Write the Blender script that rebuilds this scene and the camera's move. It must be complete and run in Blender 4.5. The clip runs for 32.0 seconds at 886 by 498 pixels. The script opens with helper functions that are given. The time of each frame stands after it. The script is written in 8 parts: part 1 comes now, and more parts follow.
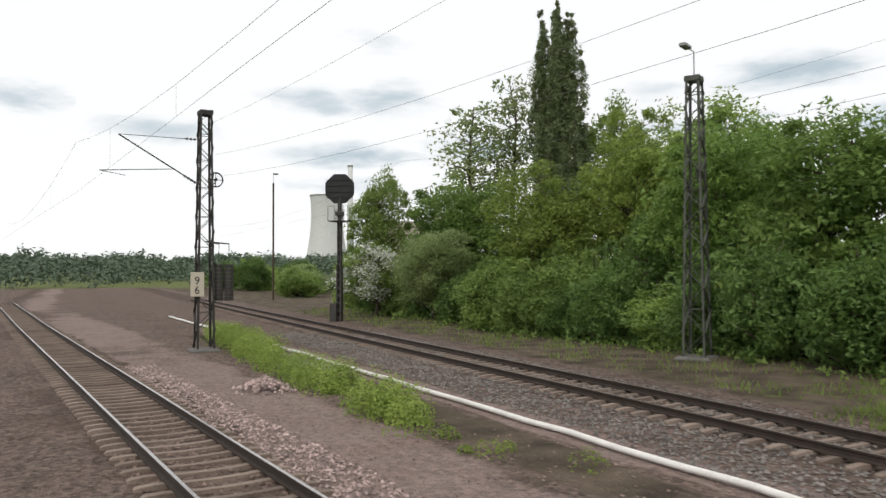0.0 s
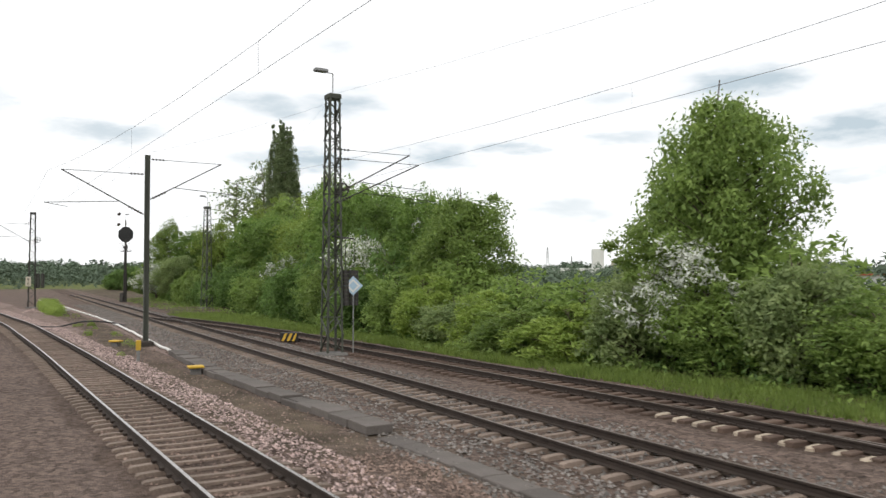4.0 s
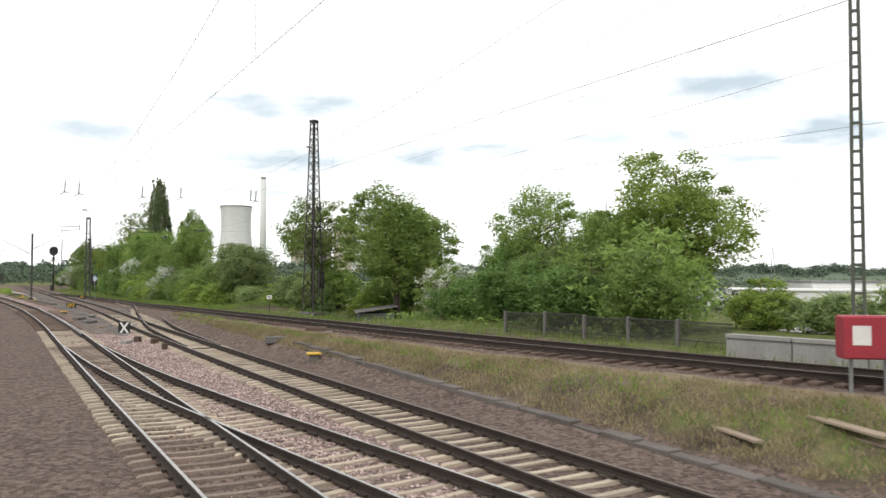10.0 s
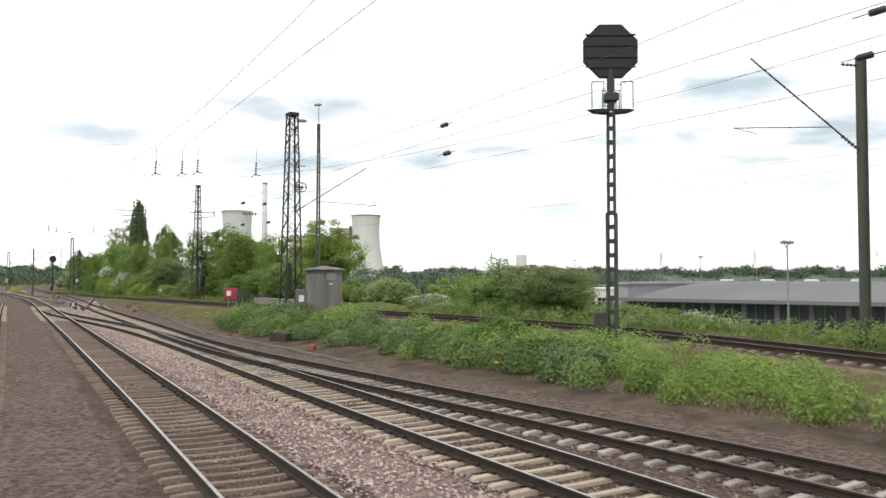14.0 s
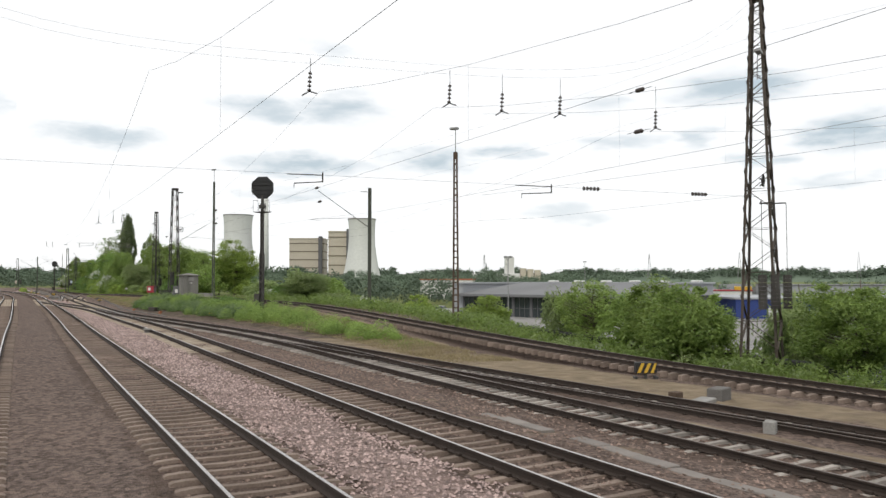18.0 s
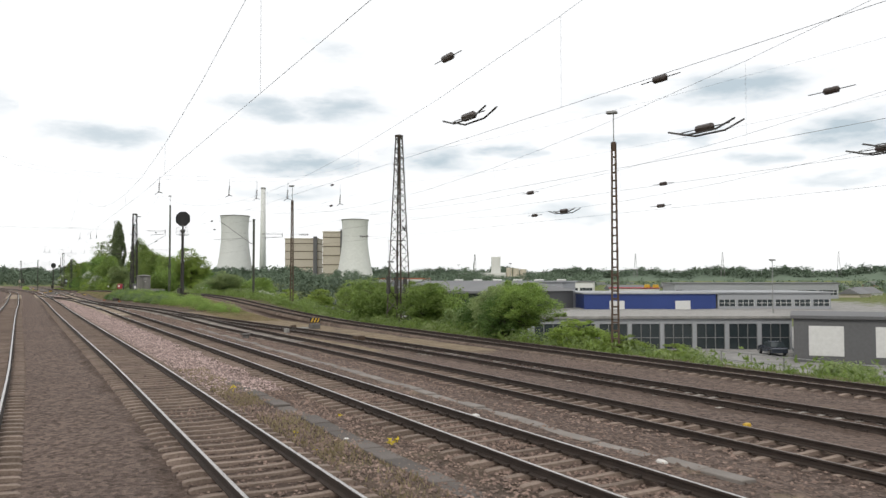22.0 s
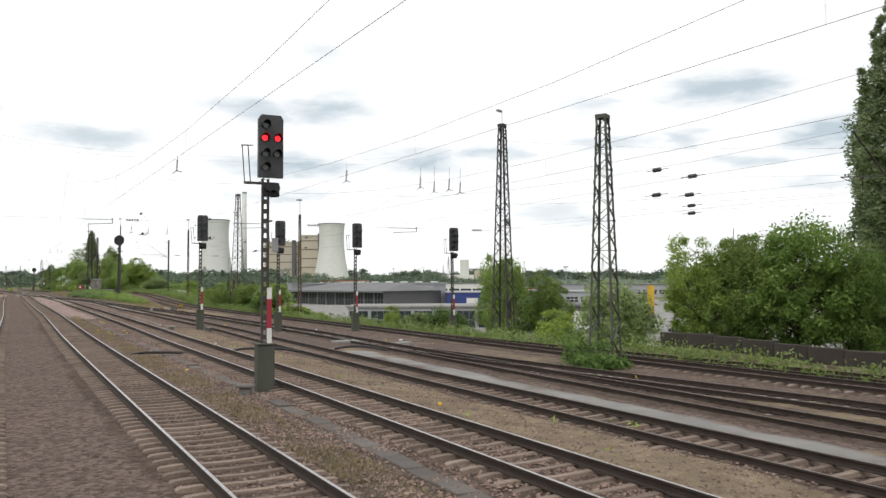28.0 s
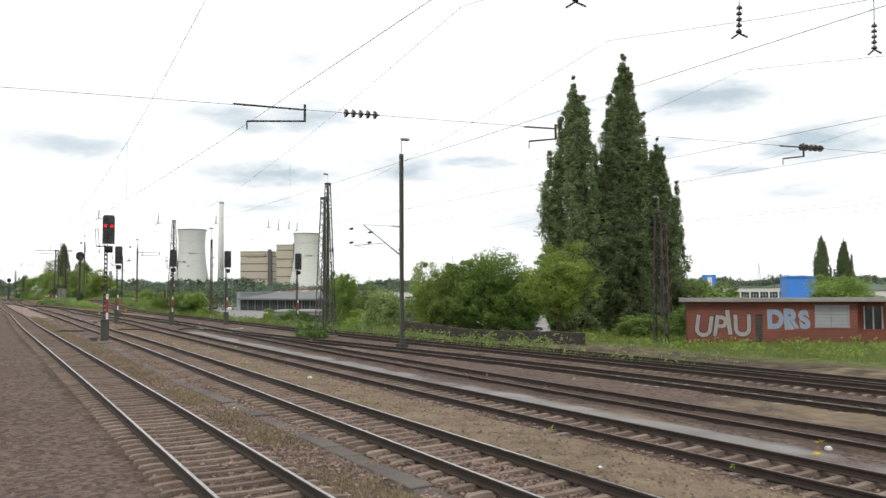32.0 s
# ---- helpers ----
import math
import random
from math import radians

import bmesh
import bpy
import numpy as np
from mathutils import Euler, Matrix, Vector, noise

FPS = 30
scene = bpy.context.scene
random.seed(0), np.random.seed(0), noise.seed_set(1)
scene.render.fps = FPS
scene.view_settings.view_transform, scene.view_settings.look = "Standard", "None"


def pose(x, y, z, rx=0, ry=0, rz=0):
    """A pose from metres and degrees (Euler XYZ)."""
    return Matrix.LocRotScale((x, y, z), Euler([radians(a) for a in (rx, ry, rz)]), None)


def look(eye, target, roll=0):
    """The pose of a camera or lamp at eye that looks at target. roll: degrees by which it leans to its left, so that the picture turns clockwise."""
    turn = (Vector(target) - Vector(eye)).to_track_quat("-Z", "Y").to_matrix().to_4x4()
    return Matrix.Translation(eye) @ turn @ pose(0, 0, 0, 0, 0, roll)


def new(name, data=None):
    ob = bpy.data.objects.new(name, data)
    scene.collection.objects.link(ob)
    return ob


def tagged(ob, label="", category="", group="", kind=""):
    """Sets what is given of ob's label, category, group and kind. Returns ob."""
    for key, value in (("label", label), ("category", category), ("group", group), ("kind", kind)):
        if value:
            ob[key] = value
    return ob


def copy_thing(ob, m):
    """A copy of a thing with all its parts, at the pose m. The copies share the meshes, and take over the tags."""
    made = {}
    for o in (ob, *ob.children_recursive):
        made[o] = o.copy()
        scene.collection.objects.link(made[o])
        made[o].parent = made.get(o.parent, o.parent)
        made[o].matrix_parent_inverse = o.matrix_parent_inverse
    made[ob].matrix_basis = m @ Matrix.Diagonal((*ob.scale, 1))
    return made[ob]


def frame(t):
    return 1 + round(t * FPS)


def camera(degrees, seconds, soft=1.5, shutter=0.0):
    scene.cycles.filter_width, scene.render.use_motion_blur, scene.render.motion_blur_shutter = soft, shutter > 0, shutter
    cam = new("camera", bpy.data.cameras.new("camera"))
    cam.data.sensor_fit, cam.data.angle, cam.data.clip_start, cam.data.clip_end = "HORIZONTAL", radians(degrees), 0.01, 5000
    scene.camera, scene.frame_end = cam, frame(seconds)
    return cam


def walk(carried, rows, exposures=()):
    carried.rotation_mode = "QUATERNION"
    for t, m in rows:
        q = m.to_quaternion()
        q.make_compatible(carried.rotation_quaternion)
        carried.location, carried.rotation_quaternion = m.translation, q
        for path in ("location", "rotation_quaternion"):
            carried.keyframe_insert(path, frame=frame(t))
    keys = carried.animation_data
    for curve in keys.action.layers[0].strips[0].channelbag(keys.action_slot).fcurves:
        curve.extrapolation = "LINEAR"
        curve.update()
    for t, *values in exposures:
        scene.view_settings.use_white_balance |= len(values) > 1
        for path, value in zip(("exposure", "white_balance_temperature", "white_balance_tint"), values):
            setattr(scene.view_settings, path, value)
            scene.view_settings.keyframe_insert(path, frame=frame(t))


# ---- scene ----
# ---- camera: carried along by a slowing train ----
cam = camera(58.15, 32.0, soft=1.45, shutter=0.1)
walk(cam, [
    (0.0, pose(0.001, 0.000, 3.117, 91.490, 0.206, -24.828)),
    (0.5, pose(0.585, -7.598, 3.117, 91.786, 0.093, -25.380)),
    (1.0, pose(1.154, -15.185, 3.117, 91.990, 0.043, -25.936)),
    (1.5, pose(1.691, -22.744, 3.117, 92.063, 0.049, -26.368)),
    (2.0, pose(2.186, -30.279, 3.117, 91.969, 0.087, -26.753)),
    (2.5, pose(2.640, -37.795, 3.117, 91.882, 0.091, -27.124)),
    (3.0, pose(3.041, -45.264, 3.117, 91.816, 0.094, -27.423)),
    (3.5, pose(3.393, -52.649, 3.117, 91.861, 0.073, -27.682)),
    (4.0, pose(3.702, -59.967, 3.117, 91.925, 0.043, -28.028)),
    (4.5, pose(3.965, -67.226, 3.117, 91.984, 0.017, -28.416)),
    (5.0, pose(4.177, -74.432, 3.117, 92.028, -0.004, -28.794)),
    (5.5, pose(4.340, -81.588, 3.117, 92.048, -0.025, -29.108)),
    (6.0, pose(4.459, -88.700, 3.117, 92.033, -0.052, -29.298)),
    (6.5, pose(4.542, -95.777, 3.117, 91.989, -0.056, -29.371)),
    (7.0, pose(4.598, -102.836, 3.117, 91.925, -0.061, -29.360)),
    (7.5, pose(4.635, -109.890, 3.117, 91.859, -0.074, -29.329)),
    (8.0, pose(4.657, -116.943, 3.117, 91.821, -0.095, -29.307)),
    (8.5, pose(4.666, -123.981, 3.117, 91.870, -0.089, -29.336)),
    (9.0, pose(4.664, -130.994, 3.117, 91.924, -0.096, -29.373)),
    (9.5, pose(4.649, -137.931, 3.117, 91.938, -0.116, -29.357)),
    (10.0, pose(4.618, -144.791, 3.117, 91.948, -0.105, -29.358)),
    (10.5, pose(4.576, -151.573, 3.117, 91.943, -0.074, -29.289)),
    (11.0, pose(4.530, -158.299, 3.117, 91.979, -0.031, -29.209)),
    (11.5, pose(4.476, -164.955, 3.117, 91.984, 0.012, -29.120)),
    (12.0, pose(4.422, -171.544, 3.117, 91.973, 0.050, -29.073)),
    (12.5, pose(4.367, -178.074, 3.117, 91.980, 0.071, -29.057)),
    (13.0, pose(4.311, -184.559, 3.117, 92.064, 0.066, -29.021)),
    (13.5, pose(4.250, -190.966, 3.117, 92.100, 0.021, -28.899)),
    (14.0, pose(4.196, -197.298, 3.117, 92.119, -0.014, -28.795)),
    (14.5, pose(4.148, -203.534, 3.117, 92.146, -0.020, -28.675)),
    (15.0, pose(4.111, -209.674, 3.117, 92.157, -0.013, -28.664)),
    (15.5, pose(4.067, -215.678, 3.117, 92.160, -0.004, -28.570)),
    (16.0, pose(4.026, -221.577, 3.117, 92.132, -0.002, -28.492)),
    (16.5, pose(3.988, -227.378, 3.117, 92.114, -0.003, -28.428)),
    (17.0, pose(3.954, -233.085, 3.117, 92.124, -0.000, -28.377)),
    (17.5, pose(3.920, -238.706, 3.117, 92.165, 0.016, -28.339)),
    (18.0, pose(3.883, -244.248, 3.117, 92.218, 0.052, -28.319)),
    (18.5, pose(3.834, -249.681, 3.117, 92.222, 0.069, -28.242)),
    (19.0, pose(3.781, -255.051, 3.117, 92.198, 0.105, -28.246)),
    (19.5, pose(3.716, -260.323, 3.117, 92.149, 0.142, -28.220)),
    (20.0, pose(3.648, -265.525, 3.117, 92.076, 0.178, -28.290)),
    (20.5, pose(3.578, -270.657, 3.117, 92.118, 0.151, -28.193)),
    (21.0, pose(3.511, -275.723, 3.117, 92.160, 0.126, -28.149)),
    (21.5, pose(3.444, -280.714, 3.117, 92.168, 0.114, -28.126)),
    (22.0, pose(3.381, -285.644, 3.117, 92.149, 0.105, -28.188)),
    (22.5, pose(3.324, -290.519, 3.117, 92.118, 0.090, -28.225)),
    (23.0, pose(3.271, -295.341, 3.117, 92.130, 0.092, -28.281)),
    (23.5, pose(3.219, -300.095, 3.117, 92.133, 0.107, -28.283)),
    (24.0, pose(3.172, -304.809, 3.117, 92.126, 0.149, -28.306)),
    (24.5, pose(3.126, -309.464, 3.117, 92.112, 0.228, -28.326)),
    (25.0, pose(3.088, -314.079, 3.117, 92.098, 0.293, -28.437)),
    (25.5, pose(3.055, -318.630, 3.117, 92.083, 0.203, -28.563)),
    (26.0, pose(3.027, -323.141, 3.117, 92.063, 0.096, -28.694)),
    (26.5, pose(2.999, -327.614, 3.117, 92.063, 0.027, -28.819)),
    (27.0, pose(2.968, -332.054, 3.117, 92.100, 0.018, -28.927)),
    (27.5, pose(2.930, -336.463, 3.117, 92.180, 0.077, -29.010)),
    (28.0, pose(2.884, -340.848, 3.117, 92.291, 0.209, -29.058)),
    (28.5, pose(2.829, -345.202, 3.117, 92.377, 0.328, -29.005)),
    (29.0, pose(2.784, -349.577, 3.117, 92.405, 0.248, -29.093)),
    (29.5, pose(2.738, -353.899, 3.117, 92.453, 0.131, -29.160)),
    (30.0, pose(2.692, -358.204, 3.117, 92.538, 0.061, -29.363)),
    (30.5, pose(2.636, -362.446, 3.117, 92.616, 0.035, -29.487)),
    (31.0, pose(2.576, -366.653, 3.117, 92.685, 0.099, -29.726)),
    (31.5, pose(2.509, -370.805, 3.117, 92.769, 0.190, -29.922)),
    (32.0, pose(2.447, -374.960, 3.117, 92.898, 0.335, -30.363)),
], exposures=((0.0, -0.34), (3.0, -0.24), (7.0, -0.15), (10.0, -0.02), (14.0, -0.1), (18.0, -0.28), (25.0, -0.28), (32.0, -0.22)))

# ---- sky and sun: a bright, thinly overcast day ----
world = bpy.data.worlds.new("sky")
scene.world = world
world.use_nodes = True
wt = world.node_tree
wt.nodes.clear()
w_out = wt.nodes.new("ShaderNodeOutputWorld")
w_bg = wt.nodes.new("ShaderNodeBackground")
w_sky = wt.nodes.new("ShaderNodeTexSky")
w_sky.sky_type, w_sky.sun_disc = "NISHITA", False
w_sky.sun_elevation, w_sky.sun_rotation = radians(48), radians(215)
w_tc = wt.nodes.new("ShaderNodeTexCoord")
w_sep = wt.nodes.new("ShaderNodeSeparateXYZ")
wt.links.new(w_tc.outputs["Generated"], w_sep.inputs[0])


def sky_math(op, a, b=None, c=None):
    n = wt.nodes.new("ShaderNodeMath")
    n.operation = op
    for k, v in enumerate((a, b, c)):
        if v is None:
            continue
        if isinstance(v, (int, float)):
            n.inputs[k].default_value = v
        else:
            wt.links.new(v, n.inputs[k])
    return n.outputs[0]


# bearing and height over the horizon in degrees; the banks of cloud come again every 66 degrees round the sky
bearing = sky_math("MULTIPLY", sky_math("ARCTAN2", w_sep.outputs[0], w_sep.outputs[1]), 57.2958)
bearing = sky_math("WRAP", bearing, 66.0, 0.0)
height = sky_math("MULTIPLY", sky_math("ARCSINE", w_sep.outputs[2]), 57.2958)
w_place = wt.nodes.new("ShaderNodeCombineXYZ")
wt.links.new(bearing, w_place.inputs[0])
wt.links.new(height, w_place.inputs[1])
w_map = wt.nodes.new("ShaderNodeMapping")
w_map.inputs["Scale"].default_value = (0.32, 1.0, 1.0)
wt.links.new(w_place.outputs[0], w_map.inputs["Vector"])
w_noise = wt.nodes.new("ShaderNodeTexNoise")
w_noise.inputs["Scale"].default_value, w_noise.inputs["Detail"].default_value, w_noise.inputs["Roughness"].default_value = 0.75, 8, 0.6
wt.links.new(w_map.outputs["Vector"], w_noise.inputs["Vector"])
w_off = wt.nodes.new("ShaderNodeVectorMath")
w_off.operation = "MULTIPLY_ADD"
w_off.inputs[1].default_value, w_off.inputs[2].default_value = (9.0, 2.6, 0.0), (-4.5, -1.3, 0.0)
wt.links.new(w_noise.outputs["Color"], w_off.inputs[0])
w_sum = wt.nodes.new("ShaderNodeVectorMath")
w_sum.operation = "ADD"
wt.links.new(w_place.outputs[0], w_sum.inputs[0])
wt.links.new(w_off.outputs[0], w_sum.inputs[1])
# grey undersides of the thin clouds: bearing, height, half width, half height, depth
cloud = None
for b0, h0, bw, hw, depth in ((15.6, 12.0, 3.6, 0.9, 0.8), (20.8, 12.0, 3.6, 1.2, 0.9), (18.4, 8.0, 5.6, 0.8, 1.0), (28.1, 8.5, 3.6, 1.1, 1.0), (32.6, 9.2, 2.2, 0.6, 0.8),
                              (48.9, 13.0, 5.0, 1.2, 1.1), (55.8, 9.4, 3.8, 1.5, 1.2), (39.4, 12.4, 2.2, 0.8, 0.5), (50.2, 7.9, 2.2, 0.6, 0.7), (37.4, 4.7, 3.0, 0.6, 0.5),
                              (41.4, 9.5, 3.0, 0.6, 0.6), (45.9, 9.7, 1.7, 0.8, 0.7), (17.6, 6.0, 3.2, 0.55, 0.6), (20.4, 16.2, 2.2, 0.8, 0.4), (54.0, 6.4, 3.4, 0.5, 0.5), (62.5, 11.0, 3.0, 1.0, 0.8), (5.0, 9.5, 4.0, 0.9, 0.8)):
    d1 = wt.nodes.new("ShaderNodeVectorMath")
    d1.operation = "MULTIPLY_ADD"
    d1.inputs[1].default_value, d1.inputs[2].default_value = (1 / bw, 1 / hw, 0.0), (-b0 / bw, -h0 / hw, 0.0)
    wt.links.new(w_sum.outputs[0], d1.inputs[0])
    d2 = wt.nodes.new("ShaderNodeVectorMath")
    d2.operation = "LENGTH"
    wt.links.new(d1.outputs[0], d2.inputs[0])
    soft_edge = wt.nodes.new("ShaderNodeMapRange")
    soft_edge.interpolation_type = "SMOOTHSTEP"
    soft_edge.inputs["From Min"].default_value, soft_edge.inputs["From Max"].default_value = 1.35, 0.0
    soft_edge.inputs["To Min"].default_value, soft_edge.inputs["To Max"].default_value = 0.0, depth
    wt.links.new(d2.outputs["Value"], soft_edge.inputs["Value"])
    cloud = soft_edge.outputs[0] if cloud is None else sky_math("MAXIMUM", cloud, soft_edge.outputs[0])
w_ramp = wt.nodes.new("ShaderNodeValToRGB")
w_ramp.color_ramp.elements[0].position, w_ramp.color_ramp.elements[0].color = 0.0, (12.7, 12.8, 12.9, 1)
w_ramp.color_ramp.elements[1].position, w_ramp.color_ramp.elements[1].color = 1.0, (6.5, 7.6, 8.3, 1)
w_mix = wt.nodes.new("ShaderNodeMix")
w_mix.data_type = "RGBA"
w_mix.inputs["Factor"].default_value = 0.93
wt.links.new(cloud, w_ramp.inputs["Fac"])
wt.links.new(w_sky.outputs["Color"], w_mix.inputs[6])
wt.links.new(w_ramp.outputs["Color"], w_mix.inputs[7])
wt.links.new(w_mix.outputs[2], w_bg.inputs["Color"])
w_bg.inputs["Strength"].default_value = 0.105
wt.links.new(w_bg.outputs["Background"], w_out.inputs["Surface"])

sun_data = bpy.data.lights.new("sun", "SUN")
sun_data.energy, sun_data.angle, sun_data.color = 1.9, radians(14), (1.0, 0.95, 0.88)
sun = new("sun", sun_data)
sun.matrix_world = look((0, 0, 200), (95, 75, 60))

# ---- materials ----
def material(name, base, rough=0.8, metal=0.0, dark=None, scale=4.0, fine=40.0, bump=0.3, bump_scale=None, spread=0.25,
             streak=0.0, random_tone=0.0, island=False, spec=0.35):
    """Base colour with stains (scale) and grain (fine), both in metres, and a fine relief."""
    m = bpy.data.materials.new(name)
    m.use_nodes = True
    t = m.node_tree
    b = t.nodes["Principled BSDF"]
    b.inputs["Metallic"].default_value = metal
    b.inputs["Specular IOR Level"].default_value = spec
    dark = dark or tuple(c * 0.6 for c in base)
    co = t.nodes.new("ShaderNodeTexCoord")
    vec = co.outputs["Object"]
    if streak:
        mp = t.nodes.new("ShaderNodeMapping")
        mp.inputs["Scale"].default_value = (1, 1, 1 / (1 + streak))
        t.links.new(vec, mp.inputs["Vector"])
        vec = mp.outputs["Vector"]
    n1, n2 = t.nodes.new("ShaderNodeTexNoise"), t.nodes.new("ShaderNodeTexNoise")
    n1.inputs["Scale"].default_value, n1.inputs["Detail"].default_value = scale, 6
    n2.inputs["Scale"].default_value, n2.inputs["Detail"].default_value = fine, 3
    t.links.new(vec, n1.inputs["Vector"])
    t.links.new(co.outputs["Object"], n2.inputs["Vector"])
    add = t.nodes.new("ShaderNodeMath")
    add.operation = "MULTIPLY_ADD"
    add.inputs[1].default_value = 0.55
    t.links.new(n2.outputs["Fac"], add.inputs[0])
    half = t.nodes.new("ShaderNodeMath")
    half.operation = "MULTIPLY"
    half.inputs[1].default_value = 0.55
    t.links.new(n1.outputs["Fac"], half.inputs[0])
    t.links.new(half.outputs[0], add.inputs[2])
    rp = t.nodes.new("ShaderNodeValToRGB")
    rp.color_ramp.elements[0].position, rp.color_ramp.elements[0].color = 0.55 - spread, (*dark, 1)
    rp.color_ramp.elements[1].position, rp.color_ramp.elements[1].color = 0.55 + spread, (*base, 1)
    t.links.new(add.outputs[0], rp.inputs["Fac"])
    col = rp.outputs["Color"]
    if random_tone:
        if island:
            src = t.nodes.new("ShaderNodeNewGeometry").outputs["Random Per Island"]
        else:
            src = t.nodes.new("ShaderNodeObjectInfo").outputs["Random"]
        mr = t.nodes.new("ShaderNodeMapRange")
        mr.inputs["To Min"].default_value, mr.inputs["To Max"].default_value = 1 - random_tone, 1 + random_tone
        t.links.new(src, mr.inputs["Value"])
        hs = t.nodes.new("ShaderNodeHueSaturation")
        t.links.new(mr.outputs[0], hs.inputs["Value"])
        t.links.new(col, hs.inputs["Color"])
        col = hs.outputs["Color"]
    t.links.new(col, b.inputs["Base Color"])
    rr = t.nodes.new("ShaderNodeMapRange")
    rr.inputs["To Min"].default_value, rr.inputs["To Max"].default_value = max(0.05, rough - 0.12), min(1, rough + 0.12)
    t.links.new(n2.outputs["Fac"], rr.inputs["Value"])
    t.links.new(rr.outputs[0], b.inputs["Roughness"])
    if bump:
        bp = t.nodes.new("ShaderNodeBump")
        bp.inputs["Strength"].default_value, bp.inputs["Distance"].default_value = bump, 0.02
        if bump_scale:
            n3 = t.nodes.new("ShaderNodeTexNoise")
            n3.inputs["Scale"].default_value, n3.inputs["Detail"].default_value = bump_scale, 3
            t.links.new(co.outputs["Object"], n3.inputs["Vector"])
            t.links.new(n3.outputs["Fac"], bp.inputs["Height"])
        else:
            t.links.new(n2.outputs["Fac"], bp.inputs["Height"])
        t.links.new(bp.outputs["Normal"], b.inputs["Normal"])
    return m


def leaf_material(name, base, dark, glow=0.5, gloss=0.55):
    """Leaves: tone by leaf, some light passing through."""
    m = bpy.data.materials.new(name)
    m.use_nodes = True
    t = m.node_tree
    b = t.nodes["Principled BSDF"]
    b.inputs["Roughness"].default_value = gloss
    b.inputs["Specular IOR Level"].default_value = 0.3
    isl = t.nodes.new("ShaderNodeNewGeometry").outputs["Random Per Island"]
    co = t.nodes.new("ShaderNodeTexCoord")
    nz = t.nodes.new("ShaderNodeTexNoise")
    nz.inputs["Scale"].default_value, nz.inputs["Detail"].default_value = 0.9, 4
    t.links.new(co.outputs["Object"], nz.inputs["Vector"])
    mx = t.nodes.new("ShaderNodeMath")
    mx.operation = "MULTIPLY_ADD"
    mx.inputs[1].default_value = 0.28
    t.links.new(isl, mx.inputs[0])
    h = t.nodes.new("ShaderNodeMath")
    h.operation = "MULTIPLY"
    h.inputs[1].default_value = 0.78
    t.links.new(nz.outputs["Fac"], h.inputs[0])
    t.links.new(h.outputs[0], mx.inputs[2])
    rp = t.nodes.new("ShaderNodeValToRGB")
    rp.color_ramp.elements[0].position, rp.color_ramp.elements[0].color = 0.25, (*dark, 1)
    rp.color_ramp.elements[1].position, rp.color_ramp.elements[1].color = 0.8, (*base, 1)
    t.links.new(mx.outputs[0], rp.inputs["Fac"])
    oi = t.nodes.new("ShaderNodeObjectInfo")
    mr = t.nodes.new("ShaderNodeMapRange")
    mr.inputs["To Min"].default_value, mr.inputs["To Max"].default_value = 0.8, 1.2
    t.links.new(oi.outputs["Random"], mr.inputs["Value"])
    hs = t.nodes.new("ShaderNodeHueSaturation")
    t.links.new(mr.outputs[0], hs.inputs["Value"])
    t.links.new(rp.outputs["Color"], hs.inputs["Color"])
    t.links.new(hs.outputs["Color"], b.inputs["Base Color"])
    tr = t.nodes.new("ShaderNodeBsdfTranslucent")
    t.links.new(hs.outputs["Color"], tr.inputs["Color"])
    ms = t.nodes.new("ShaderNodeMixShader")
    ms.inputs["Fac"].default_value = glow
    t.links.new(b.outputs["BSDF"], ms.inputs[1])
    t.links.new(tr.outputs["BSDF"], ms.inputs[2])
    t.links.new(ms.outputs["Shader"], t.nodes["Material Output"].inputs["Surface"])
    return m


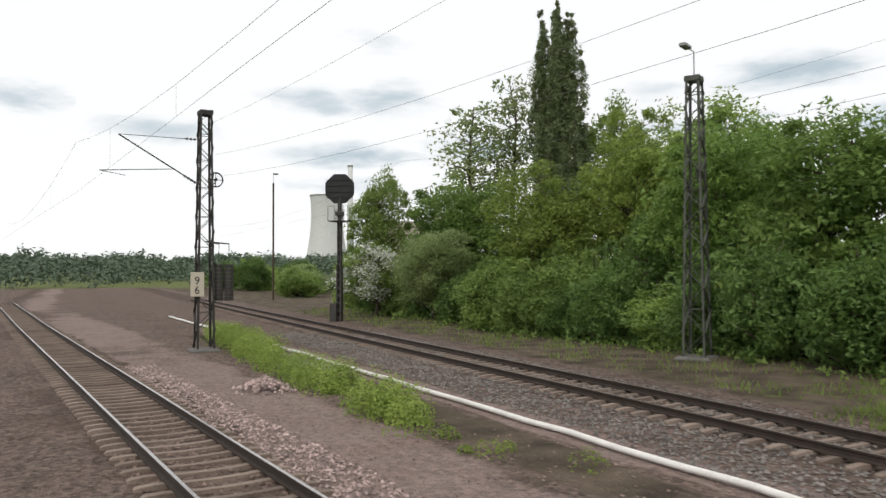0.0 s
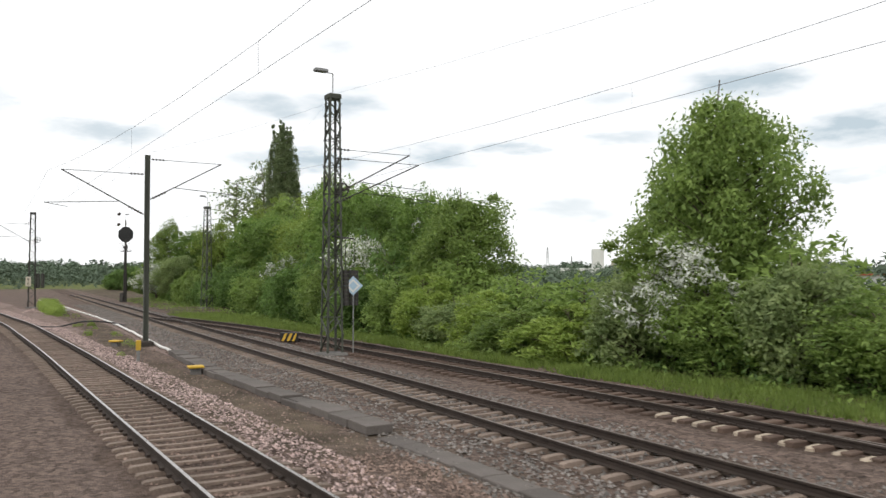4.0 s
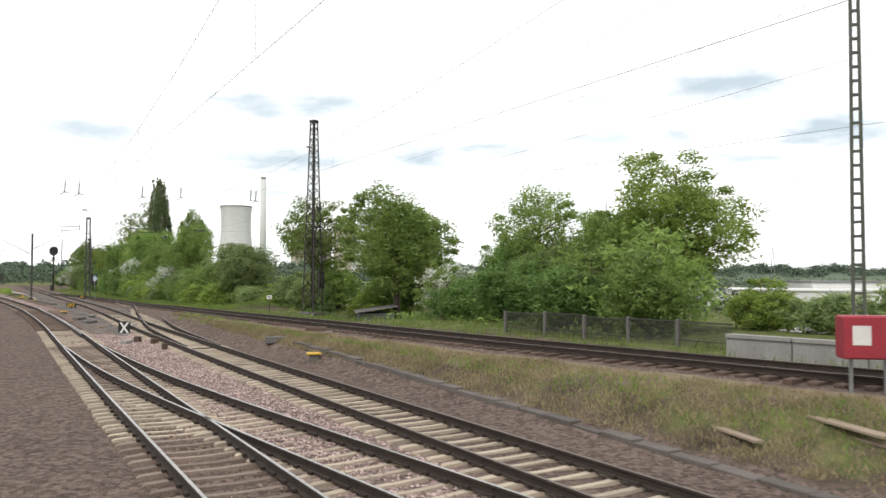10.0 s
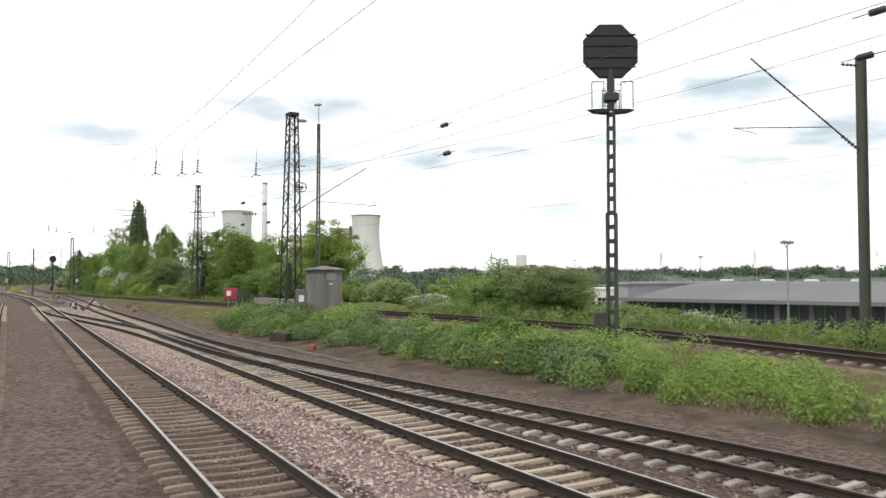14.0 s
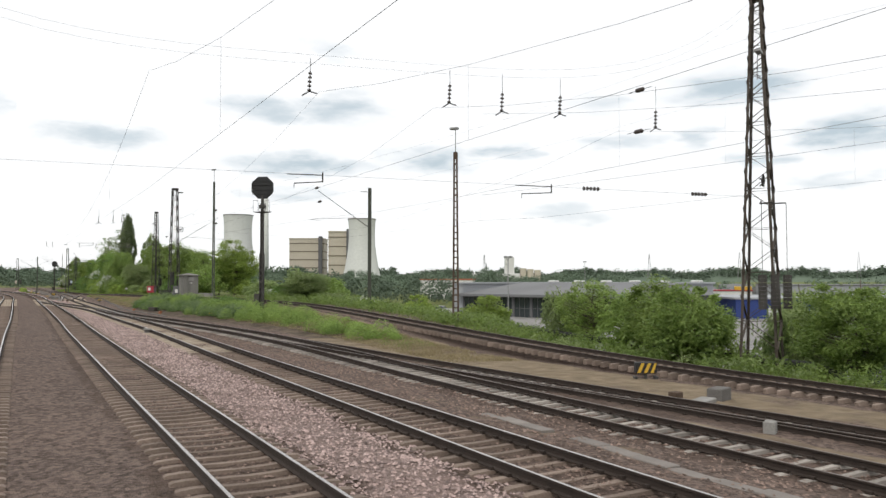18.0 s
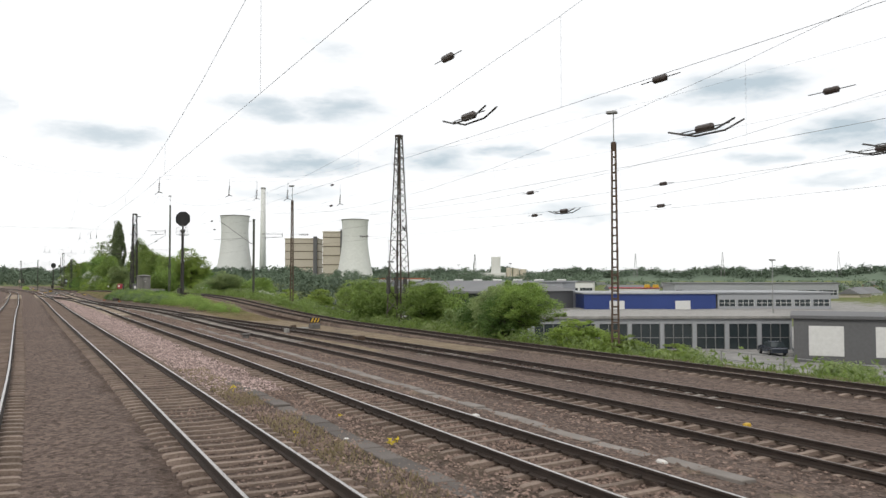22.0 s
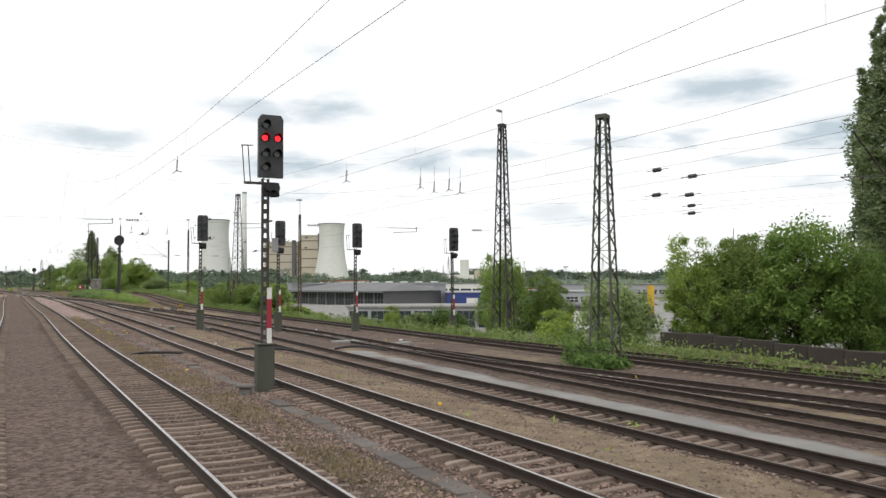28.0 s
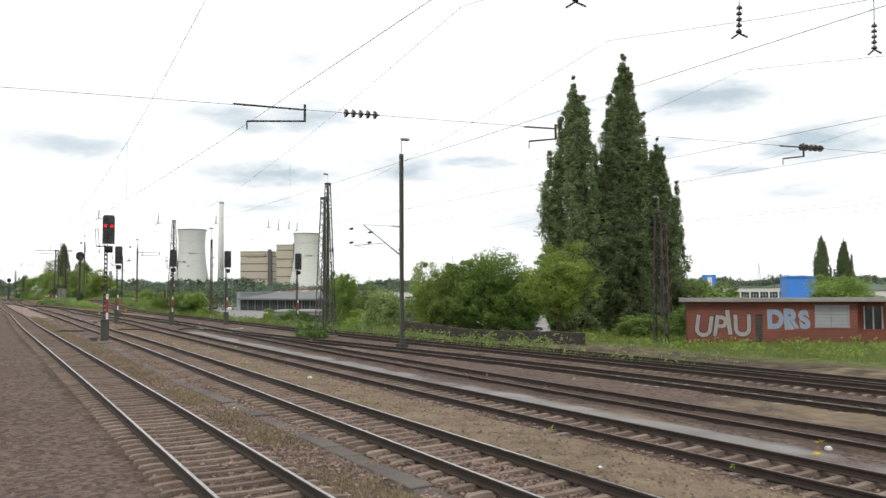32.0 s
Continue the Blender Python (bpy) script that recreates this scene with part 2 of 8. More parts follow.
def ground_material():
    """Ballast, bare earth, sand and grass, mixed by the ground's own masks."""
    m = bpy.data.materials.new("ground_cover")
    m.use_nodes = True
    t = m.node_tree
    b = t.nodes["Principled BSDF"]
    b.inputs["Roughness"].default_value = 0.95
    b.inputs["Specular IOR Level"].default_value = 0.15
    co = t.nodes.new("ShaderNodeTexCoord").outputs["Object"]

    def noise_node(scale, detail=5):
        n = t.nodes.new("ShaderNodeTexNoise")
        n.inputs["Scale"].default_value, n.inputs["Detail"].default_value = scale, detail
        t.links.new(co, n.inputs["Vector"])
        return n.outputs["Fac"]

    def ramp(fac, a, ca, z, cz):
        r = t.nodes.new("ShaderNodeValToRGB")
        r.color_ramp.elements[0].position, r.color_ramp.elements[0].color = a, (*ca, 1)
        r.color_ramp.elements[1].position, r.color_ramp.elements[1].color = z, (*cz, 1)
        t.links.new(fac, r.inputs["Fac"])
        return r.outputs["Color"]

    def mixed(fac, a, c, kind="MIX"):
        x = t.nodes.new("ShaderNodeMix")
        x.data_type, x.blend_type = "RGBA", kind
        if isinstance(fac, float):
            x.inputs["Factor"].default_value = fac
        else:
            t.links.new(fac, x.inputs["Factor"])
        t.links.new(a, x.inputs[6])
        t.links.new(c, x.inputs[7])
        return x.outputs[2]

    def edge(mask, scale):
        """A mask with a ragged edge."""
        a = t.nodes.new("ShaderNodeAttribute")
        a.attribute_name = mask
        s = t.nodes.new("ShaderNodeMath")
        s.operation = "MULTIPLY_ADD"
        s.inputs[1].default_value = 0.9
        t.links.new(noise_node(scale, 6), s.inputs[0])
        t.links.new(a.outputs["Fac"], s.inputs[2])
        r = t.nodes.new("ShaderNodeMapRange")
        r.inputs["From Min"].default_value, r.inputs["From Max"].default_value = 0.86, 1.06
        t.links.new(s.outputs[0], r.inputs["Value"])
        return r.outputs[0]

    vor = t.nodes.new("ShaderNodeTexVoronoi")
    vor.inputs["Scale"].default_value = 24
    t.links.new(co, vor.inputs["Vector"])
    cell = t.nodes.new("ShaderNodeSeparateColor")
    t.links.new(vor.outputs["Color"], cell.inputs["Color"])
    stones = ramp(cell.outputs[0], 0.0, (0.022, 0.017, 0.014), 1.0, (0.28, 0.205, 0.17))
    lumps = t.nodes.new("ShaderNodeTexVoronoi")
    lumps.inputs["Scale"].default_value = 9
    t.links.new(co, lumps.inputs["Vector"])
    lump = t.nodes.new("ShaderNodeSeparateColor")
    t.links.new(lumps.outputs["Color"], lump.inputs["Color"])
    stones = mixed(0.55, stones, ramp(lump.outputs[1], 0.1, (0.022, 0.016, 0.013), 0.95, (0.27, 0.2, 0.168)))
    tint = ramp(noise_node(0.23), 0.35, (0.165, 0.122, 0.1), 0.68, (0.085, 0.068, 0.058))
    ballast = mixed(0.26, stones, tint)
    pink = mixed(0.36, stones, ramp(noise_node(0.8), 0.3, (0.36, 0.26, 0.235), 0.7, (0.46, 0.365, 0.335)))
    sand = ramp(noise_node(1.3, 8), 0.3, (0.17, 0.132, 0.088), 0.7, (0.29, 0.23, 0.156))
    earth = ramp(noise_node(0.9, 8), 0.3, (0.05, 0.04, 0.03), 0.7, (0.16, 0.125, 0.09))
    grass = ramp(noise_node(1.7, 9), 0.3, (0.07, 0.1, 0.027), 0.72, (0.19, 0.2, 0.075))
    paving = ramp(noise_node(0.6, 7), 0.3, (0.23, 0.225, 0.215), 0.7, (0.34, 0.33, 0.315))
    col = ballast
    stained = mixed(0.6, stones, ramp(noise_node(1.1), 0.3, (0.04, 0.028, 0.022), 0.7, (0.095, 0.066, 0.05)))
    for mask, layer, s in (("pink", pink, 0.5), ("stain", stained, 0.9), ("earth", earth, 0.8), ("sand", sand, 0.7), ("grass", grass, 1.1), ("paving", paving, 0.3)):
        col = mixed(edge(mask, s), col, layer)
    t.links.new(col, b.inputs["Base Color"])
    bp = t.nodes.new("ShaderNodeBump")
    bp.inputs["Strength"].default_value, bp.inputs["Distance"].default_value = 1.0, 0.05
    t.links.new(vor.outputs["Distance"], bp.inputs["Height"])
    t.links.new(bp.outputs["Normal"], b.inputs["Normal"])
    return m


M = {
    "ground": ground_material(),
    "rail_web": material("rusty_rail_side", (0.048, 0.034, 0.027), 0.9, 0.0, (0.02, 0.015, 0.012), 3, 60, 0.4),
    "rail_top": material("polished_rail_head", (0.52, 0.5, 0.48), 0.28, 1.0, (0.34, 0.31, 0.29), 2, 30, 0.05),
    "rail_dull": material("dull_rail_head", (0.24, 0.2, 0.175), 0.48, 0.7, (0.11, 0.085, 0.07), 2, 30, 0.1),
    "sleeper": material("weathered_concrete_sleeper", (0.27, 0.21, 0.17), 0.9, 0, (0.1, 0.073, 0.057), 1.2, 25, 0.5, random_tone=0.22),
    "sleeper_light": material("pale_concrete_sleeper", (0.47, 0.405, 0.32), 0.9, 0, (0.26, 0.205, 0.15), 1.2, 25, 0.5, random_tone=0.18),
    "sleeper_all": material("weathered_sleeper_row", (0.27, 0.21, 0.17), 0.9, 0, (0.1, 0.073, 0.057), 1.2, 25, 0.5, random_tone=0.22, island=True),
    "sleeper_grey": material("grey_buried_sleeper", (0.43, 0.4, 0.36), 0.9, 0, (0.15, 0.125, 0.105), 1.6, 25, 0.5, random_tone=0.3),
    "wood_sleeper": material("brown_timber_sleeper", (0.135, 0.092, 0.07), 0.9, 0, (0.06, 0.04, 0.03), 1.5, 30, 0.5, random_tone=0.25),
    "stone": material("ballast_stone", (0.27, 0.195, 0.16), 0.9, 0, (0.1, 0.07, 0.056), 0.7, 30, 0.3, random_tone=0.55, island=True),
    "stone_grey": material("grey_ballast_stone", (0.235, 0.213, 0.195), 0.9, 0, (0.09, 0.08, 0.072), 0.7, 30, 0.3, random_tone=0.5, island=True),
    "stone_pink": material("pinkish_ballast_stone", (0.42, 0.325, 0.298), 0.9, 0, (0.22, 0.16, 0.145), 1.0, 30, 0.3, random_tone=0.6, island=True),
    "steel_dark": material("dark_weathered_steel", (0.085, 0.08, 0.072), 0.7, 0.3, (0.035, 0.032, 0.03), 2, 30, 0.3),
    "steel_green": material("grey_green_painted_steel", (0.105, 0.112, 0.09), 0.7, 0.1, (0.05, 0.054, 0.043), 1.5, 25, 0.3, streak=3),
    "steel_brown": material("brown_weathered_steel", (0.105, 0.085, 0.068), 0.8, 0.2, (0.05, 0.042, 0.035), 2, 30, 0.3, streak=3),
    "steel_rust": material("rust_brown_steel", (0.12, 0.08, 0.055), 0.8, 0.2, (0.055, 0.04, 0.03), 2, 30, 0.3, streak=3),
    "sooty": material("sooty_concrete", (0.06, 0.05, 0.042), 0.95, 0, (0.025, 0.021, 0.018), 1.0, 20, 0.6),
    "plank": material("weathered_board", (0.34, 0.27, 0.2), 0.9, 0, (0.17, 0.13, 0.095), 1.5, 30, 0.4),
    "steel_olive": material("olive_painted_steel", (0.085, 0.092, 0.068), 0.7, 0.1, (0.04, 0.043, 0.032), 1.5, 25, 0.3, streak=3),
    "galv": material("galvanised_steel", (0.34, 0.34, 0.33), 0.5, 0.6, (0.2, 0.2, 0.2), 2, 30, 0.1),
    "wire": material("overhead_wire", (0.17, 0.165, 0.16), 0.6, 0.4, (0.05, 0.05, 0.05), 1, 20, 0),
    "insulator": material("brown_glazed_insulator", (0.075, 0.06, 0.05), 0.3, 0, (0.04, 0.03, 0.03), 4, 30, 0),
    "concrete": material("grey_weathered_concrete", (0.33, 0.32, 0.3), 0.9, 0, (0.16, 0.155, 0.145), 1.1, 22, 0.4, streak=4),
    "concrete_stained": material("rain_stained_concrete", (0.25, 0.242, 0.22), 0.9, 0, (0.075, 0.072, 0.065), 1.1, 45, 0.3, streak=6, spread=0.2),
    "concrete_dark": material("dark_stained_concrete", (0.17, 0.16, 0.15), 0.9, 0, (0.08, 0.075, 0.07), 1.3, 22, 0.4),
    "trough": material("cable_trough_concrete", (0.135, 0.118, 0.107), 0.9, 0, (0.075, 0.065, 0.058), 1.5, 22, 0.4, random_tone=0.2),
    "walkway": material("pale_walkway_concrete", (0.24, 0.215, 0.195), 0.9, 0, (0.14, 0.125, 0.11), 1.5, 22, 0.4, random_tone=0.15),
    "white": material("white_paint", (0.72, 0.71, 0.68), 0.6, 0, (0.5, 0.48, 0.45), 2, 30, 0.1),
    "white_cable": material("white_plastic_duct", (0.76, 0.74, 0.7), 0.5, 0, (0.52, 0.5, 0.47), 2, 20, 0.1),
    "red": material("red_paint", (0.34, 0.03, 0.045), 0.5, 0, (0.22, 0.025, 0.035), 2, 30, 0.1),
    "yellow": material("yellow_paint", (0.62, 0.4, 0.03), 0.55, 0, (0.42, 0.26, 0.04), 2, 30, 0.1),
    "orange": material("orange_plastic", (0.32, 0.11, 0.045), 0.7, 0, (0.2, 0.09, 0.05), 2, 30, 0.1),
    "black": material("black_enamel", (0.022, 0.022, 0.023), 0.5, 0, (0.012, 0.012, 0.012), 2, 30, 0.1),
    "signal_grey": material("signal_screen_grey", (0.06, 0.062, 0.064), 0.55, 0, (0.035, 0.035, 0.036), 2, 30, 0.1),
    "hose": material("black_rubber_hose", (0.022, 0.022, 0.024), 0.5, 0, (0.015, 0.015, 0.015), 2, 30, 0.1),
    "blue_sign": material("pale_blue_enamel", (0.38, 0.5, 0.6), 0.4, 0, (0.28, 0.4, 0.5), 2, 30, 0.05),
    "bark": material("rough_bark", (0.13, 0.1, 0.075), 0.95, 0, (0.05, 0.04, 0.03), 2.5, 22, 0.8, streak=5),
    "tower": material("cooling_tower_concrete", (0.62, 0.63, 0.6), 0.9, 0, (0.47, 0.48, 0.46), 0.02, 0.3, 0.1, streak=6),
    "beige": material("beige_cladding", (0.5, 0.455, 0.37), 0.8, 0, (0.4, 0.36, 0.29), 0.02, 0.3, 0.05),
    "band": material("brown_cladding_band", (0.16, 0.13, 0.09), 0.8, 0, (0.12, 0.1, 0.07), 0.02, 0.3, 0.05),
    "roof_grey": material("grey_sheet_roof", (0.18, 0.182, 0.185), 0.75, 0.0, (0.12, 0.122, 0.125), 0.12, 3, 0.1),
    "cladding": material("light_grey_cladding", (0.33, 0.34, 0.352), 0.7, 0, (0.25, 0.26, 0.27), 0.1, 3, 0.1, streak=3),
    "cladding_white": material("off_white_cladding", (0.66, 0.66, 0.64), 0.7, 0, (0.52, 0.52, 0.5), 0.1, 3, 0.1, streak=3),
    "cladding_dark": material("dark_grey_facade", (0.13, 0.13, 0.135), 0.7, 0, (0.09, 0.09, 0.09), 0.1, 3, 0.1),
    "blue_wall": material("deep_blue_cladding", (0.03, 0.055, 0.2), 0.5, 0, (0.022, 0.04, 0.15), 0.1, 3, 0.05),
    "bright_blue": material("bright_blue_sheet", (0.05, 0.22, 0.62), 0.45, 0, (0.04, 0.16, 0.48), 0.4, 5, 0.05),
    "orange_roof": material("orange_red_roof", (0.5, 0.13, 0.05), 0.7, 0, (0.34, 0.1, 0.05), 0.1, 3, 0.1),
    "brick": material("dark_red_brick", (0.22, 0.07, 0.045), 0.9, 0, (0.1, 0.04, 0.032), 0.6, 12, 0.4, random_tone=0.3),
    "mortar": material("grey_mortar", (0.2, 0.17, 0.15), 0.95, 0, (0.12, 0.1, 0.09), 2, 30, 0.3),
    "spray_silver": material("silver_spray_paint", (0.4, 0.37, 0.36), 0.5, 0.2, (0.24, 0.2, 0.19), 2, 30, 0.1),
    "spray_blue": material("blue_spray_paint", (0.13, 0.21, 0.36), 0.5, 0, (0.26, 0.33, 0.42), 3, 30, 0.1),
    "spray_dark": material("black_spray_paint", (0.03, 0.03, 0.035), 0.5, 0, (0.02, 0.02, 0.02), 3, 30, 0.1),
    "car_white": material("white_car_paint", (0.75, 0.75, 0.74), 0.25, 0, (0.7, 0.7, 0.69), 1, 5, 0),
    "car_dark": material("dark_car_paint", (0.05, 0.06, 0.075), 0.25, 0.2, (0.04, 0.045, 0.06), 1, 5, 0),
    "car_silver": material("silver_car_paint", (0.42, 0.43, 0.44), 0.25, 0.4, (0.38, 0.39, 0.4), 1, 5, 0),
    "tyre": material("black_tyre", (0.02, 0.02, 0.02), 0.8, 0, (0.015, 0.015, 0.015), 1, 20, 0.1),
    "pane": material("dark_window_glass", (0.035, 0.045, 0.05), 0.12, 0, (0.02, 0.028, 0.03), 0.3, 3, 0, spec=0.7),
    "leaf": leaf_material("fresh_green_leaves", (0.315, 0.425, 0.11), (0.1, 0.165, 0.042)),
    "leaf_dark": leaf_material("dark_green_leaves", (0.19, 0.3, 0.08), (0.06, 0.115, 0.028)),
    "leaf_maple": leaf_material("maple_leaves", (0.24, 0.355, 0.085), (0.075, 0.14, 0.03)),
    "leaf_bramble": leaf_material("bramble_leaves", (0.24, 0.33, 0.12), (0.055, 0.1, 0.033), 0.3, 0.38),
    "leaf_ash": leaf_material("ash_leaves", (0.32, 0.415, 0.11), (0.11, 0.18, 0.045)),
    "leaf_pale": leaf_material("pale_silvery_leaves", (0.36, 0.43, 0.18), (0.13, 0.195, 0.07)),
    "leaf_poplar": leaf_material("poplar_leaves", (0.25, 0.31, 0.15), (0.11, 0.15, 0.07), 0.4),
    "leaf_lime": leaf_material("yellow_green_leaves", (0.38, 0.48, 0.11), (0.14, 0.215, 0.042)),
    "blossom": leaf_material("white_blossom", (0.75, 0.76, 0.7), (0.45, 0.48, 0.4), 0.2),
    "flower": leaf_material("yellow_flowers", (0.7, 0.55, 0.03), (0.45, 0.34, 0.03), 0.2),
    "grass_blade": leaf_material("grass_blades", (0.255, 0.335, 0.08), (0.105, 0.16, 0.035)),
    "grass_dry": leaf_material("dry_grass_blades", (0.36, 0.3, 0.18), (0.17, 0.14, 0.075)),
    # distance haze is put into these greens: bluish and close in tone
    "hazy_far_wood": leaf_material("hazed_distant_woodland", (0.125, 0.165, 0.115), (0.095, 0.13, 0.09), 0.1, 0.95),
}
for lamp_name, lamp_colour, lamp_power in (("red_lamp", (1.0, 0.02, 0.03), 2.2),):
    lm = bpy.data.materials.new(lamp_name)
    lm.use_nodes = True
    lb = lm.node_tree.nodes["Principled BSDF"]
    lb.inputs["Base Color"].default_value = (*lamp_colour, 1)
    lb.inputs["Emission Color"].default_value = (*lamp_colour, 1)
    lb.inputs["Emission Strength"].default_value = lamp_power
    M[lamp_name] = lm

# ---- mesh tools ----
class Shape:
    """Collects plain solids into one mesh."""

    def __init__(self):
        self.v, self.f, self.mi = [], [], []

    def add(self, verts, faces, mi=0):
        n = len(self.v)
        self.v += [tuple(p) for p in verts]
        self.f += [tuple(i + n for i in q) for q in faces]
        self.mi += [mi] * len(faces)
        return self

    def box(self, x0, y0, z0, x1, y1, z1, mi=0, m=None, chamfer=0.0):
        c = min(chamfer, (x1 - x0) / 3, (y1 - y0) / 3, (z1 - z0) / 3)
        if c > 0:
            vs = []
            for z, i in ((z0, c), (z0 + c, 0), (z1 - c, 0), (z1, c)):
                vs += [(x0 + i, y0 + i, z), (x1 - i, y0 + i, z), (x1 - i, y1 - i, z), (x0 + i, y1 - i, z)]
            fs = [(3, 2, 1, 0), (12, 13, 14, 15)]
            for k in range(3):
                fs += [(4 * k + a, 4 * k + (a + 1) % 4, 4 * k + 4 + (a + 1) % 4, 4 * k + 4 + a) for a in range(4)]
        else:
            vs = [(x, y, z) for z in (z0, z1) for x, y in ((x0, y0), (x1, y0), (x1, y1), (x0, y1))]
            fs = [(3, 2, 1, 0), (4, 5, 6, 7), (0, 1, 5, 4), (1, 2, 6, 5), (2, 3, 7, 6), (3, 0, 4, 7)]
        if m is not None:
            vs = [m @ Vector(p) for p in vs]
        return self.add(vs, fs, mi)

    def tube(self, points, radii, n=8, mi=0, cap=True):
        points = [Vector(p) for p in points]
        if isinstance(radii, (int, float)):
            radii = [radii] * len(points)
        vs, fs = [], []
        for i, p in enumerate(points):
            d = (points[min(i + 1, len(points) - 1)] - points[max(i - 1, 0)]).normalized()
            a = d.cross(Vector((0, 0, 1)) if abs(d.z) < 0.9 else Vector((1, 0, 0))).normalized()
            c = d.cross(a)
            vs += [p + radii[i] * (math.cos(2 * math.pi * k / n) * a + math.sin(2 * math.pi * k / n) * c) for k in range(n)]
        for i in range(len(points) - 1):
            fs += [(i * n + k, i * n + n + k, i * n + n + (k + 1) % n, i * n + (k + 1) % n) for k in range(n)]
        if cap:
            fs += [tuple(range(n)), tuple(range((len(points) - 1) * n, len(points) * n))[::-1]]
        return self.add(vs, fs, mi)

    def bar(self, p, q, w, h=None, mi=0):
        """A straight bar of square or flat section."""
        p, q, h = Vector(p), Vector(q), h or w
        d = (q - p).normalized()
        a = d.cross(Vector((0, 0, 1)) if abs(d.z) < 0.9 else Vector((1, 0, 0))).normalized() * w / 2
        c = d.cross(a).normalized() * h / 2
        vs = [e + s * a + r * c for e in (p, q) for s, r in ((-1, -1), (1, -1), (1, 1), (-1, 1))]
        return self.add(vs, [(0, 1, 2, 3), (7, 6, 5, 4), (0, 4, 5, 1), (1, 5, 6, 2), (2, 6, 7, 3), (3, 7, 4, 0)], mi)

    def prism(self, outline, z0, z1, mi=0):
        n = len(outline)
        vs = [(x, y, z) for z in (z0, z1) for x, y in outline]
        return self.add(vs, [tuple(range(n))[::-1], tuple(range(n, 2 * n))] + [(i, (i + 1) % n, n + (i + 1) % n, n + i) for i in range(n)], mi)

    def mesh(self, name, mats, smooth=False):
        me = bpy.data.meshes.new(name)
        me.from_pydata(self.v, [], self.f)
        for m in mats if isinstance(mats, (list, tuple)) else [mats]:
            me.materials.append(M[m] if isinstance(m, str) else m)
        if any(self.mi):
            me.polygons.foreach_set("material_index", self.mi)
        if smooth:
            me.polygons.foreach_set("use_smooth", [True] * len(self.f))
        me.update()
        return me


def part(name, shape, mats, parent, label="", smooth=False, at=None):
    me = shape if isinstance(shape, bpy.types.Mesh) else shape.mesh(name, mats, smooth)
    ob = new(name, me)
    ob.parent = parent
    if at is not None:
        ob.matrix_basis = at
    return tagged(ob, label)


def thing(name, x, y, z, label, category, group="", kind="", turn=0.0):
    ob = new(name)
    ob.empty_display_size = 0.2
    ob.matrix_basis = pose(x, y, z, 0, 0, turn)
    return tagged(ob, label, category, group, kind)


def along(points, step):
    """Points every step metres on a smooth line through (y, x, z) rows, with the running length."""
    rows = sorted(points, key=lambda p: -p[0])
    ys = np.array([p[0] for p in rows], float)
    xs = np.array([p[1] for p in rows], float)
    zs = np.array([p[2] if len(p) > 2 else 0.0 for p in rows], float)
    n = int((ys[0] - ys[-1]) / step) + 1
    yy = np.linspace(ys[0], ys[-1], n)
    fine = np.linspace(ys[0], ys[-1], max(8, int((ys[0] - ys[-1]) / 1.0)))
    w = 15
    ker = np.hanning(w + 2)[1:-1]
    ker /= ker.sum()

    def smooth_line(v):
        f = np.interp(-fine, -ys, v)
        k = min(w // 2, len(f) - 1)
        left, right = 2 * f[0] - f[1:k + 1][::-1], 2 * f[-1] - f[-k - 1:-1][::-1]
        return np.interp(-yy, -fine, np.convolve(np.r_[left, f, right], ker[:2 * k + 1] / ker[:2 * k + 1].sum(), "valid"))
    return np.stack([smooth_line(xs), yy, smooth_line(zs)], 1)

# ---- the plan of the tracks: rows of (y, x, z of the rail head) ----
def yard(x):
    """How far the yard lies below the main line."""
    return np.interp(x, [12.5, 17.5, 23, 30, 37, 60], [0, -0.35, -0.5, -0.65, -0.85, -0.75])


LINE_A = [(90, -6.2), (50, -2.0), (21, 1.25), (11, 2.35), (-1, 3.8), (-12, 4.6), (-23, 5.4), (-35, 6.1), (-50, 7.0), (-63, 7.7), (-78, 8.03),
          (-90, 8.15), (-106, 8.05), (-120, 8.0), (-147, 8.0), (-174, 7.87), (-190, 7.65), (-217, 7.5), (-255, 7.37), (-290, 6.85), (-303, 6.75),
          (-330, 6.65), (-350, 6.55), (-363, 6.4), (-420, 5.9)]
LINE_OWN = [(y, x - 4.9) for y, x in LINE_A]
LINE_B = [(90, 12.2), (38, 12.7), (14, 12.95), (-10, 13.1), (-30, 13.3), (-45, 13.45), (-57, 13.55), (-72, 13.4), (-84, 13.05), (-96, 12.8), (-116, 12.7), (-140, 12.85),
          (-152, 12.7), (-161, 12.85), (-167, 13.35), (-174, 14.2), (-186, 15.6), (-198, 16.6), (-206, 17.3), (-215, 17.6), (-225, 17.5),
          (-250, 17.8), (-280, 17.8), (-292, 17.2), (-300, 16.9), (-325, 16.3), (-350, 15.95), (-420, 15.6)]
LINE_P = [(-104, 8.05), (-115, 8.4), (-121, 8.85), (-127, 9.5), (-136, 10.6), (-143, 11.3), (-150, 11.75), (-160, 12.0), (-172, 12.1), (-190, 12.4),
          (-215, 12.15), (-250, 12.05), (-280, 11.8), (-295, 11.5), (-320, 11.4), (-331, 11.25), (-347, 10.9), (-366, 10.55), (-420, 10.0)]
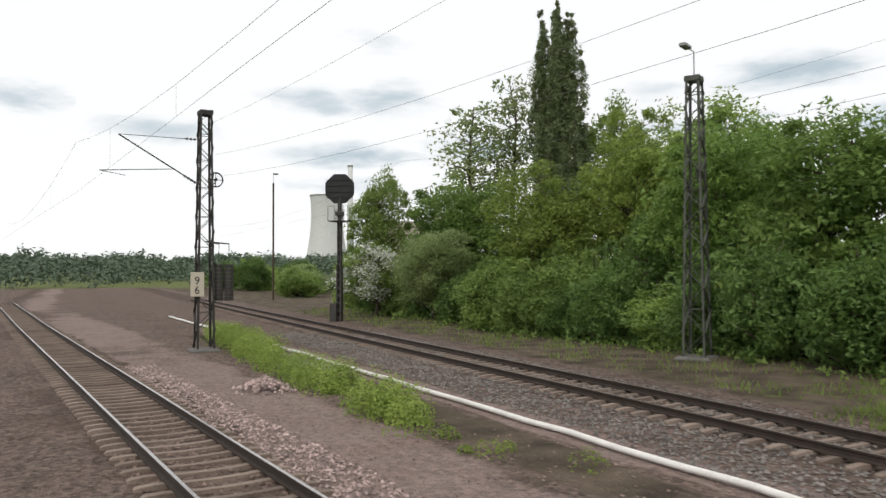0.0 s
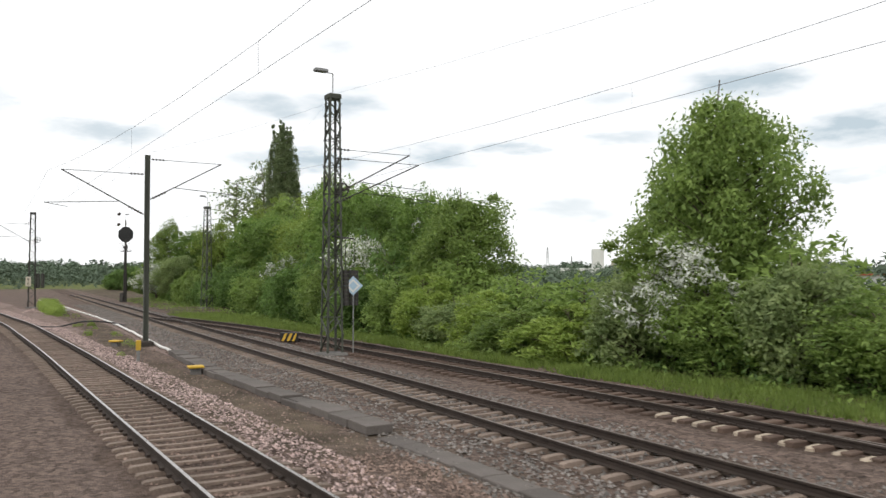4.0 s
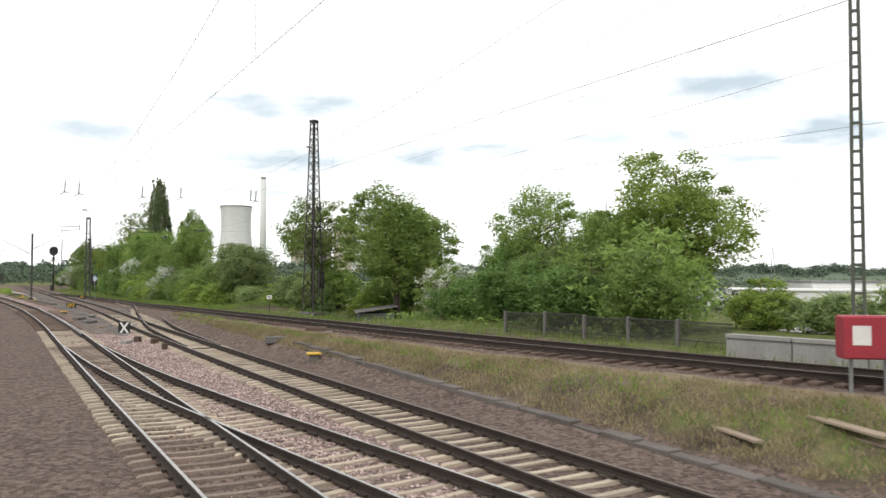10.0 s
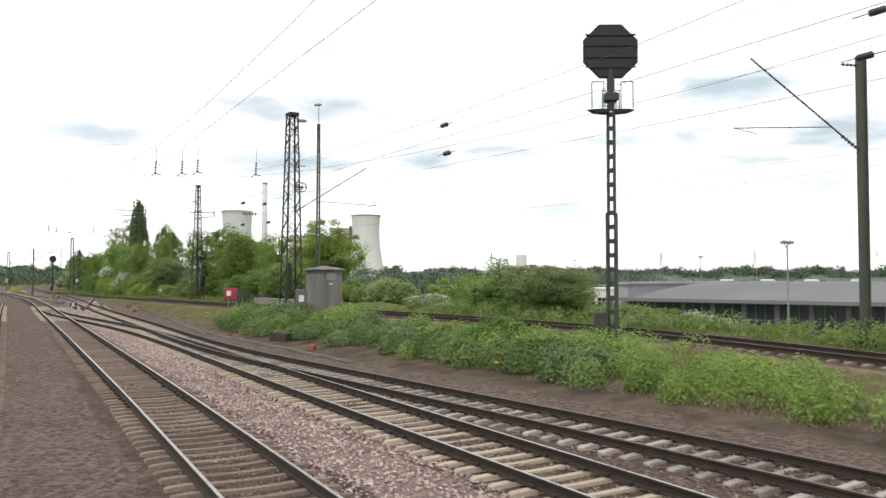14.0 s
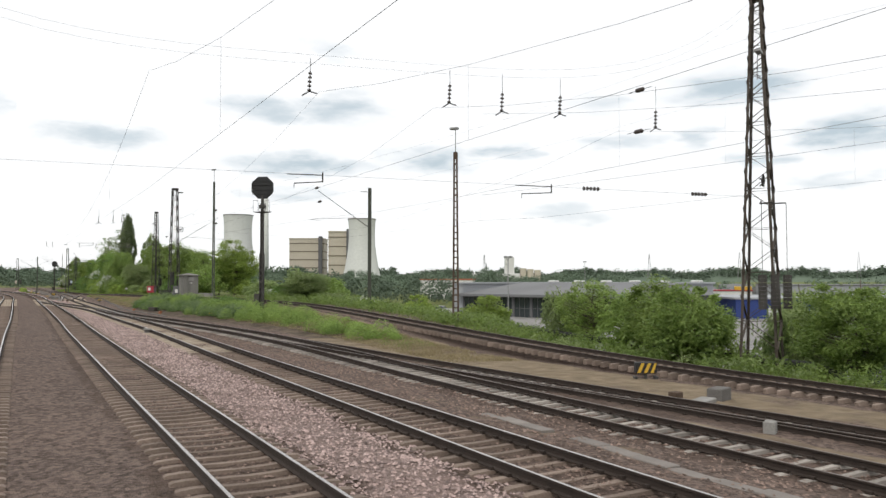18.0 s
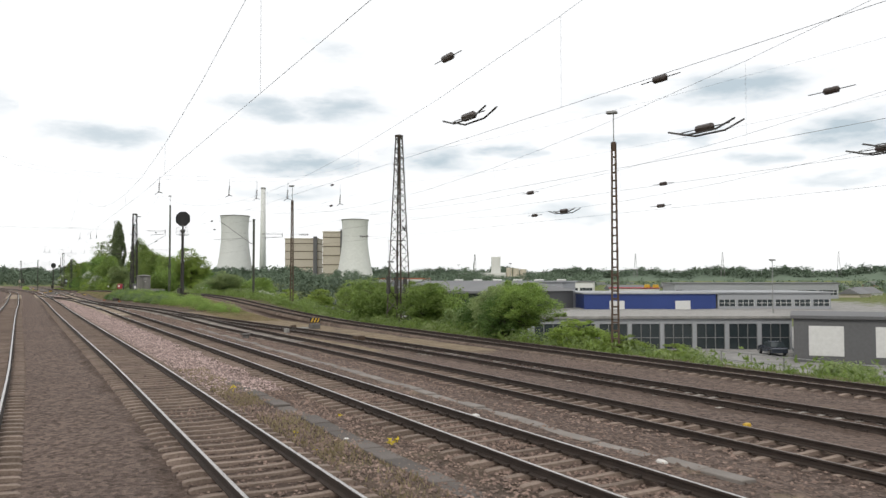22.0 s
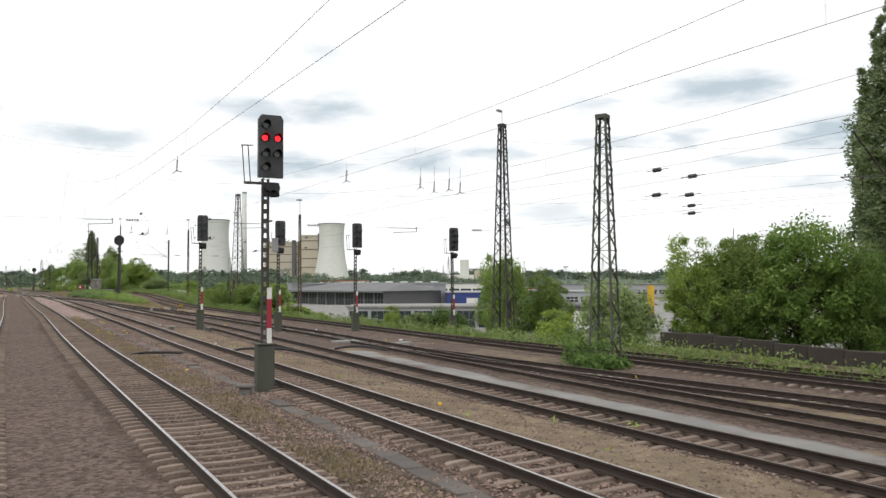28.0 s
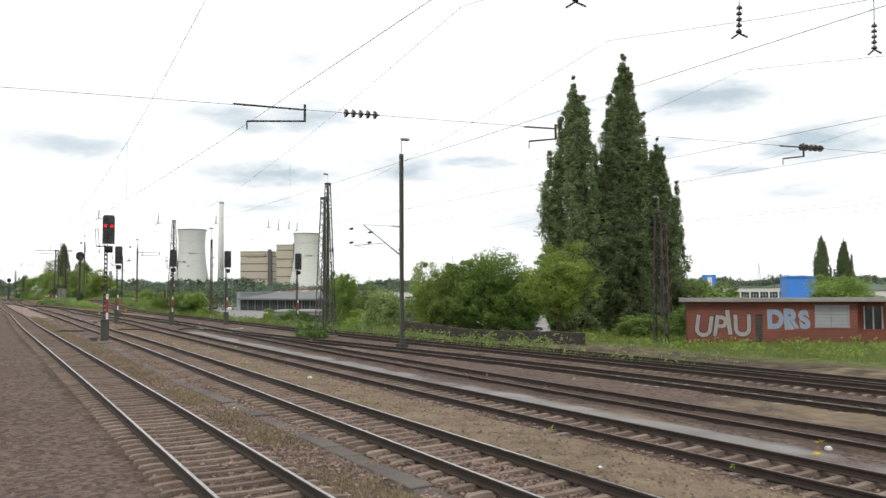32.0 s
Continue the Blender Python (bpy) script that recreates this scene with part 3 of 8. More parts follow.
LINE_C = [(6, 12.95, 0), (-2, 14.6, 0), (-12, 16.3, 0), (-30, 17.5, 0), (-50, 18.05, .1), (-60, 18.4, .2), (-70, 18.55, .35), (-80, 18.4, .5), (-100, 18.0, .85), (-123, 19.6, 1.0), (-135, 21.3, 1.05),
          (-148, 23.9, 1.1), (-160, 25.6, 1.1), (-172, 26.9, 1.05), (-184, 27.2, .8), (-196, 27.4, .35), (-210, 27.7, -.15), (-222, 28.2, -.48),
          (-240, 28.7, -.6), (-285, 29.6, -.65), (-300, 29.4, -.65), (-320, 30.0, -.65), (-345, 31.5, -.68), (-420, 34.5, -.75)]
LINE_D = [(-46, 18.0, .1), (-57, 18.0, .1), (-66, 17.0, .1), (-75, 15.7, .06), (-81, 15.1, .03), (-88, 14.2, 0), (-96, 13.4, 0), (-108, 12.9, 0)]
LINE_F = [(-196, 16.45, 0), (-205, 17.7, -.1), (-212, 19.2, -.3), (-222, 20.8, -.45), (-232, 22.0, -.5), (-250, 22.8, -.5), (-285, 23.1, -.5),
          (-300, 22.6, -.5), (-325, 21.7, -.5), (-350, 21.3, -.5), (-420, 21.4, -.5)]
LINE_G = [(-300, 22.6, -.5), (-312, 23.6, -.52), (-325, 25.3, -.55), (-345, 27.0, -.58), (-420, 27.2, -.58)]
LINE_H = [(-285, 29.6, -.65), (-300, 31.4, -.7), (-315, 33.3, -.75), (-335, 35.2, -.8), (-420, 36.8, -.82)]


def line_x(line, y):
    rows = sorted(line)
    return float(np.interp(y, [r[0] for r in rows], [r[1] for r in rows]))


# ---- the ground: one sheet to the horizon ----
def interp_rows(rows, y):
    rows = sorted(rows)
    return np.interp(y, [r[0] for r in rows], [r[1] for r in rows])


def ease(a, b, v):
    t = np.clip((v - a) / (b - a), 0, 1)
    return t * t * (3 - 2 * t)


def rough(x, y, s, seed):
    """Cheap smooth noise between -1 and 1."""
    a = np.sin(x * 1.7 / s + seed) * np.cos(y * 1.3 / s - seed * 2.1)
    c = np.sin((x * 0.6 + y * 0.9) * 2.3 / s + seed * 1.7)
    d = np.sin((x * 1.1 - y * 0.7) * 4.1 / s + seed * 0.6)
    return (a + 0.6 * c + 0.4 * d) / 2


def ground_height(x, y):
    xc = interp_rows([(r[0], r[1]) for r in LINE_C], y)
    zc = np.interp(y, [r[0] for r in sorted(LINE_C)], [r[2] for r in sorted(LINE_C)])
    xb = np.where(y > -152, interp_rows(LINE_B, y), np.maximum(interp_rows(LINE_B, y), 12.4))
    blend = ease(-190, -215, y)
    bank = zc * ease(xb + 1.9, xc - 2.0, x)
    z = (1 - blend) * bank + blend * yard(x)
    z = z - 0.25
    # the town lies lower beyond the embankment
    rim = np.interp(y, [-420, -330, -300, -260, -225, -190, -150, -110, -95, -70, -20, 40, 120], [60, 58, 36, 33, 33, 33, 31, 37, 44, 48, 60, 75, 90])
    drop = np.interp(y, [-420, -340, -310, -280, -240, -60, 0, 120], [0.4, 0.8, 2.8, 3.9, 4.3, 4.0, 2.0, 1.0])
    z = z - drop * ease(rim, rim + 9, x)
    # a hollow with a garden plot beyond the siding
    z = z - 0.95 * ease(21.0, 24.5, x) * ease(-104, -97, y) * (1 - ease(-84, -76, y)) * (1 - ease(40, 46, x))
    # a heap of dark soil before the hedge
    z = z + 0.55 * np.exp(-((x - 26.0) / 2.2) ** 2 - ((y + 72.5) / 2.8) ** 2)
    left = interp_rows(LINE_OWN, y) - 3
    z = z - 0.4 * ease(left, left - 4, x)
    z = z + 0.035 * rough(x, y, 1.3, 1.0) + 0.022 * rough(x, y, 0.5, 4.0)
    z = z + 0.25 * rough(x, y, 7.0, 2.0) * ease(xc + 2.5, xc + 8, x)
    far = ease(600, 2600, np.hypot(x, y + 180))
    return z + far * 4.0 * rough(x, y, 260.0, 3.0)


gx = np.unique(np.r_[-3000, -1500, -700, -300, -120, -60, np.arange(-30, 0, 3), np.arange(0, 34, 0.4), np.arange(34, 64, 1.5), np.arange(64, 150, 8), 180, 240, 330, 480, 700, 1000, 1500, 2200, 3200, 4200])
gy = np.unique(np.r_[-3000, -1600, -900, -650, -520, -460, np.arange(-430, -380, 5), np.arange(-380, 62, 0.9), np.arange(62, 150, 6), 190, 260, 360, 500, 720, 1000, 1500, 2200, 3200, 4300])
GX, GY = np.meshgrid(gx, gy)
GZ = ground_height(GX, GY)
ny_, nx_ = GX.shape
idx = np.arange(ny_ * nx_).reshape(ny_, nx_)
quads = np.stack([idx[:-1, :-1], idx[:-1, 1:], idx[1:, 1:], idx[1:, :-1]], -1).reshape(-1, 4)
ground_mesh = bpy.data.meshes.new("ground")
ground_mesh.from_pydata(np.stack([GX, GY, GZ], -1).reshape(-1, 3).tolist(), [], quads.tolist())
ground_mesh.materials.append(M["ground"])
ground_mesh.polygons.foreach_set("use_smooth", [True] * len(quads))

XA, XB, XP = (interp_rows(l, GY) for l in (LINE_A, LINE_B, LINE_P))
XC = interp_rows([(r[0], r[1]) for r in LINE_C], GY)
XF = interp_rows([(r[0], r[1]) for r in LINE_F], GY)
bed = np.zeros_like(GX)
for xs, lo, hi in ((XA, -500, 500), (XB, -500, 500), (XP, -500, -104), (XC, -500, 8), (XF, -500, -198)):
    bed = np.maximum(bed, (1 - ease(1.3, 2.1, np.abs(GX - xs))) * ((GY > lo) & (GY < hi)))
masks = {}
north, south = ease(-100, -60, GY), ease(-185, -215, GY)
masks["pink"] = (1 - ease(1.0, 3.2, np.abs(GX - XA - 2.6))) * (0.75 + 0.3 * rough(GX, GY, 9, 5)) * (1 - 0.8 * ease(-250, -272, GY)) * (1 - 0.6 * north * ease(20, -40, GY))
mid = np.where(GY > -100, (XA + XB) / 2, XB + 3)
masks["earth"] = np.where(GY > -100, (1 - ease(0.9, 2.5, np.abs(GX - mid))) * 0.42, 0) + 0.62 * ease(XB + 2.2, XB + 3.4, GX) * (GY < -95) * (GY > -205) * (1 - ease(XC - 3.4, XC - 2.2, GX))
masks["earth"] = np.maximum(masks["earth"], 0.5 * ease(-250, -275, GY) * (1 - ease(1.2, 2.0, np.abs(GX - (XA + XP) / 2))))
masks["earth"] = np.maximum(masks["earth"], 0.7 * ease(XC + 2.2, XC + 3.5, GX) * (GX < 60))
duct_x = interp_rows([(60, 6.2), (38.5, 7.75), (26, 8.45), (14.8, 8.98), (5, 9.42), (-1, 9.58), (-27, 9.6), (-36, 9.8), (-50, 10.7)], GY)
bankside = ease(duct_x - 2.7, duct_x - 1.9, GX) * (1 - ease(duct_x - 0.7, duct_x - 0.2, GX)) * ease(-56, -44, GY) * ease(50, 40, GY)
beside = (1 - ease(0.3, 0.8, np.abs(GX - duct_x - 0.2))) * ease(-30, -24, GY) * ease(50, 40, GY)
masks["earth"] = np.maximum(masks["earth"], 0.85 * bankside * (0.8 + 0.4 * rough(GX, GY, 6, 11))) * (1 - beside)
masks["pink"] = np.maximum(masks["pink"] * (1 - bankside), 1.15 * beside)
strip = (1 - ease(0.7, 1.9, np.abs(GX - (XP + XB) / 2))) * ease(-268, -286, GY)
masks["stain"] = 0.8 * bed * (1 - 0.6 * ease(-60, -100, GY) * ease(-170, -130, GY)) * (0.85 + 0.25 * rough(GX, GY, 7, 4))
masks["sand"] = np.maximum((0.36 + 0.16 * ease(-285, -300, GY)) * south * (1 - bed) * ease(12.6, 14.0, GX) * (0.75 + 0.5 * rough(GX, GY, 6, 8)), 1.0 * south * strip) + 0.8 * (1 - south) * (GY < -90) * (1 - ease(0.5, 1.5 + 1.3 * ease(-100, -112, GY) * ease(-140, -130, GY), np.abs(GX - XC + 1.5))) * (1 - bed)
sandy = ease(XB + 1.2, XB + 2.2, GX) * (1 - ease(XC - 2.0, XC - 1.3, GX)) * ease(-192, -204, GY) * ease(-258, -244, GY) * (1 - bed)
masks["sand"] = np.maximum(masks["sand"], 0.85 * sandy * (0.85 + 0.3 * rough(GX, GY, 5, 12)))
masks["grass"] = 0.85 * (1 - 0.55 * ease(6, 18, GY) * (GX < 40)) * ease(XC + 2.4 + 6.5 * ease(-296, -322, GY), XC + 4.2 + 7.5 * ease(-296, -322, GY), GX) * (1 - 0.9 * np.exp(-((GX - 26.0) / 3.2) ** 2 - ((GY + 72.5) / 4.0) ** 2)) * (1 - 0.75 * ease(-106, -101, GY) * ease(-78, -84, GY) * (GX < 45)) * (0.85 + 0.3 * rough(GX, GY, 5, 9)) + (0.6 - 0.14 * ease(-100, -112, GY) * ease(-140, -130, GY)) * ease(-88, -98, GY) * (GY > -205) * ease(XB + 2.5 + 1.7 * ease(-136, -146, GY), XB + 3.9 + 1.9 * ease(-136, -146, GY), GX) * (1 - ease(XC - 2.6, XC - 1.6, GX))
masks["grass"] = np.where(np.hypot(GX, GY + 180) > 330, 0.9, masks["grass"])
XO = interp_rows(LINE_OWN, GY)
masks["grass"] = np.maximum(masks["grass"], 0.75 * ease(XO - 9, XO - 14, GX) * (0.9 + 0.3 * rough(GX, GY, 8, 3)))
wob = 14 * rough(GX, GY, 45, 7) + 5 * rough(GX, GY, 17, 2)
masks["paving"] = 0.95 * ease(44, 52, GX) * (1 - ease(165, 215, GX + wob)) * ease(-60, -80, GY + wob) * (1 - ease(-305, -330, GY + wob))
masks["paving"] = masks["paving"] * (np.abs(rough(GX, GY, 40, 6)) < 0.8)
masks["paving"] = np.maximum(masks["paving"], 0.66 * (1 - ease(0.3, 1.2, np.abs(GX - (XB + XF) / 2))) * (GY < -300))
for name, values in masks.items():
    at = ground_mesh.attributes.new(name, "FLOAT", "POINT")
    at.data.foreach_set("value", np.clip(values, 0, 1.2).astype(np.float32).ravel())
ground_mesh.update()
tagged(new("ground", ground_mesh), "ballasted railway ground with earth, sand and rough grass", "ground", kind="structure")

# ---- tracks ----
RAIL = [(-0.075, -0.172), (0.075, -0.172), (0.075, -0.158), (0.016, -0.136), (0.014, -0.05), (0.04, -0.038), (0.04, -0.009), (0.03, 0.0),
        (-0.03, 0.0), (-0.04, -0.009), (-0.04, -0.038), (-0.014, -0.05), (-0.016, -0.136), (-0.075, -0.158)]


def rail_mesh(centre, offset, top):
    t = np.gradient(centre, axis=0)
    nrm = np.stack([-t[:, 1], t[:, 0]], 1) / np.hypot(t[:, 0], t[:, 1])[:, None]
    n = len(RAIL)
    vs = []
    for (x, y, z), (a, c) in zip(centre, nrm):
        for u, w in RAIL:
            vs.append((x + a * (offset + u), y + c * (offset + u), z + w))
    fs, mi = [], []
    for i in range(len(centre) - 1):
        for k in range(n):
            fs.append((i * n + k, i * n + (k + 1) % n, i * n + n + (k + 1) % n, i * n + n + k))
            mi.append(1 if k == 7 else 0)
    s = Shape()
    s.add(vs, fs)
    s.mi = mi
    s.add(vs[:n], [tuple(range(n))])
    s.add(vs[-n:], [tuple(range(n))[::-1]])
    return s.mesh("rail", ["rail_web", top])


def sleeper_shape(width=0.215, length=2.55, concrete=True):
    """A sleeper, lower in the middle if it is of concrete, with its rail fastenings."""
    s = Shape()
    if concrete:
        xs = (-length / 2, -length / 2 + 0.05, -0.95, -0.45, 0.0, 0.45, 0.95, length / 2 - 0.05, length / 2)
        zs = (-0.21, -0.185, -0.168, -0.2, -0.21, -0.2, -0.168, -0.185, -0.21)
        hw = (0.8, 1, 1, 0.9, 0.8, 0.9, 1, 1, 0.8)
        vs = []
        for x, z, k in zip(xs, zs, hw):
            vs += [(x, -width / 2 * k, -0.4), (x, -width * 0.38 * k, z), (x, width * 0.38 * k, z), (x, width / 2 * k, -0.4)]
        fs = [(0, 1, 2, 3), tuple(range(32, 36))[::-1]]
        for i in range(8):
            fs += [(4 * i + a, 4 * i + 4 + a, 4 * i + 5 + a, 4 * i + 1 + a) for a in range(3)]
        s.add(vs, fs)
    else:
        s.box(-length / 2, -width / 2, -0.36, length / 2, width / 2, -0.165, chamfer=0.02)
    return s


def fastening_shape():
    s = Shape()
    for side in (-0.75, 0.75):
        for u in (-0.1, 0.1):
            s.box(side + u - 0.035, -0.06, -0.17, side + u + 0.035, 0.06, -0.115)
    return s


SLEEPERS = {}
for kind_, mat_, conc_ in (("concrete", "sleeper", True), ("pale", "sleeper_light", True), ("timber", "wood_sleeper", False), ("grey", "sleeper_grey", True)):
    sh = sleeper_shape(concrete=conc_)
    n_ = len(sh.f)
    sh2 = fastening_shape()
    sh.add(sh2.v, sh2.f, 1)
    SLEEPERS[kind_] = sh.mesh("sleeper", [mat_, "rail_web"])
ROW_SLEEPER = sleeper_shape()


def track(label, line, top, kinds, own=(-370, 60), step=0.56, most=300, sink=0.0):
    """Two rails on sleepers. own: the stretch in which sleepers are pieces of their own; beyond it they are one row."""
    rows = [(r[0], r[1], (r[2] if len(r) > 2 else (float(yard(r[1])) * float(ease(-196, -218, r[0])))) - sink) for r in line]
    tr = thing("railway_track", 0, 0, 0, label, "track", kind="structure")
    centre = along(rows, 1.5)
    for side in (-0.75, 0.75):
        part("rail", rail_mesh(centre, side, top), None, tr)
    pts = along(rows, step)
    d = np.gradient(pts, axis=0)
    rest = Shape()
    made = 0
    ok = [own[0] <= p[1] <= own[1] for p in pts]
    skip = max(1, math.ceil(sum(ok) / most))
    stretch = [i for i, o in enumerate(ok) if o]
    lo_i, hi_i = (stretch[0], stretch[0] + most) if stretch else (0, 0)
    for i, p in enumerate(pts):
        a = math.atan2(d[i][1], d[i][0]) + math.pi / 2
        m = Matrix.Translation(p) @ Matrix.Rotation(a + random.uniform(-0.012, 0.012), 4, "Z")
        if lo_i <= i < hi_i:
            kind = kinds(p[1])
            part("sleeper", SLEEPERS[kind], None, tr, at=m @ Matrix.Translation((random.uniform(-0.02, 0.02), random.uniform(-0.02, 0.02), random.uniform(-0.012, 0.008))))
        else:
            rest.add([m @ Vector(v) for v in ROW_SLEEPER.v], ROW_SLEEPER.f)
    if rest.v:
        tagged(part("sleeper_row", rest, "sleeper_all", tr), "weathered concrete sleepers in a row", kind="stuff")
    return tr


def kind_main(y):
    return "pale" if -128 < y < -88 else "concrete"


track("double-railed main track with polished rails on concrete sleepers", LINE_A, "rail_top", lambda y: "timber" if -92 < y < -62 else kind_main(y), own=(-196, -8))
track("main track the train runs on, polished rails on sleepers", LINE_OWN, "rail_top", kind_main, own=(0, 1))
track("second track with pale concrete sleepers and worn rails", LINE_B, "rail_dull", lambda y: "pale" if -150 < y < -60 else "grey", own=(-240, -72))
track("crossover and second main track on brown-stained sleepers", LINE_P, "rail_top", lambda y: "pale" if -207 < y < -120 else "concrete", own=(-300, -115))
track("siding track on a low bank with rusty rails", LINE_C, "rail_dull", lambda y: "timber", own=(-60, 0))
track("short connecting track with worn rails", LINE_D, "rail_dull", lambda y: "pale", own=(-110, -46))
track("yard track with dull rails on half-buried sleepers", LINE_F, "rail_dull", lambda y: "grey", own=(-370, -215), sink=0.06)
track("yard track with dull rails joining from the switch", LINE_G, "rail_dull", lambda y: "grey", own=(-372, -305), sink=0.065)
track("outer yard track with rusty rails", LINE_H, "rail_dull", lambda y: "timber", own=(0, 1), sink=0.065)

# check rails and long blades in the switches beside the main rails
for line, lo, hi, off, label in ((LINE_A, -100, -62, 0.63, "bright switch blade rail beside the running rail"), (LINE_P, -168, -148, 0.62, "worn switch blade rail in the yard"),
                                 (LINE_F, -236, -206, -0.62, "worn switch blade rail in the yard"), (LINE_B, -160, -142, -0.62, "worn check rail beside the track")):
    rows = [(y, line_x([(r[0], r[1]) for r in line], y), -0.005 if line is not LINE_F else -0.4 - 0.1 * ease(-212, -225, y)) for y in np.arange(hi, lo - 1, -4.0)]
    sw = thing("turnout", 0, 0, 0, label, "track switch")
    part("switch_blade", rail_mesh(along(rows, 1.5), off, "rail_top" if line is LINE_A else "rail_dull"), None, sw)

# loose ballast between the main tracks
def stones(name, n, lo, hi, xa, xb, size, mat, label, seed, bias=1.0):
    rng = np.random.default_rng(seed)
    y = rng.uniform(lo, hi, n)
    u = rng.uniform(0, 1, n)
    left, right = interp_rows(xa, y), interp_rows(xb, y)
    x = left + (right - left) * u
    z = ground_height(x, y)
    r = size * rng.uniform(0.55, 1.35, n)
    base = np.array([(1, 0, 0), (-1, 0, 0), (0, 1, 0), (0, -1, 0), (0, 0, 1), (0, 0, -1)], float)
    v = base[None] * r[:, None, None] * rng.uniform(0.6, 1.25, (n, 6, 3)).clip(0.6, 1.25) + rng.normal(0, 0.18, (n, 6, 3)) * r[:, None, None]
    a = rng.uniform(0, 6.28, n)
    c, s = np.cos(a), np.sin(a)
    vx, vy = v[..., 0] * c[:, None] - v[..., 1] * s[:, None], v[..., 0] * s[:, None] + v[..., 1] * c[:, None]
    v = np.stack([vx + x[:, None], vy + y[:, None], v[..., 2] * 0.8 + z[:, None] + r[:, None] * 0.3], -1).reshape(-1, 3)
    v = v.reshape(n, 6, 3)[:, :5].reshape(-1, 3)
    f = np.array([(0, 2, 4), (2, 1, 4), (1, 3, 4), (3, 0, 4)])
    f = (f[None] + 5 * np.arange(n)[:, None, None]).reshape(-1, 3)
    me = bpy.data.meshes.new(name)
    me.from_pydata(v.tolist(), [], f.tolist())
    me.materials.append(M[mat])
    return tagged(new(name, me), label, "ballast", kind="stuff")


off = lambda line, d: [(r[0], r[1] + d) for r in line]
stones("ballast_pink", 62000, -262, -95, off(LINE_A, 0.85), off(LINE_A, 3.6), 0.04, "stone_pink", "pinkish crushed ballast stones between the tracks", 1)
stones("ballast_pink_north", 18000, -60, 30, off(LINE_A, 0.85), off(LINE_A, 2.35), 0.04, "stone_pink", "pinkish crushed ballast stones beside the main track", 2)
stones("ballast_yard", 70000, -372, -262, off(LINE_A, 0.85), off(LINE_P, 0.8), 0.036, "stone", "grey-brown ballast stones between the tracks", 3)
stones("ballast_north", 56000, -95, 42, off(LINE_B, -3.4), off(LINE_B, 2.2), 0.042, "stone_grey", "grey ballast stones along the second track", 4)
stones("ballast_mid", 46000, -372, -160, off(LINE_P, 0.8), off(LINE_B, 1.0), 0.036, "stone", "grey-brown ballast stones beside the second track", 5)
stones("ballast_between", 18000, -95, -46, off(LINE_A, 1.6), off(LINE_B, -3.2), 0.036, "stone", "brown gravel between the main tracks", 8)
stones("ballast_soil", 5500, -46, 40, off(LINE_A, 2.0), off(LINE_B, -3.2), 0.03, "stone", "scattered brown gravel in the soil between the main tracks", 9)
stones("ballast_second", 26000, -372, -110, off(LINE_P, -0.7), off(LINE_P, 0.7), 0.034, "stone", "small ballast stones between the sleepers of the second track", 7)
stones("ballast_main", 42000, -372, 20, off(LINE_A, -1.2), off(LINE_A, 0.9), 0.034, "stone", "small ballast stones between the sleepers", 6)

# ---- masts, poles, signals ----
def z_at(x, y):
    return float(ground_height(np.array([float(x)]), np.array([float(y)]))[0])


def lattice_leg(w0, w1, h, sx, sy, t=0.07):
    s = Shape()
    p, q = (sx * w0 / 2, sy * w0 / 2, 0), (sx * w1 / 2, sy * w1 / 2, h)
    for dx, dy in ((t, 0.012), (0.012, t)):
        vs = []
        for (x, y, z) in (p, q):
            x0, y0 = x, y
            vs += [(x0, y0, z), (x0 - sx * dx, y0, z), (x0 - sx * dx, y0 - sy * dy, z), (x0, y0 - sy * dy, z)]
        s.add(vs, [(3, 2, 1, 0), (4, 5, 6, 7), (0, 1, 5, 4), (1, 2, 6, 5), (2, 3, 7, 6), (3, 0, 4, 7)])
    return s


def lattice_face(w0, w1, h, side, panels):
    """The zigzag braces of one face, with rungs, each a shape of its own."""
    out = []
    zs = [0.25]
    w = lambda z: w0 + (w1 - w0) * z / h
    while zs[-1] < h - 0.3:
        zs.append(min(h - 0.1, zs[-1] + max(0.42, w(zs[-1]) * panels)))
    for i in range(len(zs) - 1):
        a, c = w(zs[i]) / 2, w(zs[i + 1]) / 2
        e = 1 if i % 2 else -1
        p, q = (-e * a, a, zs[i]), (e * c, c, zs[i + 1])
        r0, r1 = (-c, c, zs[i + 1]), (c, c, zs[i + 1])
        rot = [lambda v: v, lambda v: (v[1], v[0], v[2]), lambda v: (v[0], -v[1], v[2]), lambda v: (-v[1], v[0], v[2])][side]
        out.append(("brace", Shape().bar(rot(p), rot(q), 0.095 if w0 > 1.25 else 0.075, 0.022)))
        if i % 2:
            out.append(("rung", Shape().bar(rot(r0), rot(r1), 0.065, 0.02)))
    return out


def floodlight(parent, x, y, z, mat="galv"):
    s = Shape()
    s.tube([(0, 0, -1.0), (0, 0, 0)], 0.025, 6)
    s.tube([(0, 0, 0), (x * 0.5, y * 0.5, 0.08)], 0.022, 6)
    arm = part("lamp_arm", s, mat, parent, at=Matrix.Translation((0, 0, z)))
    h = Shape()
    h.box(x * 0.5 - 0.3, y * 0.5 - 0.14, 0.04, x * 0.5 + 0.3, y * 0.5 + 0.14, 0.2, chamfer=0.04)
    part("lamp_head", h, "galv", arm, "pale lamp housing")


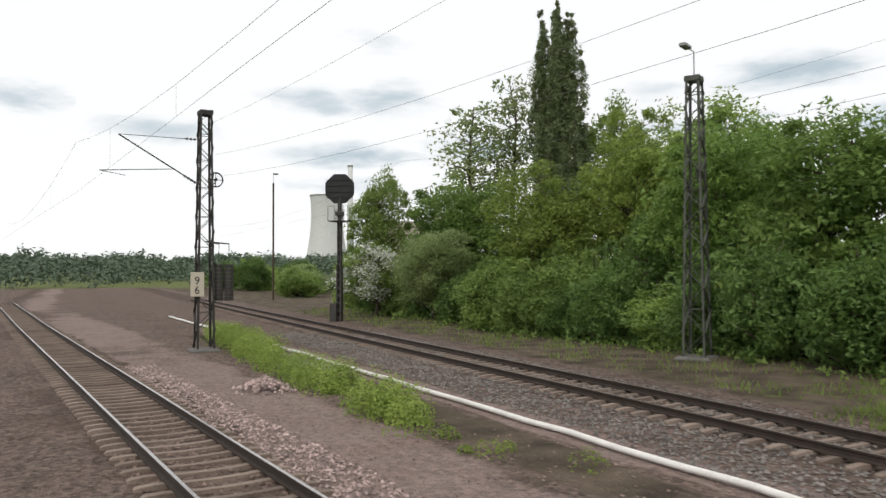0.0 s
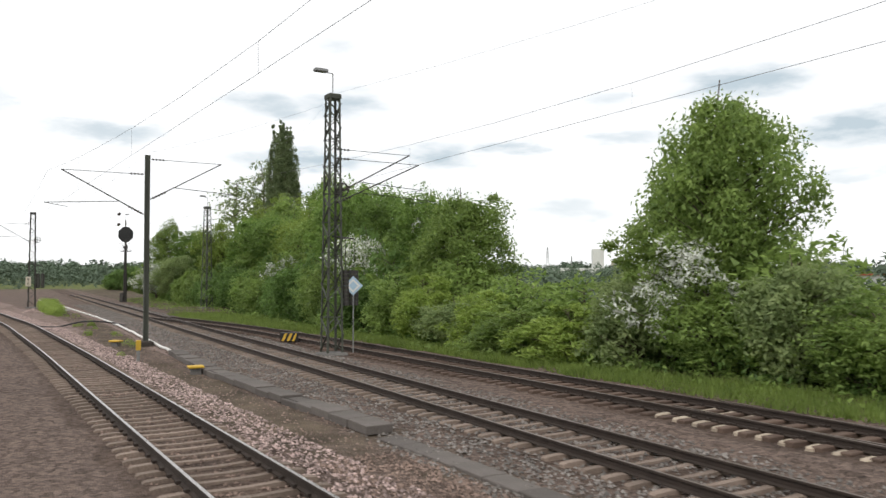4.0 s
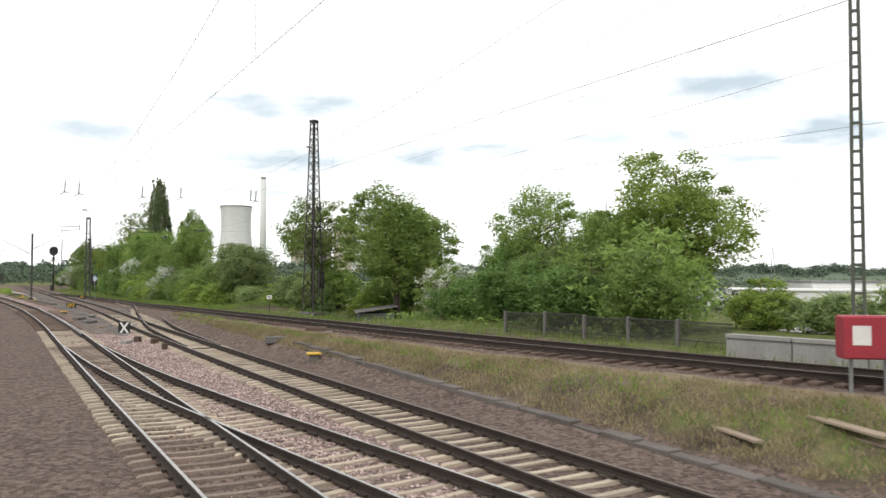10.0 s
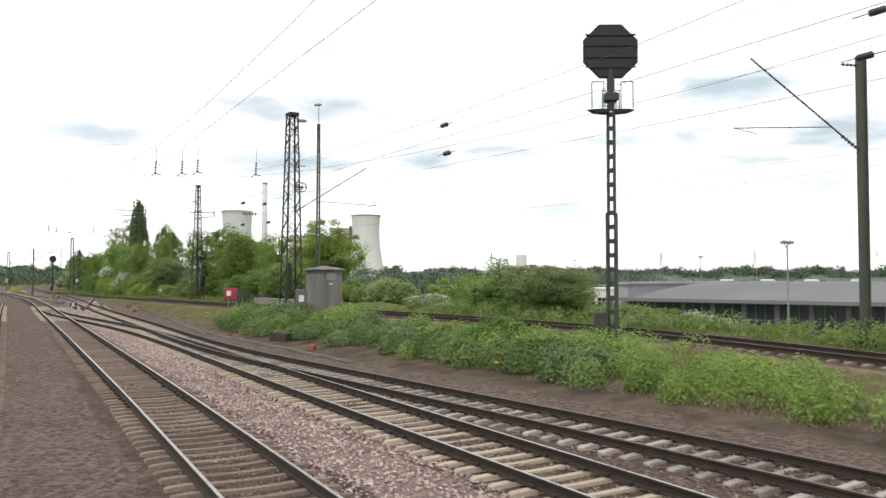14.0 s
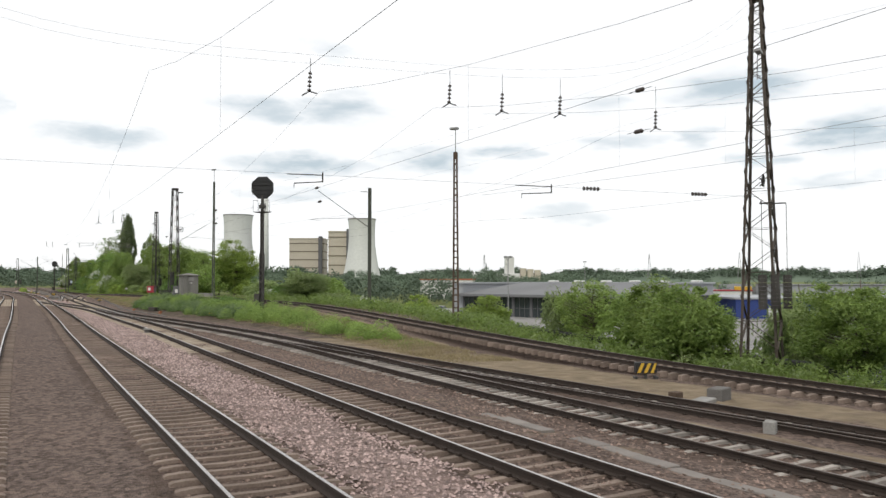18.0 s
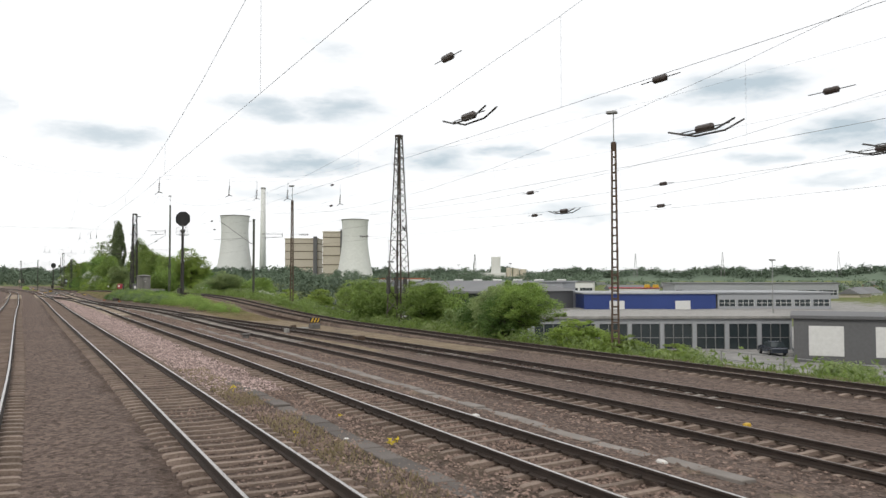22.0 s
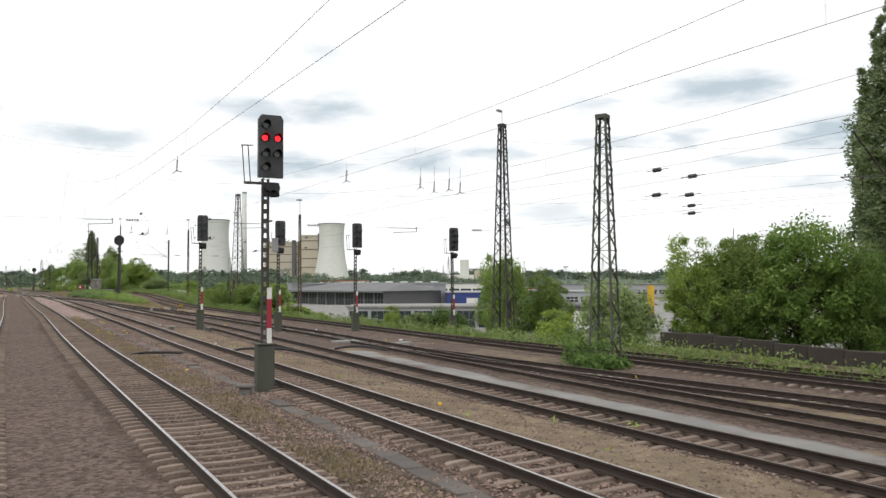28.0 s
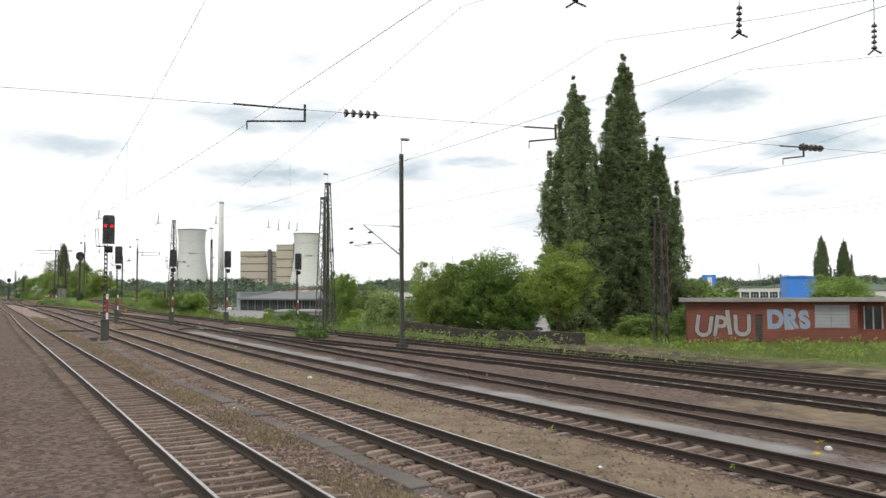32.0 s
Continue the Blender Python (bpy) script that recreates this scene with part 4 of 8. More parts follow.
def lattice_mast(x, y, height, w0, w1, label, mat="steel_dark", turn=30.0, lamp=None, weights=0, drum=0.0, panels=0.75, z=None, arms=(), bracket=(1.95, True, 0.0)):
    z = z_at(x, y) if z is None else z
    t = thing("lattice_mast", x, y, z - 0.1, label, "mast", "lattice masts along the railway", turn=turn)
    s = Shape()
    s.box(-w0 * 0.75, -w0 * 0.75, -0.6, w0 * 0.75, w0 * 0.75, 0.22, chamfer=0.08)
    part("foundation", s, "concrete_dark", t, "dark concrete foundation block")
    for sx in (-1, 1):
        for sy in (-1, 1):
            part("leg", lattice_leg(w0, w1, height, sx, sy, 0.12 if w0 > 1.25 else 0.1 if w0 > 1 else 0.085), mat, t)
    for side in range(4):
        for kind, s in lattice_face(w0, w1, height, side, panels):
            part(kind, s, mat, t)
    s = Shape()
    s.box(-w1 / 2 - 0.02, -w1 / 2 - 0.02, height - 0.22, w1 / 2 + 0.04, w1 / 2 + 0.04, height, chamfer=0.03)
    part("mast_cap", s, mat, t)
    if lamp:
        floodlight(t, lamp[0], lamp[1], height + lamp[2])
    spots = [(w0 * 0.3 + 0.35 + 0.42 * i, -0.1, 2.2) for i in range(weights)] if isinstance(weights, int) else weights
    for wx, wy, wz in spots:
        s = Shape()
        s.tube([(wx, wy, wz + 1.5), (wx, wy, height * 0.45)], 0.015, 4)
        s.tube([(wx, wy, height * 0.45), (0, 0, height * 0.45 + 0.1)], 0.03, 4)
        rod = part("weight_rod", s, "steel_dark", t, "rod of the iron tension weights")
        for k in range(9):
            part("weight", Shape().tube([(wx, wy, wz + 0.17 * k), (wx, wy, wz + 0.16 + 0.17 * k)], 0.19, 10), "steel_dark", rod)
    if drum:
        s = Shape()
        ring = [(w0 * 0.6 + 0.3 * math.cos(k * math.pi / 8), 0, drum + 0.3 * math.sin(k * math.pi / 8)) for k in range(17)]
        s.tube(ring, 0.035, 6, cap=False)
        wheel = part("tension_wheel", s, "steel_dark", t)
        for k in range(0, 16, 4):
            part("spoke", Shape().bar((w0 * 0.6, 0, drum), ring[k], 0.03), "steel_dark", wheel)
        part("hub", Shape().tube([(w0 * 0.6, -0.09, drum), (w0 * 0.6, 0.09, drum)], 0.07, 10), "steel_dark", wheel)
        part("bracket", Shape().bar((w1 * 0.4, 0, drum), (w0 * 0.6, 0, drum), 0.06), "steel_dark", t)
        part("bracket", Shape().bar((w1 * 0.4, 0, drum - 0.35), (w0 * 0.6, 0, drum - 0.1), 0.05), "steel_dark", t)
    for az, reach, side in arms:
        cantilever(t, az, reach, side, *bracket)
    return t


def insulator(shape, p, q, n=5, r=0.075):
    """A string of sheds from p to q."""
    p, q = Vector(p), Vector(q)
    shape.tube([p, q], 0.018, 6)
    for i in range(n):
        a, c = p.lerp(q, (i + 0.15) / n), p.lerp(q, (i + 0.65) / n)
        shape.tube([a, a.lerp(c, 0.6), c], [r, r * 0.85, r * 0.35], 8)


def cantilever(parent, z, reach, side, rise=1.95, stay=True, lean=0.0):
    """A tube bracket with stay, insulators and steady arm, reaching sideways over a track; lean: how far it swings along the track."""
    foot, tip = z - 1.6, z - 1.6 + rise
    at = lambda a, h, off=0.0: (side * a, lean * a + off, h)
    up = lambda a: foot + rise * (a - 0.15) / reach
    s = Shape()
    s.tube([at(0.15, foot), at(reach, tip)], 0.03, 6)
    if stay:
        s.tube([at(0.15, tip), at(reach, tip)], 0.014, 5)
    arm = part("bracket", s, "steel_dark", parent)
    s = Shape()
    insulator(s, at(0.25, up(0.25)), at(0.9, up(0.9)), 5)
    part("insulator", s, "insulator", arm, "ribbed brown insulator")
    s = Shape()
    insulator(s, at(0.2, tip), at(0.85, tip), 4, 0.06)
    part("insulator", s, "insulator", arm, "ribbed brown insulator")
    s = Shape()
    s.tube([at(1.3, up(1.3)), at(reach + 0.7, up(1.3) - 0.2)], 0.018, 5)
    s.tube([at(reach + 0.7, up(1.3) - 0.2), at(reach - 0.3, up(1.3) - 0.35, 0.1)], 0.012, 5)
    part("steady_arm", s, "steel_dark", arm)


def post(x, y, height, label, mat="steel_green", r=0.14, lamp=False, arms=(), z=None, name="catenary_pole", base=True, flat=True, turn=4, bracket=(1.95, True)):
    z = z_at(x, y) if z is None else z
    t = thing(name, x, y, z - 0.05, label, "pole", "poles along the railway", turn=turn if arms else 28)
    s = Shape()
    if flat:
        g, a, c = r * 0.8, r - 0.02, 0.012
        s.prism([(-r, -g), (-a, -g), (-a, -c), (a, -c), (a, -g), (r, -g), (r, g), (a, g), (a, c), (-a, c), (-a, g), (-r, g)], 0, height)
    else:
        s.tube([(0, 0, 0), (0, 0, height * 0.5), (0, 0, height)], [r, r * 0.8, r * 0.6], 10)
    part("shaft", s, mat, t, smooth=not flat)
    if base:
        s = Shape()
        s.box(-0.32, -0.32, -0.5, 0.32, 0.32, 0.3, chamfer=0.06)
        part("foundation", s, "sooty", t, "rough concrete foundation")
    if lamp:
        floodlight(t, 0.5, -0.2, height + 0.9)
    for zz, reach, side in arms:
        cantilever(t, zz, reach, side, *bracket)
    return t


def lighting_pole(x, y, height, label, mat="steel_rust", w0=0.4, w1=0.2):
    """Two channel posts tied by flat rungs, with a thin rod and a lamp on top."""
    z = z_at(x, y)
    t = thing("lighting_pole", x, y, z - 0.05, label, "pole", "lighting poles along the railway", turn=-52)
    top = height - 1.7
    w = lambda v: w0 + (w1 - w0) * v / top
    part("foundation", Shape().box(-0.4, -0.35, -0.4, 0.4, 0.35, 0.18, chamfer=0.05), "concrete_dark", t)
    for sx in (-1, 1):
        s = Shape()
        vs = []
        for v in (0.0, top):
            a = sx * w(v) / 2
            vs += [(a - 0.05, -0.07, v), (a + 0.05, -0.07, v), (a + 0.05, 0.07, v), (a - 0.05, 0.07, v)]
        s.add(vs, [(3, 2, 1, 0), (4, 5, 6, 7), (0, 1, 5, 4), (1, 2, 6, 5), (2, 3, 7, 6), (3, 0, 4, 7)])
        part("post", s, mat, t)
    v = 0.5
    while v < top - 0.2:
        part("rung", Shape().box(-w(v) / 2, -0.05, v - 0.045, w(v) / 2, 0.05, v + 0.045), mat, t)
        v += 0.46
    part("head_plate", Shape().box(-w1 / 2 - 0.03, -0.07, top - 0.5, w1 / 2 + 0.03, 0.07, top + 0.03, chamfer=0.02), mat, t)
    rod = part("lamp_rod", Shape().tube([(0, 0, top), (0, 0, height)], 0.035, 6), "galv", t)
    part("lamp_head", Shape().box(-0.42, -0.16, height - 0.02, 0.22, 0.16, height + 0.16, chamfer=0.05), "galv", rod, "pale lamp housing")
    return t


lattice_mast(4.95, 34.5, 10.2, 0.75, 0.5, "dark lattice catenary mast with white kilometre board", turn=4, lamp=None, weights=2, drum=7.3, panels=1.0, arms=((8.6, 3.4, -1),))
lattice_mast(20.5, 22.4, 10.4, 0.85, 0.5, "grey-green lattice mast with a lamp on top", "steel_green", lamp=(-1, 0.3, 0.9), drum=7.0, panels=1.0)
lattice_mast(15.55, -27.6, 11.3, 0.75, 0.5, "dark lattice mast with tension weights beside the siding", "steel_green", turn=4, lamp=(-1, 0.3, 0.9), weights=2, drum=7.2, panels=1.0, arms=((8.6, 3.8, 1), (8.2, 4.3, 1)))
lattice_mast(28.5, -79.5, 16.8, 1.3, 0.5, "tall rusty lattice mast standing among trees", "steel_dark", lamp=(-1.6, -0.4, -2.6), weights=2, drum=9.2, panels=0.8)
mz = z_at(20.35, -147.6) - 0.1
lattice_mast(20.35, -147.6, 13.2, 1.2, 0.62, "tall dark lattice mast with iron weights beside the concrete hut", "steel_dark", lamp=(1.2, -0.3, -0.6), turn=4, weights=[(-0.2, -0.2, 1.9)], drum=8.4, panels=0.8, arms=((9.0 - mz, 4.6, 1),), bracket=(3.0, False, -0.32))
lattice_mast(34.8, -218.35, 18.2, 1.75, 0.5, "tall dark brown lattice mast with iron weights and pulleys", "steel_brown", lamp=(-1.6, -0.4, -3.0), weights=[(-2.36, -0.49, 3.4), (-1.67, -0.89, 3.4), (-0.86, -1.29, 3.4)], drum=9.5, panels=0.75)
lattice_mast(38.05, -287.45, 17.9, 1.5, 0.5, "tall lattice mast with a lamp arm, ivy at its foot", "steel_dark", lamp=(-0.6, 0.2, 0.9), weights=1, drum=10.0, panels=0.75)
lattice_mast(28.0, -311.45, 12.0, 1.25, 0.5, "lattice mast wrapped in ivy at the foot", "steel_green", panels=0.8)
lattice_mast(57.2, -322.0, 11.2, 1.0, 0.55, "rusty lattice mast before the poplars", "steel_rust", weights=2, drum=6.0, panels=0.8)
lattice_mast(47.0, -331.3, 10.2, 1.0, 0.55, "lattice mast with weights beside the brick hut", "steel_dark", lamp=(-0.6, 0.2, 0.9), weights=2, drum=6.5, panels=0.8)

post(9.15, -19.2, 9.3, "green steel catenary pole with brackets to both sides", r=0.115, arms=((8.75, 3.6, 1), (8.0, 3.8, -1)))
pz = z_at(31.5, -179.35)
post(31.5, -179.35, 11.3 - pz, "grey-green steel catenary pole with a long bracket", "steel_green", r=0.15, arms=((9.45 - pz, 4.5, -1),), turn=-16.6, bracket=(3.1, False))
post(27.75, -326.15, 13.4, "tall grey-green pole with lamp and crossarms", "steel_green", r=0.12, lamp=True, arms=((8.0, 3.0, -1),))
lighting_pole(28.9, -128.95, 18.1, "very tall thin lattice lighting pole with a lamp", "steel_green", 0.34, 0.18)
lighting_pole(32.45, -193.2, 14.1, "slender rust-brown lattice lighting pole")
lighting_pole(34.1, -249.5, 14.1, "slender lattice lighting pole beside the yard tracks")
post(60.5, -341.5, 12.5, "plain lighting pole beside the brick hut", "steel_green", r=0.11, lamp=True, name="lighting_pole", base=False)
post(20.0, 88.0, 13.0, "thin lighting pole beside the line", "steel_rust", r=0.08, lamp=True, name="lighting_pole", base=False)


# kilometre board on the first mast
kb = thing("kilometre_board", 4.6, 34.0, 2.1, "yellowed kilometre board with black figures", "sign", turn=-27)
s = Shape()
s.box(-0.28, -0.015, -0.05, 0.28, 0.015, 0.95, chamfer=0.01)
part("board", s, "beige", kb)
for ch, zz in (("9", 0.46), ("6", 0.06)):
    cu = bpy.data.curves.new("figure", "FONT")
    cu.body, cu.size, cu.align_x, cu.extrude = ch, 0.45, "CENTER", 0.004
    tmp = bpy.data.objects.new("tmp", cu)
    me = bpy.data.meshes.new_from_object(tmp)
    bpy.data.objects.remove(tmp)
    me.materials.append(M["black"])
    fg = part("figure", me, None, kb, at=pose(0, -0.022, zz, 90, 0, 0))


def disc_signal(x, y, centre, r, label, z=None):
    """The back of an old distant signal: a black octagon on a tall post with a lamp platform."""
    z = z_at(x, y) if z is None else z
    t = thing("disc_signal", x, y, z, label, "signal", turn=-30)
    h = centre - z
    s = Shape()
    deck, mid = h - r * 2.02, (h - r * 2.02) * 0.57
    for sx in (-1, 1):
        s.box(sx * 0.145 - 0.045, -0.13, 0, sx * 0.145 + 0.045, 0.13, mid)
        s.box(sx * 0.11 - 0.035, -0.1, mid, sx * 0.11 + 0.035, 0.1, deck)
    s.tube([(0, 0, deck), (0, 0, h - r * 0.6)], 0.09, 8)
    askew = pose(0, 0, 0, 0, 0, -24)
    part("post", s, "steel_dark", t, at=askew)
    k = 0.35
    while k < deck:
        part("rung", Shape().box(-0.12, -0.05, k - 0.08, 0.12, 0.05, k + 0.08), "steel_dark", t, at=askew)
        k += 0.5
    part("base_box", Shape().box(-0.62, -0.2, 0.05, -0.2, 0.2, 1.35, chamfer=0.03), "steel_dark", t, "dark relay box at the foot of the post")
    s = Shape()
    oc = [(r * math.cos(math.pi / 8 + k * math.pi / 4), r * math.sin(math.pi / 8 + k * math.pi / 4)) for k in range(8)]
    for dy0, dy1, kk in ((0.0, 0.03, 1.0), (-0.04, 0.0, 0.93)):
        s.add([(a * kk, dy, h + c * kk) for dy in (dy0, dy1) for a, c in oc],
              [tuple(range(8)), tuple(range(8, 16))[::-1]] + [(i, (i + 1) % 8, 8 + (i + 1) % 8, 8 + i) for i in range(8)])
    for k in (-0.55, -0.2, 0.2, 0.55):
        s.bar((-r * 0.85, -0.06, h + k * r), (r * 0.85, -0.06, h + k * r), 0.05)
    part("disc", s, "black", t, "black octagonal disc, seen from behind")
    s = Shape()
    zz = deck
    for sx in (-1, 1):
        s.add([(sx * 0.08, -0.3, zz), (sx * 0.6, -0.3, zz), (sx * 0.85, 0, zz + 0.03), (sx * 0.6, 0.3, zz), (sx * 0.08, 0.3, zz),
               (sx * 0.08, -0.25, zz - 0.12), (sx * 0.6, -0.25, zz - 0.07), (sx * 0.8, 0, zz - 0.02), (sx * 0.6, 0.25, zz - 0.07), (sx * 0.08, 0.25, zz - 0.12)],
              [(0, 1, 2, 3, 4), (9, 8, 7, 6, 5), (0, 5, 6, 1), (1, 6, 7, 2), (2, 7, 8, 3), (3, 8, 9, 4), (4, 9, 5, 0)])
    for sx in (-0.72, -0.3, 0.3, 0.72):
        s.tube([(sx, -0.32, zz), (sx, -0.32, zz + 0.95)], 0.018, 5)
    s.tube([(-0.72, -0.32, zz + 0.95), (-0.3, -0.32, zz + 0.95)], 0.018, 5)
    s.tube([(0.3, -0.32, zz + 0.95), (0.72, -0.32, zz + 0.95)], 0.018, 5)
    part("platform", s, "steel_dark", t)
    s = Shape()
    s.tube([(0, 0, deck), (0, 0, h - r * 0.9)], 0.14, 8)
    s.box(-0.24, -0.2, deck + 0.3, 0.24, 0.2, deck + 0.62, chamfer=0.05)
    part("lamp_box", s, "steel_dark", t)
    for sx in (-0.24, 0.24):
        s = Shape()
        for k in range(7):
            s.bar((sx - 0.06, 0, deck + 0.05 + k * 0.11), (sx + 0.06, 0, deck + 0.05 + k * 0.11), 0.02)
        s.bar((sx - 0.06, 0, deck), (sx - 0.06, 0, deck + 0.75), 0.025)
        s.bar((sx + 0.06, 0, deck), (sx + 0.06, 0, deck + 0.75), 0.025)
        part("ladder", s, "steel_dark", t)
    return t


disc_signal(15.9, 50.6, 8.5, 1.05, "black octagonal distant signal seen from behind, on a thin post", z=-0.4)
disc_signal(22.95, -175.55, 11.2, 1.05, "tall distant signal with black octagonal disc, seen from behind")


def light_signal(x, y, top, label, facing=0.0, lit=False, lattice=True):
    z = z_at(x, y)
    t = thing("light_signal", x, y, z, label, "signal", "yard light signals", turn=4 + facing)
    h = top - z
    s = Shape()
    s.box(-0.26, -0.24, -0.3, 0.26, 0.24, 1.45, chamfer=0.03)
    part("base_cabinet", s, "steel_olive", t)
    s = Shape()
    s.box(-0.29, -0.27, 1.45, 0.29, 0.27, 1.49, chamfer=0.01)
    part("lid", s, "steel_olive", t)
    s = Shape()
    for sx in (-1, 1):
        s.box(sx * 0.085 - 0.03, -0.06, 1.4, sx * 0.085 + 0.03, 0.06, h - 2.0)
    for k in range(int((h - 3.4) / 0.33)):
        s.box(-0.07, -0.05, 1.6 + 0.3 * k, 0.07, 0.05, 1.74 + 0.3 * k)
    part("post", s, "steel_dark", t)
    for z0, z1, c in ((1.45, 1.95, "white"), (1.95, 2.85, "red"), (2.85, 3.2, "white")):
        s = Shape()
        s.box(0.05, -0.085, z0, 0.2, -0.066, z1)
        part("mast_plate", s, c, t, "red plate" if c == "red" else "white plate")
    s = Shape()
    oc = [(a + 0.15, c) for a, c in ((-0.38, 0), (0.38, 0), (0.38, 1.82), (0.3, 1.95), (-0.3, 1.95), (-0.38, 1.82))]
    n = len(oc)
    s.add([(a, dy, h - 1.95 + c) for dy in (-0.12, 0.1) for a, c in oc], [tuple(range(n)), tuple(range(n, 2 * n))[::-1]] + [(i, n + i, n + (i + 1) % n, (i + 1) % n) for i in range(n)])
    head = part("signal_screen", s, "signal_grey", t, "dark grey signal screen")
    lens = [(a + 0.15, c) for a, c in ((-0.17, 1.62), (-0.2, 1.22), (0.2, 1.22), (-0.18, 0.72), (0.18, 0.72), (-0.17, 0.3))]
    for a, c in lens:
        hood = Shape()
        ring = [(a + 0.13 * math.cos(k * math.pi / 8), c + 0.13 * math.sin(k * math.pi / 8)) for k in range(-2, 11)]
        m = len(ring)
        hood.add([(u, -0.12, h - 1.95 + w) for u, w in ring] + [(u, -0.12 - 0.3 * max(0.25, (w - c + 0.13) / 0.26), h - 1.95 + w) for u, w in ring],
                 [(i, i + 1, m + i + 1, m + i) for i in range(m - 1)])
        part("hood", hood, "black", head, "black lamp hood")
        ln = Shape()
        ln.tube([(a, -0.118, h - 1.95 + c), (a, -0.135, h - 1.95 + c)], 0.09, 12)
        part("lens", ln, "red_lamp" if lit and c == 1.22 else "pane", head, "lit red lamp" if lit and c == 1.22 else "")
    s = Shape()
    s.box(-0.1, -0.1, h - 2.55, 0.42, 0.12, h - 2.1, chamfer=0.03)
    for a in (0.08, 0.28):
        s.tube([(a, -0.1, h - 2.3), (a, -0.36, h - 2.3)], [0.11, 0.11], 10)
    part("lower_lamp_box", s, "black", t)
    s = Shape()
    s.box(-0.62, -0.05, h - 2.15, -0.1, 0.25, h - 2.1)
    for a in (-0.6, -0.42):
        s.tube([(a, 0.2, h - 2.1), (a - 0.08, 0.2, h - 0.95)], 0.018, 5)
    s.tube([(-0.72, 0.2, h - 0.95), (-0.36, 0.1, h - 0.95)], 0.018, 5)
    part("service_rail", s, "steel_dark", t)
    s = Shape()
    s.box(0.22, -0.05, 4.3, 0.4, 0.06, 4.75, chamfer=0.02)
    part("telephone_box", s, "galv", t, "small grey box on the post")
    return t


light_signal(16.1, -279.3, 8.15, "dark light signal on a green lattice post with red-white plate", facing=-8)
light_signal(21.8, -280.4, 7.85, "dark light signal on a green lattice post with red-white plate", facing=-8)
light_signal(27.7, -281.75, 7.75, "dark light signal on a green lattice post with red-white plate", facing=-8)
light_signal(35.85, -283.1, 7.55, "dark light signal on a dark lattice post beside the bushes", facing=-8)
light_signal(10.05, -316.6, 8.3, "light signal showing two red lamps, on a dark post", facing=-8, lit=True)

# ---- overhead line ----
def wire_thing(name, label, runs, r, category="wire"):
    t = thing(name, 0, 0, 0, label, category)
    for pts, kind in runs:
        s = Shape()
        s.tube(pts, r * (0.55 if kind == "dropper" else 1.0), 4, cap=False)
        part(kind, s, "wire", t)
    return t


# supports of the wires: y, and how high the messenger wire hangs there
SUPPORTS = {88: 8.0, 34.5: 8.2, -19: 8.0, -77: 9.4, -145: 9.6, -216: 10.2, -284: 10.2, -359: 9.9, -420: 9.9}


def overhead(label, line, lo, hi, low=6.2, aside=0.0, stag=0.3):
    """Contact and messenger wire of one track, tied by droppers."""
    ys = [y for y in sorted(SUPPORTS, reverse=True) if lo < y < hi]
    rows = [(r[0], r[1]) for r in line]
    runs, contact, messenger = [], [], []
    for i in range(len(ys) - 1):
        a, c = ys[i], ys[i + 1]
        for k in range(13):
            u = k / 12
            y = a + (c - a) * u
            x = line_x(rows, y) + aside + stag * (1 - 2 * u) * (1 if i % 2 else -1)
            zb = float(yard(x)) * 0.4 if y < -205 else 0.0
            top = SUPPORTS[a] * (1 - u) + SUPPORTS[c] * u
            zm = top - (top - low - 0.5) * 4 * u * (1 - u)
            if k < 12 or i == len(ys) - 2:
                contact.append((x, y, low + zb))
                messenger.append((x, y, zm + zb))
            if k in (2, 4, 6, 8, 10):
                runs.append(([(x, y, low + zb), (x, y, zm + zb)], "dropper"))
    runs += [(contact, "contact_wire"), (messenger, "messenger_wire")]
    return wire_thing("overhead_wire", label, runs, 0.0045)


overhead("thin contact and messenger wires above the main track", LINE_A, -430, 90)
overhead("thin contact and messenger wires above the second track", LINE_B, -430, 90, 6.4, 0.8)
overhead("thin contact and messenger wires above the crossover track", LINE_P, -430, -100, 6.6, 1.4)
overhead("thin contact and messenger wires above the siding", LINE_C, -430, -20, 6.6, 0.6)
overhead("thin contact and messenger wires above the yard track", LINE_F, -430, -205, 6.8, 1.4)

